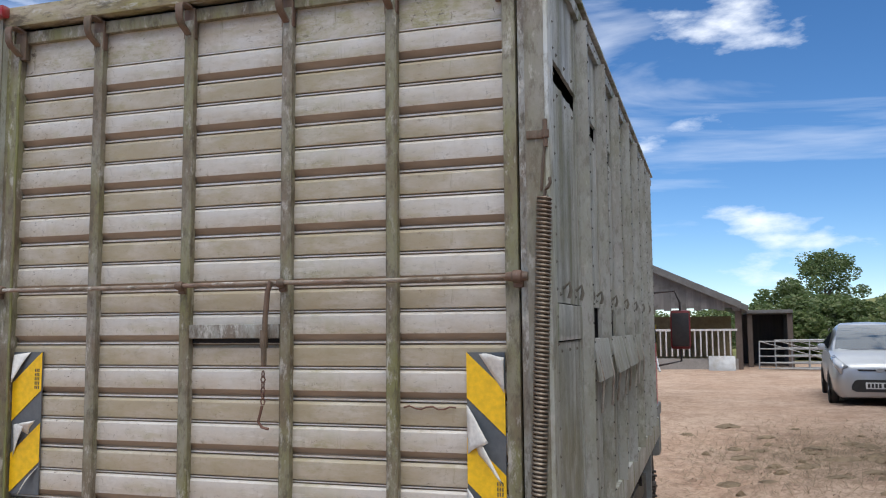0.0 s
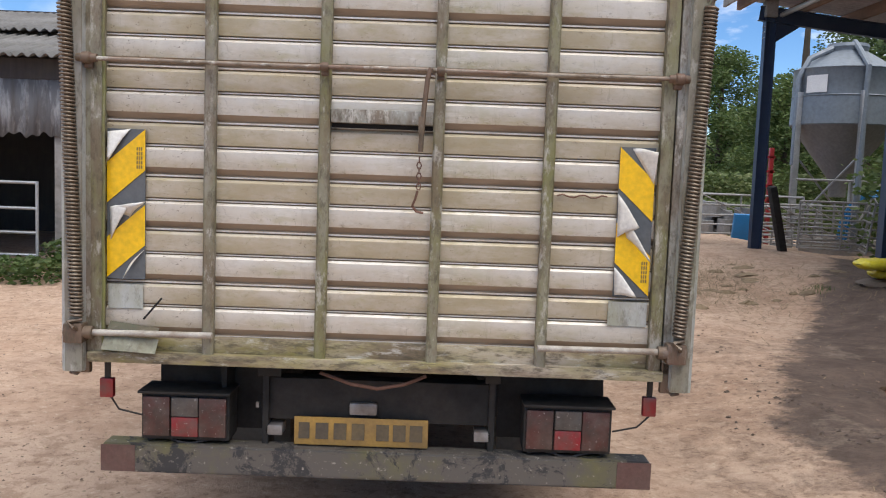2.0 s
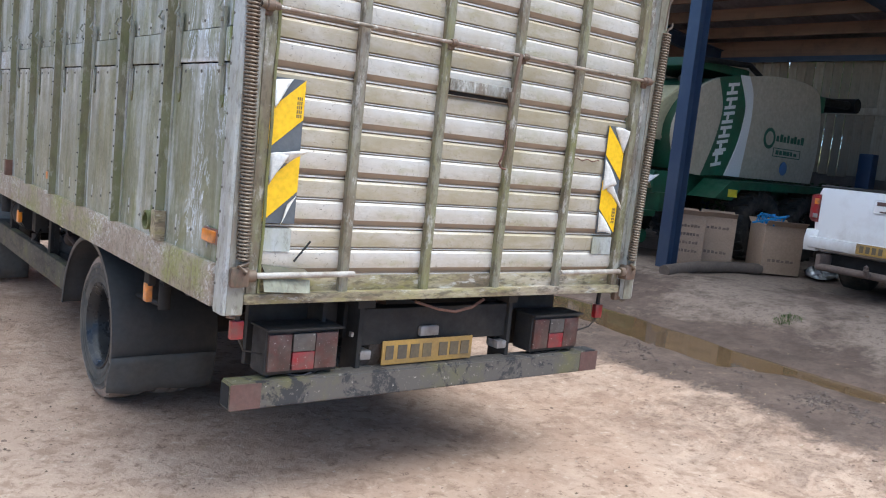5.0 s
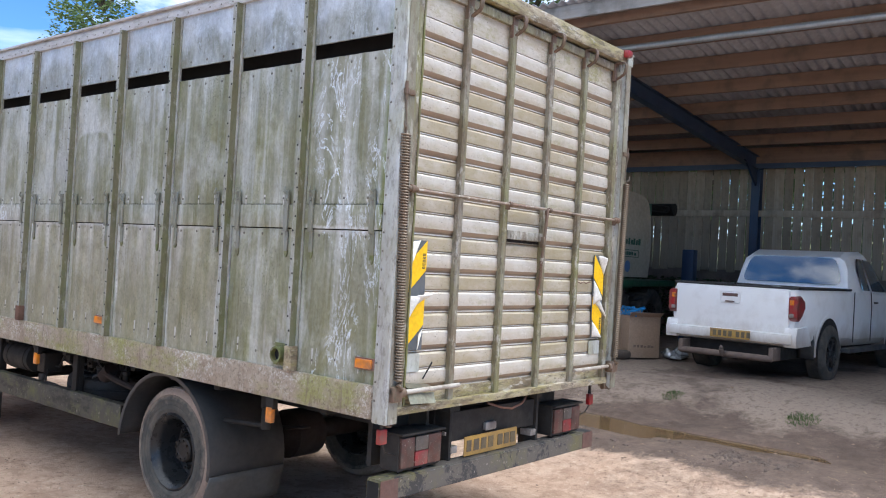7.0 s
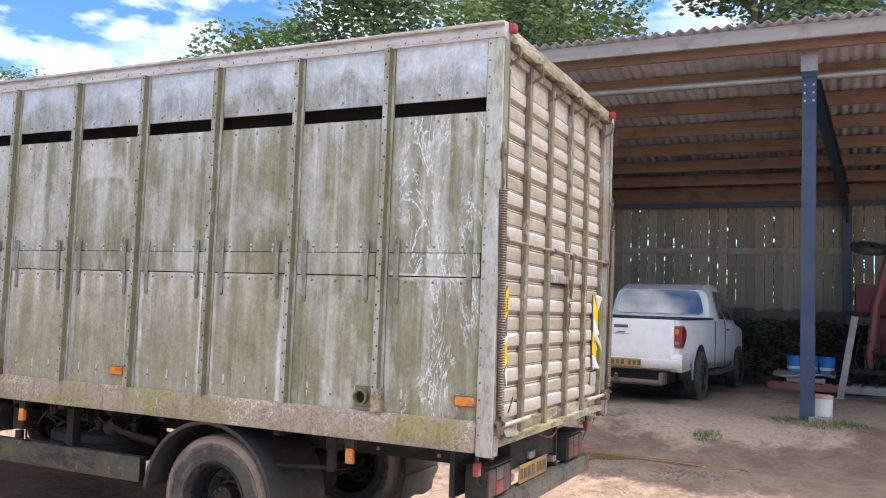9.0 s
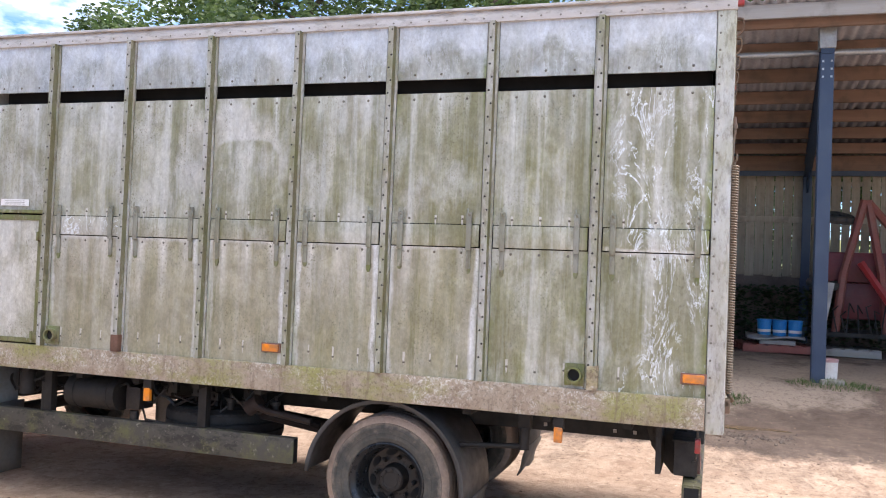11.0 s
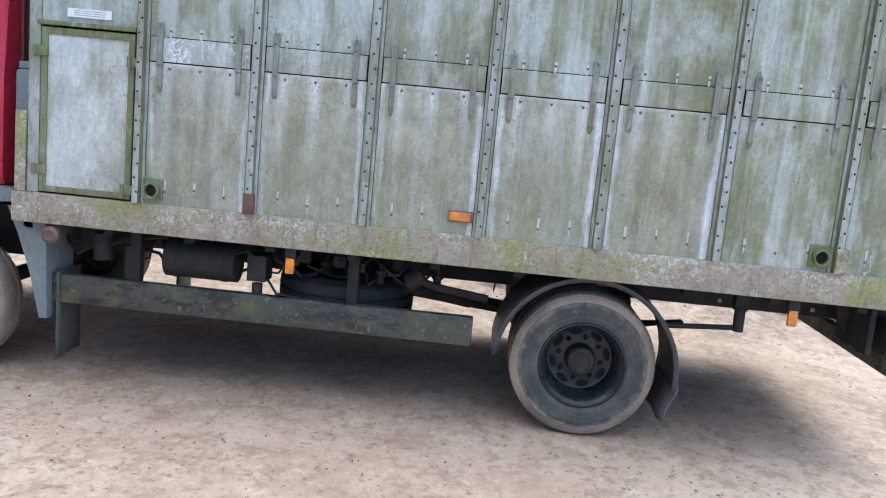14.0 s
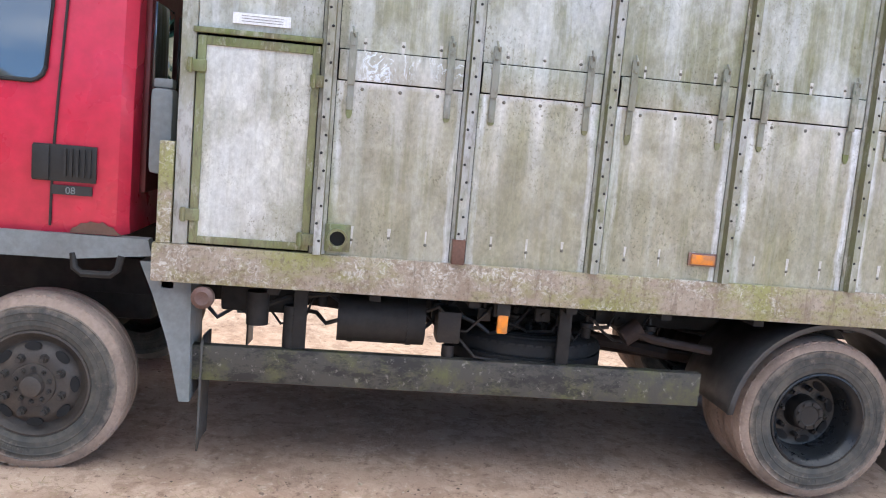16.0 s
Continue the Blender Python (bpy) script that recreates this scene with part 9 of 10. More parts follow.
# ---- feed silo ----
def build_silo():
    cx, cy = 7.5, 12.5
    eye = Vector((0.45, -3.25, 1.62))
    grow = Matrix.Translation(eye) @ Matrix.Scale(1.30, 4) @ Matrix.Translation(-eye)
    th = thing("feed_silo", "galvanised steel feed silo on legs over a concrete ring", "silo", at=grow)
    bm = bm_new()
    lathe(bm, [(2.72, 0.885), (2.74, 0.90), (3.22, 0.885), (3.235, 0.90), (3.25, 0.885), (3.70, 0.885), (3.72, 0.90)], (cx, cy, 0), (0, 0, 1), 40)
    part("drum", bm, "silo", th, "galvanised drum")
    bm = bm_new()
    lathe(bm, [(3.71, 0.90), (4.06, 0.34), (4.10, 0.34), (4.14, 0.36), (4.20, 0.34), (4.23, 0.0)], (cx, cy, 0), (0, 0, 1), 40)
    part("roof_cone", bm, "silo", th)
    bm = bm_new()
    lathe(bm, [(2.74, 0.885), (1.75, 0.16), (1.45, 0.15), (1.45, 0.0)], (cx, cy, 0), (0, 0, 1), 40)
    part("hopper_cone", bm, "silo_dirty", th)
    for k in range(5):
        a = radians(-95 + 72 * k)
        p = Vector((cx + 0.92 * math.cos(a), cy + 0.92 * math.sin(a), 0))
        bm = bm_new()
        box(bm, p.x - 0.05, p.x + 0.05, p.y - 0.05, p.y + 0.05, 0.5, 3.3, 0.006)
        part("leg", bm, "galv", th)
        b = radians(-95 + 72 * (k + 1))
        q = Vector((cx + 0.92 * math.cos(b), cy + 0.92 * math.sin(b), 0))
        bm = bm_new()
        tube(bm, [p + Vector((0, 0, 0.9)), q + Vector((0, 0, 2.2))], 0.02, 6)
        tube(bm, [p + Vector((0, 0, 1.75)), q + Vector((0, 0, 1.75))], 0.022, 6)
        part("leg_brace", bm, "galv_dull", th)
    bm = bm_new()
    tube(bm, [(cx - 0.1, cy - 0.95, 0.75), (cx - 0.08, cy - 0.95, 2.5), (cx - 0.05, cy - 0.93, 3.72), (cx - 0.02, cy - 0.5, 4.05), (cx, cy - 0.25, 4.22)], 0.05, 8)
    tube(bm, [(cx - 0.93, cy - 0.2, 2.0), (cx - 0.93, cy - 0.2, 3.55), (cx - 0.75, cy - 0.18, 3.9), (cx - 0.3, cy - 0.1, 4.12)], 0.055, 8)
    part("filling_pipe", bm, "silo", th)
    bm = bm_new()
    a0 = [radians(-158 + 5 * i) for i in range(6)]
    strip(bm, [[(cx + 0.905 * math.cos(a), cy + 0.905 * math.sin(a), z) for a in a0] for z in (3.28, 3.58)])
    part("label_sheet", bm, "white_label", th)
    ring = thing("concrete_ring", "low round concrete ring under the silo", "ring", at=grow)
    bm = bm_new()
    lathe(bm, [(0.30, 0.62), (0.72, 0.62), (0.72, 0.72), (0.30, 0.72)], (cx + 0.12, cy - 0.05, 0), (0, 0, 1), 36)
    part("ring_wall", bm, "concrete", ring)
    for k in range(14):
        a = 2 * math.pi * k / 14
        bm = bm_new()
        x, y = cx + 0.12 + 0.66 * math.cos(a), cy - 0.05 + 0.66 * math.sin(a)
        cyl(bm, (x, y, 0.70), (x, y, 1.35), 0.012, 6)
        part("upright_bar", bm, "galv_dull", ring)
    bm = bm_new()
    tube(bm, [(cx + 0.12 + 0.66 * math.cos(2 * math.pi * k / 20), cy - 0.05 + 0.66 * math.sin(2 * math.pi * k / 20), 1.35) for k in range(20)], 0.014, 6, True)
    part("top_hoop", bm, "galv_dull", ring)
    hs = thing("blue_hose", "blue hoses draped from the silo", "hose", at=grow)
    for k in range(4):
        bm = bm_new()
        tube(bm, [(cx - 0.28 + 0.05 * k, cy - 0.75, 0.72), (cx - 0.25 + 0.05 * k, cy - 0.78, 1.1), (cx - 0.05 + 0.06 * k, cy - 0.78, 1.42 + 0.04 * k), (cx + 0.4, cy - 0.7, 1.5 + 0.03 * k)], 0.022, 6)
        part("hose", bm, "blue_tub", hs)
    bm = bm_new()
    tube(bm, [(cx + 0.45 + 0.14 * math.cos(a), cy - 0.8, 1.95 + 0.16 * math.sin(a)) for a in (2 * math.pi * k / 16 for k in range(16))], 0.018, 6, True)
    solid("coiled_cable", bm, "black", "coil of black cable hung by the silo", "cable", at=grow)


build_silo()


# ---- gates, hurdles and scrap beyond the end of the shed ----
def field_gate(name, x, y, z, length, height, turn, label, rails=6, m="galv_dull", lean=0.0, group="field gates"):
    th = thing(name, label, "gate", group, at=pose(x, y, z, lean, 0, turn))
    for k in range(rails):
        h = 0.08 + (height - 0.08) * (k / (rails - 1)) ** 1.15
        bm = bm_new()
        cyl(bm, (0, 0, h), (length, 0, h), 0.021, 8)
        part("rail", bm, m, th)
    n = max(2, int(length / 1.2))
    for k in range(n + 1):
        bm = bm_new()
        cyl(bm, (length * k / n, 0, 0.06), (length * k / n, 0, height + 0.02), 0.022, 8)
        part("stile", bm, m, th)
    bm = bm_new()
    tube(bm, [(0, -0.02, height), (length, -0.02, 0.1)], 0.015, 6)
    part("diagonal", bm, m, th)
    return th


gz = 0.22
field_gate("field_gate", 6.3, 18.2, gz, 3.0, 1.15, -48, "galvanised field gate standing open", 6)
field_gate("field_gate", 6.2, 16.6, gz, 2.6, 1.15, 10, "galvanised gate among stacked hurdles", 6)
field_gate("sheep_hurdle", 7.2, 15.4, gz, 1.9, 1.0, 25, "leaning galvanised sheep hurdle", 6, lean=-8, group="hurdles")
field_gate("sheep_hurdle", 7.6, 15.9, gz, 1.9, 1.0, 5, "leaning galvanised sheep hurdle", 6, lean=10, group="hurdles")
field_gate("sheep_hurdle", 8.0, 15.4, gz, 1.7, 1.1, -20, "galvanised sheep hurdle stacked upright", 7, lean=4, group="hurdles")
field_gate("sheep_hurdle", 8.9, 14.2, gz, 1.5, 1.1, 70, "galvanised sheep hurdle stacked upright", 7, lean=6, group="hurdles")
bm = bm_new()
box(bm, 6.75, 7.35, 16.0, 16.1, gz, gz + 0.75, 0.02)
bmesh.ops.rotate(bm, verts=bm.verts, cent=(7, 16, gz), matrix=Matrix.Rotation(radians(12), 3, 'X'))
solid("plastic_sheet", bm, "blue_tub", "faded blue plastic sheet leaning on hurdles", "sheet")
bm = bm_new()
for i in range(14):
    c = Vector((6.4 + 1.7 * random.Random(i).random(), 17.2 + 1.2 * random.Random(i + 50).random(), gz + 0.3 + 0.5 * random.Random(i + 90).random()))
    r = 0.16 + 0.18 * random.Random(i + 7).random()
    loft(bm, [[c + Vector((r * math.cos(a) * (0.7 + 0.5 * random.Random(i * 9 + k).random()), r * math.sin(a), h)) for k, a in enumerate(j * math.pi / 4 for j in range(8))] for h in (-0.2, 0.05, 0.16)])
solid("scrap_heap", bm, "galv_dull", "heap of grey scrap and crumpled sheet", "scrap", kind="stuff", smooth=30)
bm = bm_new()
for s in (0, 0.32):
    box(bm, 7.75 + s, 7.85 + s, 17.5, 17.6, 0.1, gz + 2.3, 0.006)
for k in range(6):
    box(bm, 7.75, 8.2, 17.5, 17.58, gz + 0.3 + 0.35 * k, gz + 0.36 + 0.35 * k)
solid("steel_ladder", bm, "red_paint", "upright red steel ladder by the scrap", "ladder")
bm = bm_new()
box(bm, -0.06, 0.06, -0.09, 0.09, 0, 1.25, 0.01)
solid("leaning_sleeper", bm, "chassis", "dark beam leaning against the shed post", "beam", at=pose(6.45, 12.35, 0.42, 8, -16, 0))


# ---- silver hatchback ----
def build_car():
    th = thing("hatchback_car", "silver hatchback car parked facing the yard", "car", at=pose(4.36, 13.55, 0.40, 0, 0, -4) @ Matrix.Diagonal((0.91, 1.0, 1.0, 1.0)))

    def ring(y, z0, z1, w, crown=0.03):
        pts = [(0.0, z0), (w * 0.85, z0), (w * 0.97, z0 + 0.12), (w, z0 * 0.45 + z1 * 0.55), (w * 0.95, z1 - 0.03), (w * 0.72, z1 + crown * 0.5), (0.0, z1 + crown)]
        return [(p, y, z) for p, z in pts] + [(-p, y, z) for p, z in pts[::-1]][1:-1]
    bm = bm_new()
    loft(bm, [ring(0.0, 0.25, 0.66, 0.60), ring(0.03, 0.20, 0.72, 0.70), ring(0.12, 0.18, 0.79, 0.78), ring(0.35, 0.18, 0.87, 0.83), ring(0.70, 0.19, 0.94, 0.855), ring(1.05, 0.20, 0.985, 0.86, 0.02), ring(1.5, 0.20, 0.98, 0.86, 0.0), ring(3.2, 0.22, 1.02, 0.855, 0.0), ring(3.75, 0.28, 1.02, 0.80, 0.0), ring(3.93, 0.35, 0.95, 0.72, 0.0)])
    part("body", bm, "silver_paint", th, "silver bodywork", 35)
    bm = bm_new()

    def top(y, zb, zt, wb, wt):
        pts = [(wb, zb), (wb * 0.4 + wt * 0.6, zb * 0.4 + zt * 0.6), (wt, zt - 0.05), (wt - 0.08, zt), (0, zt + 0.02)]
        return [(p, y, z) for p, z in pts] + [(-p, y, z) for p, z in pts[::-1]][1:]
    loft(bm, [top(0.95, 0.92, 0.97, 0.78, 0.72), top(1.4, 0.96, 1.25, 0.80, 0.64), top(1.78, 0.97, 1.43, 0.81, 0.58), top(2.3, 0.98, 1.475, 0.81, 0.57), top(3.0, 1.0, 1.45, 0.80, 0.56), top(3.5, 1.0, 1.32, 0.77, 0.56), top(3.85, 0.98, 1.03, 0.70, 0.62)])
    part("cabin", bm, "silver_paint", th, "silver roof and pillars", 30)
    bm = bm_new()
    rows = []
    for t in [i / 6 for i in range(7)]:
        y, z, w = 0.98 + 0.70 * t, 1.0 + 0.435 * t + 0.05 * math.sin(math.pi * t), 0.70 - 0.13 * t
        rows.append([(w * s, y + 0.07 * s * s - 0.035, z) for s in (-1, -0.6, -0.2, 0.2, 0.6, 1)])
    strip(bm, rows)
    part("windscreen", bm, "car_glass", th, "", 60)
    for s in (-1, 1):
        bm = bm_new()
        bm.faces.new([bm.verts.new((s * (x + 0.012), y, z)) for x, y, z in ((0.80, 1.35, 1.0), (0.665, 1.75, 1.36), (0.63, 2.4, 1.41), (0.635, 3.1, 1.38), (0.80, 3.4, 1.05))])
        part("side_window", bm, "car_glass", th, "", 0)
        bm = bm_new()
        rows = []
        for q, (y, z1, w) in enumerate(((0.02, 0.705, 0.67), (0.07, 0.755, 0.735), (0.16, 0.805, 0.79), (0.30, 0.852, 0.818), (0.46, 0.895, 0.84))):
            zm, g = 0.085 + 0.55 * z1, q / 4
            a, b, c = (w * (0.80 + 0.09 * g), z1 + 0.004), (w * 0.955, z1 - 0.03), (w * (0.975 - 0.01 * g), z1 - 0.03 - (z1 - zm - 0.03) * (0.40 - 0.34 * g))
            rows.append([(s * (a[0] + 0.004), y - 0.022, a[1] + 0.018), (s * (b[0] + 0.016), y - 0.026, b[1] + 0.010), (s * (c[0] + 0.018), y - 0.024, c[1])])
        strip(bm, rows)
        hl = part("headlamp", bm, "lamp_glass", th, "clear swept headlamp", 60)
        hl.modifiers.new("thick", 'SOLIDIFY').thickness = 0.02
        bm = bm_new()
        box(bm, min(s * 0.86, s * 1.0), max(s * 0.86, s * 1.0), 1.30, 1.42, 0.97, 1.09, 0.03)
        part("door_mirror", bm, "silver_paint", th)
        bm = bm_new()
        lathe(bm, [(-0.02, 0.0), (-0.02, 0.045), (0.02, 0.05)], (s * 0.62, 0.06, 0.38), (0, 1, 0), 14)
        part("fog_lamp", bm, "black", th)
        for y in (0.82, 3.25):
            # wheel well shade, laid on the body as a dark disc
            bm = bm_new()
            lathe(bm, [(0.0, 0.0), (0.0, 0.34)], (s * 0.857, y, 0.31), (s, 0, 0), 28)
            part("arch_shade_disc", bm, "dark_inside", th)
            simple_wheel(th, s * 0.87, y, 0.29, 0 if s < 0 else 180, 0.29, 0.19, "galv", 0.19, 5)
    bm = bm_new()
    prism(bm, [(-0.44, 0.48), (-0.38, 0.50), (0.38, 0.50), (0.44, 0.48), (0.50, 0.40), (0.50, 0.33), (0.42, 0.29), (-0.42, 0.29), (-0.50, 0.33), (-0.50, 0.40)], 'y', -0.016, 0.06)
    part("lower_grille", bm, "black", th)
    bm = bm_new()
    prism(bm, [(-0.40, 0.675), (0.40, 0.675), (0.36, 0.645), (-0.36, 0.645)], 'y', -0.01, 0.06)
    part("upper_grille", bm, "black", th)
    bm = bm_new()
    lathe(bm, [(-0.01, 0.0), (-0.01, 0.035), (0.0, 0.04)], (0, -0.004, 0.66), (0, 1, 0), 16)
    bmesh.ops.scale(bm, vec=(2.0, 1, 1), verts=bm.verts)
    part("badge", bm, "galv", th)
    bm = bm_new()
    box(bm, -0.26, 0.26, -0.03, -0.018, 0.345, 0.455, 0.003)
    p = part("number_plate", bm, "plate_white", th, "white number plate with plain bars")
    for i in range(7):
        x = -0.225 + 0.063 * i + (0.02 if i > 3 else 0)
        bm = bm_new()
        box(bm, x, x + 0.042, -0.033, -0.029, 0.365, 0.435)
        part("mark_bar", bm, "black", p)
    bm = bm_new()
    box(bm, -0.7, 0.7, 0.2, 3.7, 0.16, 0.3, 0.03)
    part("underbody", bm, "chassis", th)
    bm = bm_new()
    box(bm, -0.6, 0.6, 1.9, 2.2, 0.9, 1.3, 0.08)
    part("seats", bm, "black", th)


build_car()


# ---- old cattle barn on the near side ----
def build_left_barn():
    th = thing("cattle_barn", "old dark cattle barn with mossy roof and tin cladding", "barn")
    for x in (-18, -14, -10, -5.1):
        bm = bm_new()
        box(bm, x - 0.08, x + 0.08, 8.75, 8.91, 0, 2.95, 0.01)
        part("front_post", bm, "grey_timber", th)
    bm = bm_new()
    box(bm, -20, -5.0, 8.68, 8.78, 2.72, 3.0, 0.01)
    part("eaves_beam", bm, "dark_board", th)
    for k in range(15):
        xa = -20 + 1.0 * k
        bm = bm_new()
        n = 30
        zb = 2.20 + 0.12 * math.sin(k * 1.7) - (0.12 if k > 11 else 0)
        strip(bm, [[(xa + 1.0 * i / n, 8.70 + 0.010 * math.cos(2 * math.pi * i / 6), z + (0.05 * math.sin(i * 0.9 + k) * math.sin(i * 0.37) if z < 2.5 else 0)) for i in range(n + 1)] for z in (zb, 2.86)])
        t = part("tin_sheet", bm, "tin", th, "", 60)
        t.modifiers.new("thick", 'SOLIDIFY').thickness = 0.004
    ns = 40
    for k in range(15):
        xa = -20 + 1.03 * k
        for (y0, z0, y1, z1) in ((8.35, 3.0, 10.4, 3.55), (10.2, 3.60, 13.0, 4.3)):
            bm = bm_new()
            strip(bm, [[(xa + 1.05 * i / ns, y, z + 0.028 * math.cos(2 * math.pi * i / 6)) for i in range(ns + 1)] for y, z in ((y0, z0), (y1, z1))])
            r = part("roof_sheet", bm, "old_roof", th, "", 60)
            r.modifiers.new("thick", 'SOLIDIFY').thickness = 0.01
    bm = bm_new()
    box(bm, -20, -4.6, 16.0, 16.2, 0, 4.2)
    box(bm, -20.2, -20, 8.7, 16.2, 0, 4.0)
    part("back_wall", bm, "dark_board", th)
    bm = bm_new()
    box(bm, -20, -4.6, 13.0, 16.2, 4.25, 4.35)
    part("inner_roof", bm, "dark_board", th)
    bm = bm_new()
    box(bm, -20, -5.3, 8.80, 8.9, 0.02, 0.18, 0.01)
    part("kerb_board", bm, "log", th)
    # set-back bay
    for x in (-5.45, -1.2):
        bm = bm_new()
        box(bm, x - 0.07, x + 0.07, 10.9, 11.04, 0.1, 3.2, 0.01)
        part("front_post", bm, "grey_timber", th)
    for k in range(6):
        xa = -5.75 + 0.95 * k
        bm = bm_new()
        strip(bm, [[(xa + 0.97 * i / 30, 10.88 + 0.018 * math.cos(2 * math.pi * i / 6), z) for i in range(31)] for z in (2.72 - 0.03 * k, 3.5)])
        t = part("tin_sheet", bm, "tin", th, "", 60)
        t.modifiers.new("thick", 'SOLIDIFY').thickness = 0.004
    bm = bm_new()
    box(bm, -5.0, 0.2, 10.7, 16.0, 3.5, 3.6)
    part("bay_roof", bm, "old_roof", th)
    bm = bm_new()
    box(bm, -5.4, -4.4, 11.0, 11.1, 0.1, 1.10, 0.01)
    part("bay_board", bm, "card", th)
    bm = bm_new()
    box(bm, -0.1, 0.1, 11, 16, 0, 3.5)
    part("bay_wall", bm, "dark_board", th)
    bm = bm_new()
    box(bm, -4.6, 0.1, 16.0, 16.2, 0, 3.55)
    part("bay_back_wall", bm, "dark_board", th)
    bm = bm_new()
    strip(bm, [[(-6.2 + 3.0 * i / 90, 15.6 + 0.018 * math.cos(2 * math.pi * i / 6), z) for i in range(91)] for z in (1.55, 2.05)])
    t = part("tin_sheet", bm, "tin", th, "", 60)
    t.modifiers.new("thick", 'SOLIDIFY').thickness = 0.004
    return th


build_left_barn()
field_gate("cattle_gate", -12.9, 8.28, 0.02, 3.6, 1.30, 0, "long galvanised cattle gate across the barn mouth", 5, "galv", group="cattle gates")
field_gate("cattle_gate", -9.1, 8.28, 0.02, 3.9, 1.30, 0, "long galvanised cattle gate across the barn mouth", 5, "galv", group="cattle gates")
field_gate("cattle_gate", -5.33, 10.4, 0.14, 3.6, 1.02, 0, "galvanised gate across the set-back bay", 4, "galv", group="cattle gates")
bm = bm_new()
for i in range(26):
    rr = random.Random(i)
    c = Vector((-4.4 + 2.2 * rr.random(), 10.0 + 0.7 * rr.random(), 0.1))
    r = 0.2 + 0.2 * rr.random()
    loft(bm, [[c + Vector((r * (1 - 0.35 * j) * math.cos(a) * rr.uniform(0.8, 1.2), r * (1 - 0.35 * j) * math.sin(a), 0.12 * j)) for a in (k * math.pi / 4 for k in range(8))] for j in range(3)])
solid("muck_heap", bm, "straw", "low heap of straw and muck", "heap", kind="stuff", smooth=60)
bm = bm_new()
box(bm, -5.6, -3.0, 12.6, 13.6, 0.9, 1.7, 0.15)
box(bm, -5.2, -3.4, 12.5, 13.6, 0.5, 0.9, 0.05)
solid("red_spreader", bm, "cab_red_dark", "red farm machine inside the dark barn", "machine")


# ---- far barn and far lean-to ----
def build_far_barn():
    th = thing("far_barn", "timber-clad barn end with a sloping roof", "barn")
    y = 26.0
    for k in range(26):
        xa = -3.6 + 0.235 * k
        zt = 4.95 - (xa + 3.0) * 0.46 + 0.2
        bm = bm_new()
        prism(bm, [(xa, 2.35 + 0.05 * math.sin(k * 2.7)), (xa + 0.236, 2.35 + 0.05 * math.sin(k * 2.7)), (xa + 0.236, zt - 0.108), (xa, zt)], 'y', y - 0.012 * (k % 2), y + 0.03 - 0.012 * (k % 2))
        part("cladding_board", bm, "old_cladding", th)
    bm = bm_new()
    prism(bm, [(-4.0, 5.36), (2.75, 2.26), (2.75, 2.46), (-4.0, 5.56)], 'y', y - 0.25, y + 12)
    part("roof", bm, "old_roof", th)
    for x in (-0.5, 2.45):
        bm = bm_new()
        box(bm, x - 0.1, x + 0.1, y, y + 0.2, 0.3, 2.6)
        part("post", bm, "log", th)
    bm = bm_new()
    box(bm, -3.6, 2.4, y - 0.05, y + 0.15, 0.40, 0.78)
    part("base_wall", bm, "concrete", th)
    for k in range(22):
        bm = bm_new()
        x = -1.6 + 0.18 * k
        box(bm, x - 0.022, x + 0.022, y - 0.02, y + 0.02, 0.85, 1.7)
        part("rail_bar", bm, "white_plastic", th)
    bm = bm_new()
    box(bm, -1.7, 2.4, y - 0.03, y + 0.03, 1.66, 1.73)
    part("top_rail", bm, "white_plastic", th)
    bm = bm_new()
    box(bm, -3.6, 2.4, y + 8, y + 8.2, 0.4, 2.2)
    part("back_wall", bm, "straw", th)
    sh = thing("far_lean_to", "low dark lean-to with a flat roof", "shed")
    bm = bm_new()
    box(bm, 2.75, 4.2, 27.5, 31, 2.22, 2.34, 0.02)
    part("roof", bm, "old_roof", sh)
    for x in (2.85, 4.1):
        bm = bm_new()
        box(bm, x - 0.08, x + 0.08, 27.6, 27.76, 0.3, 2.24)
        part("post", bm, "log", sh)
    bm = bm_new()
    box(bm, 2.7, 4.2, 30.8, 31, 0.3, 2.24)
    box(bm, 4.12, 4.2, 27.7, 30.8, 0.3, 2.2)
    part("back_wall", bm, "dark_board", sh)


build_far_barn()
bm = bm_new()
for s in (0, 0.42):
    tube(bm, [(-0.35 + s, 24.4, 0.44), (-0.75 + s, 25.6, 1.75)], 0.03, 6)
for k in range(7):
    t = 0.1 + 0.13 * k
    tube(bm, [(-0.35 - 0.4 * t, 24.4 + 1.2 * t, 0.44 + 1.31 * t), (0.07 - 0.4 * t, 24.4 + 1.2 * t, 0.44 + 1.31 * t)], 0.02, 6)
solid("leaning_ladder", bm, "galv", "galvanised frame leaning on the barn rail", "ladder")
bm = bm_new()
box(bm, 1.5, 2.3, 25.2, 25.26, 0.42, 0.95, 0.01)
bmesh.ops.rotate(bm, verts=bm.verts, cent=(1.9, 25.2, 0.42), matrix=Matrix.Rotation(radians(-28), 3, 'X'))
solid("leaning_sheet", bm, "galv_dull", "pale metal sheet leaning on the barn", "sheet")
bm = bm_new()
box(bm, -1.2, -0.2, 27, 27.8, 0.6, 1.9, 0.05)
solid("yellow_machine", bm, "yellow_bag", "yellow machine part inside the far barn", "machine")
field_gate("field_gate", 5.2, 27.0, 0.44, 3.6, 1.25, 2, "long galvanised gate by the hedge", 7)
for k in range(4):
    field_gate("bent_hurdle", 3.0 + 0.5 * k, 25.6 + 0.25 * k, 0.42, 2.9, 0.95, -8 + 7 * k, "bent grey hurdle leaning by the track", 5, "galv_dull", lean=-18 + 9 * k, group="bent hurdles")


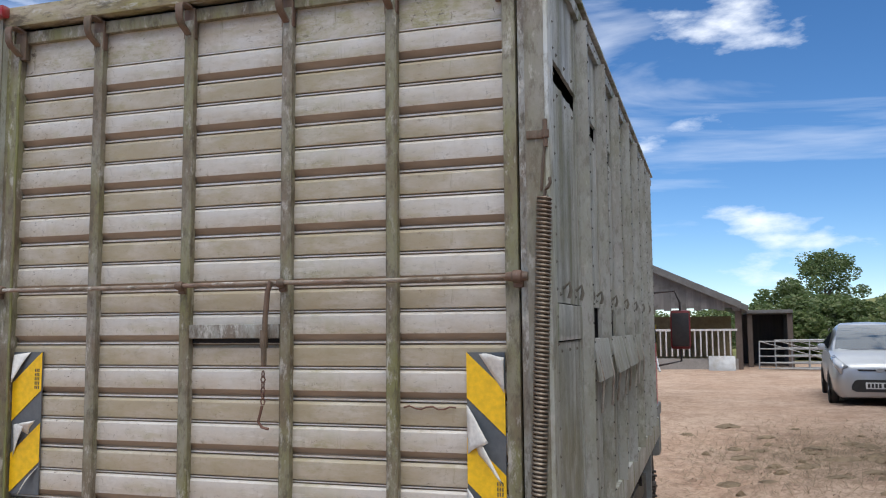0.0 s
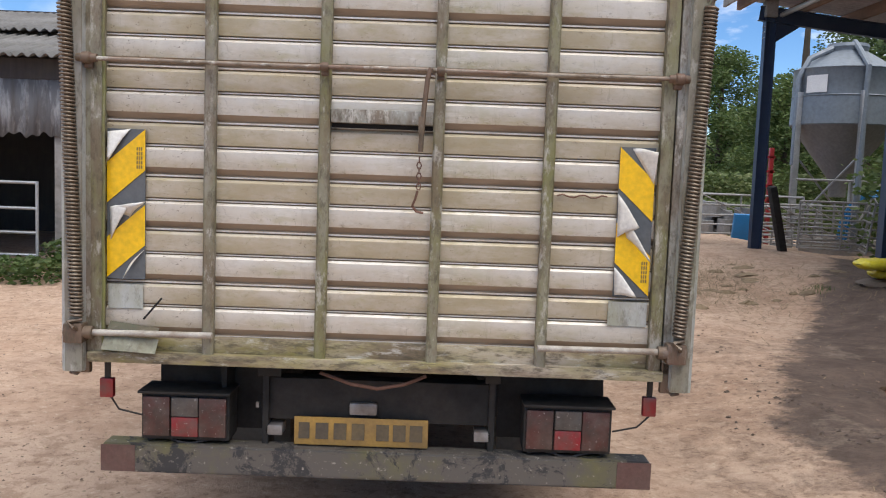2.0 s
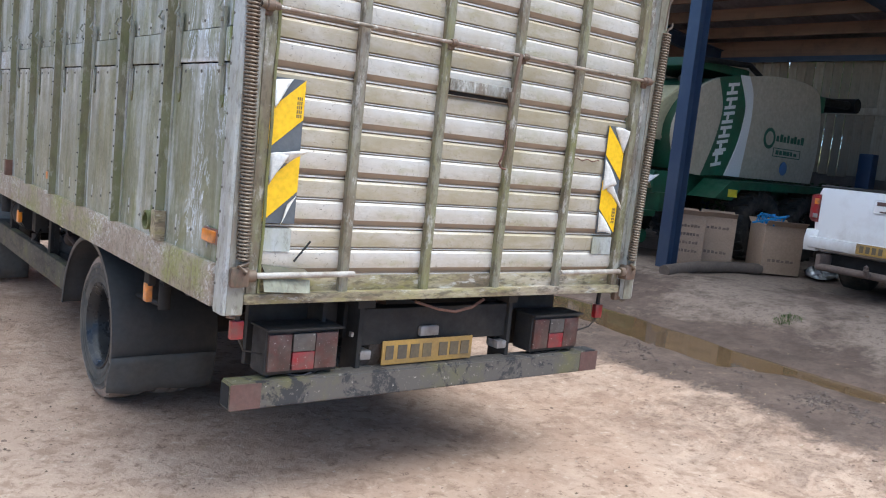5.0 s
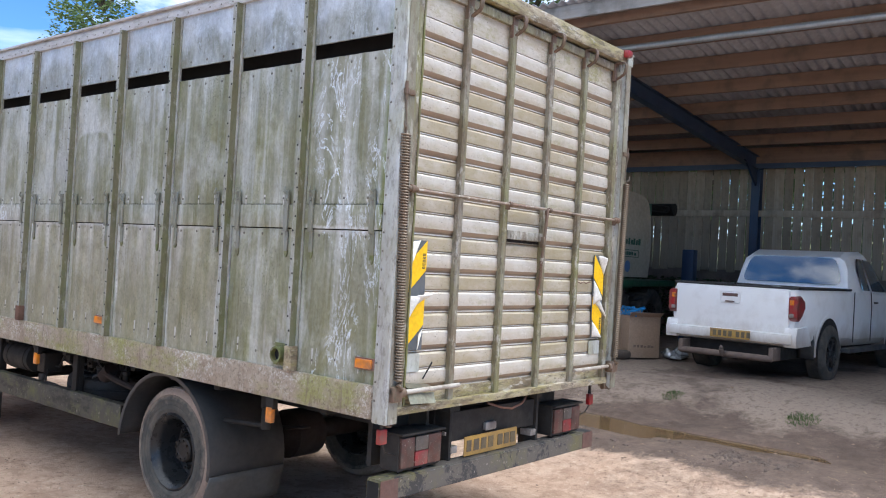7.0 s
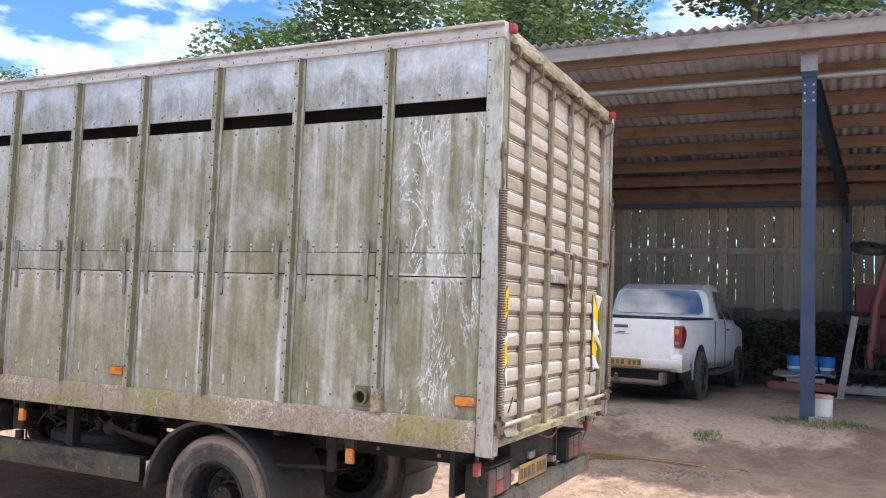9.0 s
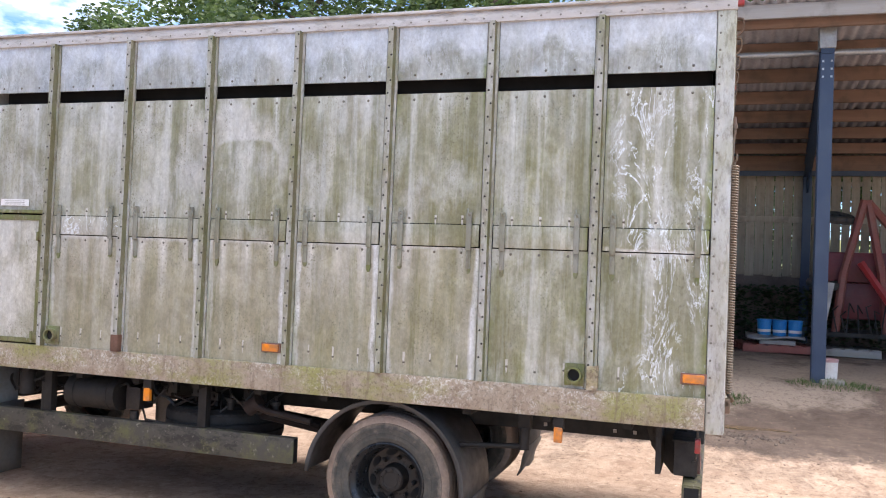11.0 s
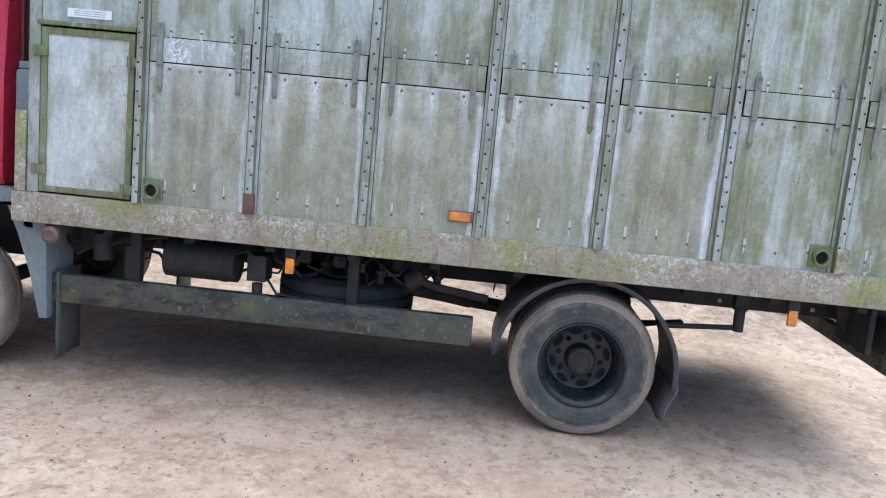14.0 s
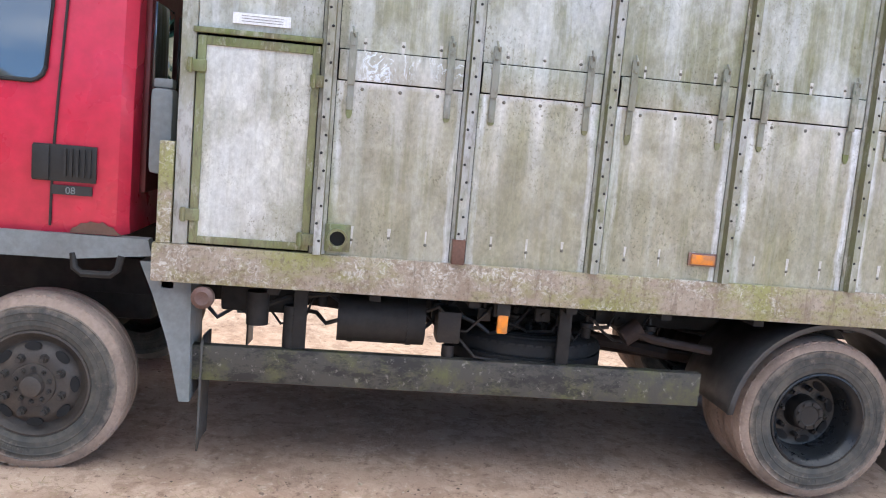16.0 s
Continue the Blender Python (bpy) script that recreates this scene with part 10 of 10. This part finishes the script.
# ---- trees, hedges and weeds ----
def leaf_cloud(bm, centre, radius, n, size, rng, squash=0.8):
    c = Vector(centre)
    for _ in range(n):
        while True:
            p = Vector((rng.uniform(-1, 1), rng.uniform(-1, 1), rng.uniform(-1, 1)))
            if 0.25 < p.length < 1.0:
                break
        p = Vector((p.x * radius, p.y * radius, p.z * radius * squash))
        d = Vector((rng.uniform(-1, 1), rng.uniform(-1, 1), rng.uniform(-0.3, 1))).normalized()
        _, u, v = frame_axes(d)
        s = size * rng.uniform(0.55, 1.25)
        q = c + p
        vs = [bm.verts.new(q + u * s), bm.verts.new(q + v * s * 0.55), bm.verts.new(q - u * s), bm.verts.new(q - v * s * 0.55)]
        bm.faces.new(vs)


def tree(x, y, height, spread, leaf, label, seed, clumps=26, leaves=150, size=0.14, base=None, low=0.3, name="tree"):
    rng = random.Random(seed)
    z0 = (ground_z(x, y) if base is None else base) - 0.1
    th = thing(name, label, "tree", at=pose(x, y, z0))
    bm = bm_new()
    r = 0.028 * height
    top = Vector((rng.uniform(-0.3, 0.3), rng.uniform(-0.3, 0.3), height * 0.85))
    pts = [Vector((0, 0, 0)), Vector((0.1 * rng.uniform(-1, 1), 0.1, height * 0.25)), Vector((top.x * 0.5, top.y * 0.5, height * 0.55)), top]
    for a, b, k in zip(pts, pts[1:], range(3)):
        cyl(bm, a, b, r * (1 - 0.3 * k), 8, r * (0.7 - 0.3 * k) + 0.01)
    cent = []
    for i in range(clumps):
        a = rng.uniform(0, 2 * math.pi)
        h = height * (low + (1 - low) * rng.random() ** 0.85)
        f = (h / height - low) / (1 - low)
        rad = spread * math.sqrt(max(0.05, 1 - (2 * f - 0.75) ** 2 / 1.6)) * rng.uniform(0.35, 1.0)
        c = Vector((rad * math.cos(a), rad * math.sin(a), h))
        cent.append(c)
        if i % 2 == 0:
            s = Vector((0, 0, max(h - rad * 0.8, height * 0.15)))
            cyl(bm, s, c, r * 0.32, 5, 0.012)
    part("trunk", bm, "bark", th)
    bm = bm_new()
    for c in cent:
        leaf_cloud(bm, c, spread * rng.uniform(0.26, 0.42), leaves, size, rng)
    part("crown", bm, leaf, th, "", 0)
    return th


for i, (x, y, h, s) in enumerate(((17.5, -6.0, 10.5, 3.4), (18.0, 0.5, 12.0, 3.8), (18.8, 6.5, 11.5, 3.8), (18.5, 12.5, 12.0, 3.8), (20.5, 18.0, 11.0, 3.8), (23.0, -3, 13.0, 4.2), (23.5, 9.5, 13.0, 4.2), (22.0, 23.5, 9.5, 3.4))):
    tree(x, y, h, s, "leaf_dark" if i % 2 else "leaf_mid", "tall leafy tree behind the shed", 20 + i, 46, 420, 0.11, low=0.12)
for i, (x, y, h, s) in enumerate(((11.2, 31.0, 6.6, 1.9), (9.4, 32.5, 2.6, 1.3), (13.0, 30.5, 4.6, 2.0), (12.2, 27.0, 5.2, 2.0), (15.5, 26.0, 8.5, 3.0), (18.5, 30.0, 9.5, 3.4), (14.5, 21.5, 7.5, 2.6), (22, 34, 9, 3.4), (17.0, 22.5, 8.0, 2.8))):
    tree(x, y, h, s, "leaf_dark" if i % 3 == 1 else "leaf_mid", "leafy tree on the bank beyond the yard", 60 + i, 64, 330, 0.07, low=0.06)
tree(15.6, 34.0, 13.0, 2.2, "leaf_mid", "tall bare-stemmed tree with a sparse crown", 88, 30, 150, 0.09, low=0.66)
tree(8.9, 58.0, 6.3, 2.2, "leaf_hedge", "lone leafy tree above the hedge", 90, 34, 260, 0.10, low=0.40)
for i, (x, y, h, s) in enumerate(((4.9, 40, 3.3, 1.9), (6.6, 43, 2.9, 1.5), (8.3, 44, 2.6, 1.9), (10.5, 45, 3.0, 2.2), (2.0, 52, 2.4, 2.2), (-1.5, 55, 2.4, 2.4), (12.5, 42, 2.8, 2.0), (6.2, 33.5, 2.2, 1.3), (4.9, 34.0, 1.9, 1.2))):
    tree(x, y, h, s, "leaf_mid" if i % 4 == 2 else "leaf_hedge", "rounded hedge bush beyond the track", 120 + i, 22, 330, 0.10, low=0.02, name="hedge_bush")
for i, (x, y, h, s) in enumerate(((-30, 60, 6, 4), (-18, 62, 5, 4), (-42, 40, 7, 4), (-46, 15, 8, 5), (-44, -14, 8, 5), (-30, -40, 8, 5), (-5, -46, 8, 5), (20, -42, 9, 5), (30, -20, 10, 5))):
    tree(x, y, h, s, "leaf_mid", "distant leafy tree round the farm", 160 + i, 20, 110, 0.3, low=0.05)


def hedge(name, line, width, height, n, leaf, size, seed, label):
    rng = random.Random(seed)
    bm = bm_new()
    for _ in range(n):
        t = rng.random() * (len(line) - 1)
        k = int(t)
        a, b = Vector(line[k]), Vector(line[k + 1])
        p = a.lerp(b, t - k)
        x, y = p.x + rng.uniform(-width, width), p.y + rng.uniform(-width, width)
        h = height * rng.random() ** 0.7
        z = ground_z(x, y) + h
        d = Vector((rng.uniform(-1, 1), rng.uniform(-1, 1), rng.uniform(-0.2, 1))).normalized()
        _, u, v = frame_axes(d)
        s = size * rng.uniform(0.6, 1.3)
        q = Vector((x, y, z))
        bm.faces.new([bm.verts.new(q + u * s), bm.verts.new(q + v * s * 0.5), bm.verts.new(q - u * s), bm.verts.new(q - v * s * 0.5)])
    return solid(name, bm, leaf, label, "hedge", kind="stuff", smooth=0)


hedge("bramble_bank", [(12.36, -10.5, 0), (12.34, 0, 0), (12.36, 9.6, 0)], 0.2, 1.2, 17000, "leaf_bank", 0.045, 1, "green brambles and nettles along the slatted wall")
hedge("bank_hedge", [(6.6, 24.5, 0), (9.0, 25.0, 0), (14.0, 24.0, 0), (20.0, 24.0, 0)], 0.8, 1.9, 12000, "leaf_hedge", 0.09, 2, "rough hedge along the bank")
hedge("bank_weeds", [(6.8, 22.0, 0), (9.5, 22.8, 0), (13, 21.0, 0)], 0.9, 1.0, 7000, "leaf_hedge", 0.07, 3, "tall pale weeds on the bank")
hedge("hill_flowers", [(8.0, 36.0, 0), (12.0, 36.5, 0), (18.0, 38.0, 0), (26.0, 40.0, 0)], 1.6, 1.1, 9000, "leaf_flower", 0.10, 4, "pinkish flowering weeds on the hill")
hedge("hill_scrub", [(7.0, 31.5, 0), (12.0, 33.0, 0), (20.0, 34.5, 0)], 1.6, 1.2, 9000, "leaf_hedge", 0.11, 5, "green scrub on the hill")
hedge("hill_thicket", [(4.0, 62.0, 0), (12.0, 56.0, 0), (20.0, 55.0, 0), (32.0, 58.0, 0)], 4.5, 2.4, 26000, "leaf_hedge", 0.14, 15, "scrub and thicket over the hill")
hedge("bank_thicket", [(6.4, 36.5, 0), (8.5, 36.0, 0), (11.5, 36.5, 0)], 0.9, 2.6, 9000, "leaf_hedge", 0.10, 14, "dense green thicket along the bank")
hedge("end_scrub", [(9.5, 14.5, 0), (12.5, 15.0, 0), (15, 13.0, 0)], 0.9, 2.2, 6000, "leaf_mid", 0.09, 6, "leafy scrub beyond the shed")


def grass_patch(name, cx, cy, rx, ry, n, h, seed, label, leaf="grass"):
    rng = random.Random(seed)
    bm = bm_new()
    for _ in range(n):
        a, r = rng.uniform(0, 2 * math.pi), math.sqrt(rng.random())
        x, y = cx + rx * r * math.cos(a), cy + ry * r * math.sin(a)
        z = ground_z(x, y) - 0.01
        hh = h * rng.uniform(0.4, 1.1) * (1.1 - 0.6 * r)
        d = Vector((rng.uniform(-1, 1), rng.uniform(-1, 1), 0)) * hh * 0.7
        w = Vector((rng.uniform(-1, 1), rng.uniform(-1, 1), 0)).normalized() * 0.0035
        p = Vector((x, y, z))
        m = p + d * 0.35 + Vector((0, 0, hh * 0.6))
        t = p + d + Vector((0, 0, hh))
        vs = [bm.verts.new(q) for q in (p - w, p + w, m + w * 0.7, m - w * 0.7, t)]
        bm.faces.new(vs[:4])
        bm.faces.new((vs[3], vs[2], vs[4]))
    return solid(name, bm, leaf, label, "grass", "grass tufts", "stuff", 0)


grass_patch("grass_tuft", 5.75, -1.35, 0.30, 0.55, 700, 0.12, 1, "short green grass at the post's foot")
grass_patch("grass_tuft", 5.0, 1.25, 0.15, 0.12, 160, 0.09, 12, "small green grass tuft in the mud")
grass_patch("grass_tuft", 4.85, -0.2, 0.20, 0.16, 260, 0.10, 2, "small green grass tuft in the mud")
grass_patch("grass_tuft", 5.0, 3.75, 0.2, 0.45, 500, 0.14, 3, "green grass tuft beside the puddle")
grass_patch("grass_tuft", 4.85, 4.6, 0.14, 0.18, 220, 0.20, 4, "spiky green weed in the mud")
grass_patch("grass_tuft", 5.0, 7.6, 0.2, 0.3, 160, 0.10, 5, "short grass near the sacks")
hedge("nettle_bed", [(-8.5, 7.9, 0), (-6.0, 7.85, 0), (-4.6, 8.0, 0)], 0.35, 0.30, 2600, "grass", 0.045, 9, "low green nettles along the barn gates")
hedge("nettle_clump", [(-4.9, 8.4, 0), (-4.4, 8.5, 0)], 0.3, 0.5, 900, "grass", 0.05, 10, "green nettle clump at the barn corner")

# ---- puddle along the shed front ----
bm = bm_new()
ring = [(3.60 + 0.33 * math.sin(2 * math.pi * k / 40) * (math.sin(2 * math.pi * k / 40) > 0) + 0.56 * math.cos(2 * math.pi * k / 40), 1.35 + 2.5 * math.sin(2 * math.pi * k / 40)) for k in range(40)]
bm.faces.new([bm.verts.new((x, y, 0.143)) for x, y in ring])
solid("puddle", bm, "water", "brown muddy puddle lying in the wheel rut", "puddle", kind="structure", smooth=0)

# loose straw and clods over the yard
bm = bm_new()
rs = random.Random(21)
for i in range(7500):
    x = rs.uniform(-7.5, 5.5)
    y = rs.uniform(-5.5, 13.0) if i % 3 else rs.gauss(8.5, 1.6)
    if i % 4 == 0:
        x, y = rs.gauss(2.8, 0.9), rs.gauss(8.6, 1.2)
    if i % 4 == 1:
        x, y = rs.gauss(-1.9, 0.5), rs.gauss(5.4, 0.9)
    z = ground_at(x, y) + 0.004
    a = rs.uniform(0, math.pi)
    L, w = rs.uniform(0.008, 0.03), rs.uniform(0.001, 0.0028)
    d, s = Vector((math.cos(a), math.sin(a), rs.uniform(-0.1, 0.25))) * L, Vector((-math.sin(a), math.cos(a), 0)) * w
    p = Vector((x, y, z))
    bm.faces.new([bm.verts.new(q) for q in (p - d - s, p + d - s, p + d + s, p - d + s)])
solid("loose_straw", bm, "straw", "loose bits of straw trodden over the yard", "straw", kind="stuff", smooth=0)
bm = bm_new()
for i in range(9000):
    x, y = rs.uniform(-7, 5.6), rs.uniform(-5.5, 12.0)
    if i % 3 == 0:
        x, y = rs.gauss(3.6, 1.0), rs.uniform(-2.5, 9)
    if i % 3 == 1:
        y = rs.uniform(-3.0, 5.0)
        x = rs.gauss(2.1 + 0.22 * y, 0.55)
    r = 0.0045 + 0.018 * rs.random() ** 3 + (0.014 if i % 60 == 0 else 0)
    if x < 0.8:
        r *= 0.6
    elif x > 2.45 and i % 5 and y < 5.0:
        continue
    elif i % 3:
        continue
    else:
        r *= 0.7
    if noise.noise(Vector((x * 1.7, y * 1.7, 3.0))) + 0.35 * rs.random() < 0.22:
        continue
    p = Vector((x, y, ground_at(x, y)))
    off = rs.uniform(0, 6.3)
    rings = [[bm.verts.new(p + Vector((r * f * math.cos(a) * rs.uniform(0.45, 1.6), r * f * math.sin(a) * rs.uniform(0.45, 1.6), r * g * rs.uniform(0.5, 1.3)))) for a in (off + k * math.pi / 3 for k in range(6))] for f, g in ((1.0, -0.3), (0.62, 0.42))]
    for k in range(6):
        bm.faces.new((rings[0][k], rings[0][(k + 1) % 6], rings[1][(k + 1) % 6], rings[1][k]))
    bm.faces.new(rings[1])
solid("mud_clods", bm, "clod", "small brown clods and stones on the ground", "clods", kind="stuff", smooth=0)
# low heaps of trodden straw and muck
bm = bm_new()
rs = random.Random(77)
for i in range(60):
    x, y = rs.gauss(3.2, 1.1), rs.gauss(8.6, 1.1)
    rx, h = rs.uniform(0.06, 0.2), rs.uniform(0.015, 0.05)
    z0 = ground_at(x, y)
    rows = []
    for f, g in ((1.0, -0.4), (0.75, 0.35), (0.45, 0.8), (0.12, 1.0)):
        rows.append([(x + rx * f * math.cos(a) * rs.uniform(0.7, 1.25), y + rx * 0.7 * f * math.sin(a) * rs.uniform(0.7, 1.25), z0 + h * g * rs.uniform(0.7, 1.2)) for a in (2 * math.pi * k / 12 for k in range(12))])
    loft(bm, rows)
for i in range(9000):
    x, y = rs.gauss(3.2, 1.1), rs.gauss(8.6, 1.1)
    p = Vector((x, y, ground_z(x, y) + 0.045 * rs.random()))
    a, L, w = rs.uniform(0, math.pi), rs.uniform(0.02, 0.08), rs.uniform(0.0015, 0.004)
    d, s = Vector((math.cos(a), math.sin(a), rs.uniform(-0.4, 0.6))) * L, Vector((-math.sin(a), math.cos(a), 0)) * w
    bm.faces.new([bm.verts.new(q) for q in (p - d - s, p + d - s, p + d + s, p - d + s)])
solid("straw_litter", bm, "muck", "trodden straw and muck strewn over the track", "straw", kind="stuff", smooth=0)

# fine grit and crumbs on the trodden earth beside the lorry
bm = bm_new()
rs = random.Random(93)
for i in range(16000):
    if i % 4:
        x, y = rs.uniform(-5.5, -1.0), rs.uniform(-1.0, 7.5)
    else:
        x, y = rs.uniform(-5.0, 3.0), rs.uniform(-4.0, 0.5)
    if noise.noise(Vector((x * 1.1, y * 1.1, 8.0))) + 0.5 * rs.random() < 0.1:
        continue
    r = 0.0028 + 0.008 * rs.random() ** 3
    p = Vector((x, y, ground_at(x, y)))
    off = rs.uniform(0, 6.3)
    base = [bm.verts.new(p + Vector((r * math.cos(a) * rs.uniform(0.5, 1.5), r * math.sin(a) * rs.uniform(0.5, 1.5), -0.001))) for a in (off + k * 2 * math.pi / 5 for k in range(5))]
    tip = bm.verts.new(p + Vector((0, 0, r * rs.uniform(0.4, 0.9))))
    for k in range(5):
        bm.faces.new((base[k], base[(k + 1) % 5], tip))
solid("fine_grit", bm, "grit", "fine brown and grey grit scattered on the earth", "grit", kind="stuff", smooth=0)

# churned clods along the rut
bm = bm_new()
rs = random.Random(57)
for i in range(2400):
    cx, cy, sx_, sy_ = rs.choice(((3.02, 0.9, 0.12, 0.5), (3.0, -0.35, 0.12, 0.35), (2.98, 0.3, 0.12, 0.9), (2.9, 2.9, 0.3, 0.8)))
    x, y = rs.gauss(cx, sx_), rs.gauss(cy, sy_)
    r = 0.003 + 0.024 * rs.random() ** 3
    if noise.noise(Vector((x * 2.8, y * 2.8, 5.0))) + 0.3 * noise.noise(Vector((x * 9, y * 9, 2.0))) < 0.02:
        continue
    p = Vector((x, y, ground_at(x, y) - 0.25 * r))
    off = rs.uniform(0, 6.3)
    rings = [[bm.verts.new(p + Vector((r * f * math.cos(a) * rs.uniform(0.5, 1.5), r * f * math.sin(a) * rs.uniform(0.5, 1.5), r * g * rs.uniform(0.5, 1.3)))) for a in (off + k * math.pi / 3 for k in range(6))] for f, g in ((1.0, -0.2), (0.75, 0.45), (0.35, 0.75))]
    for a, b in zip(rings, rings[1:]):
        for k in range(6):
            bm.faces.new((a[k], a[(k + 1) % 6], b[(k + 1) % 6], b[k]))
    bm.faces.new(rings[-1])
solid("churned_clods", bm, "wet_clod", "dark wet clods churned up beside the rut", "clods", kind="stuff", smooth=0)
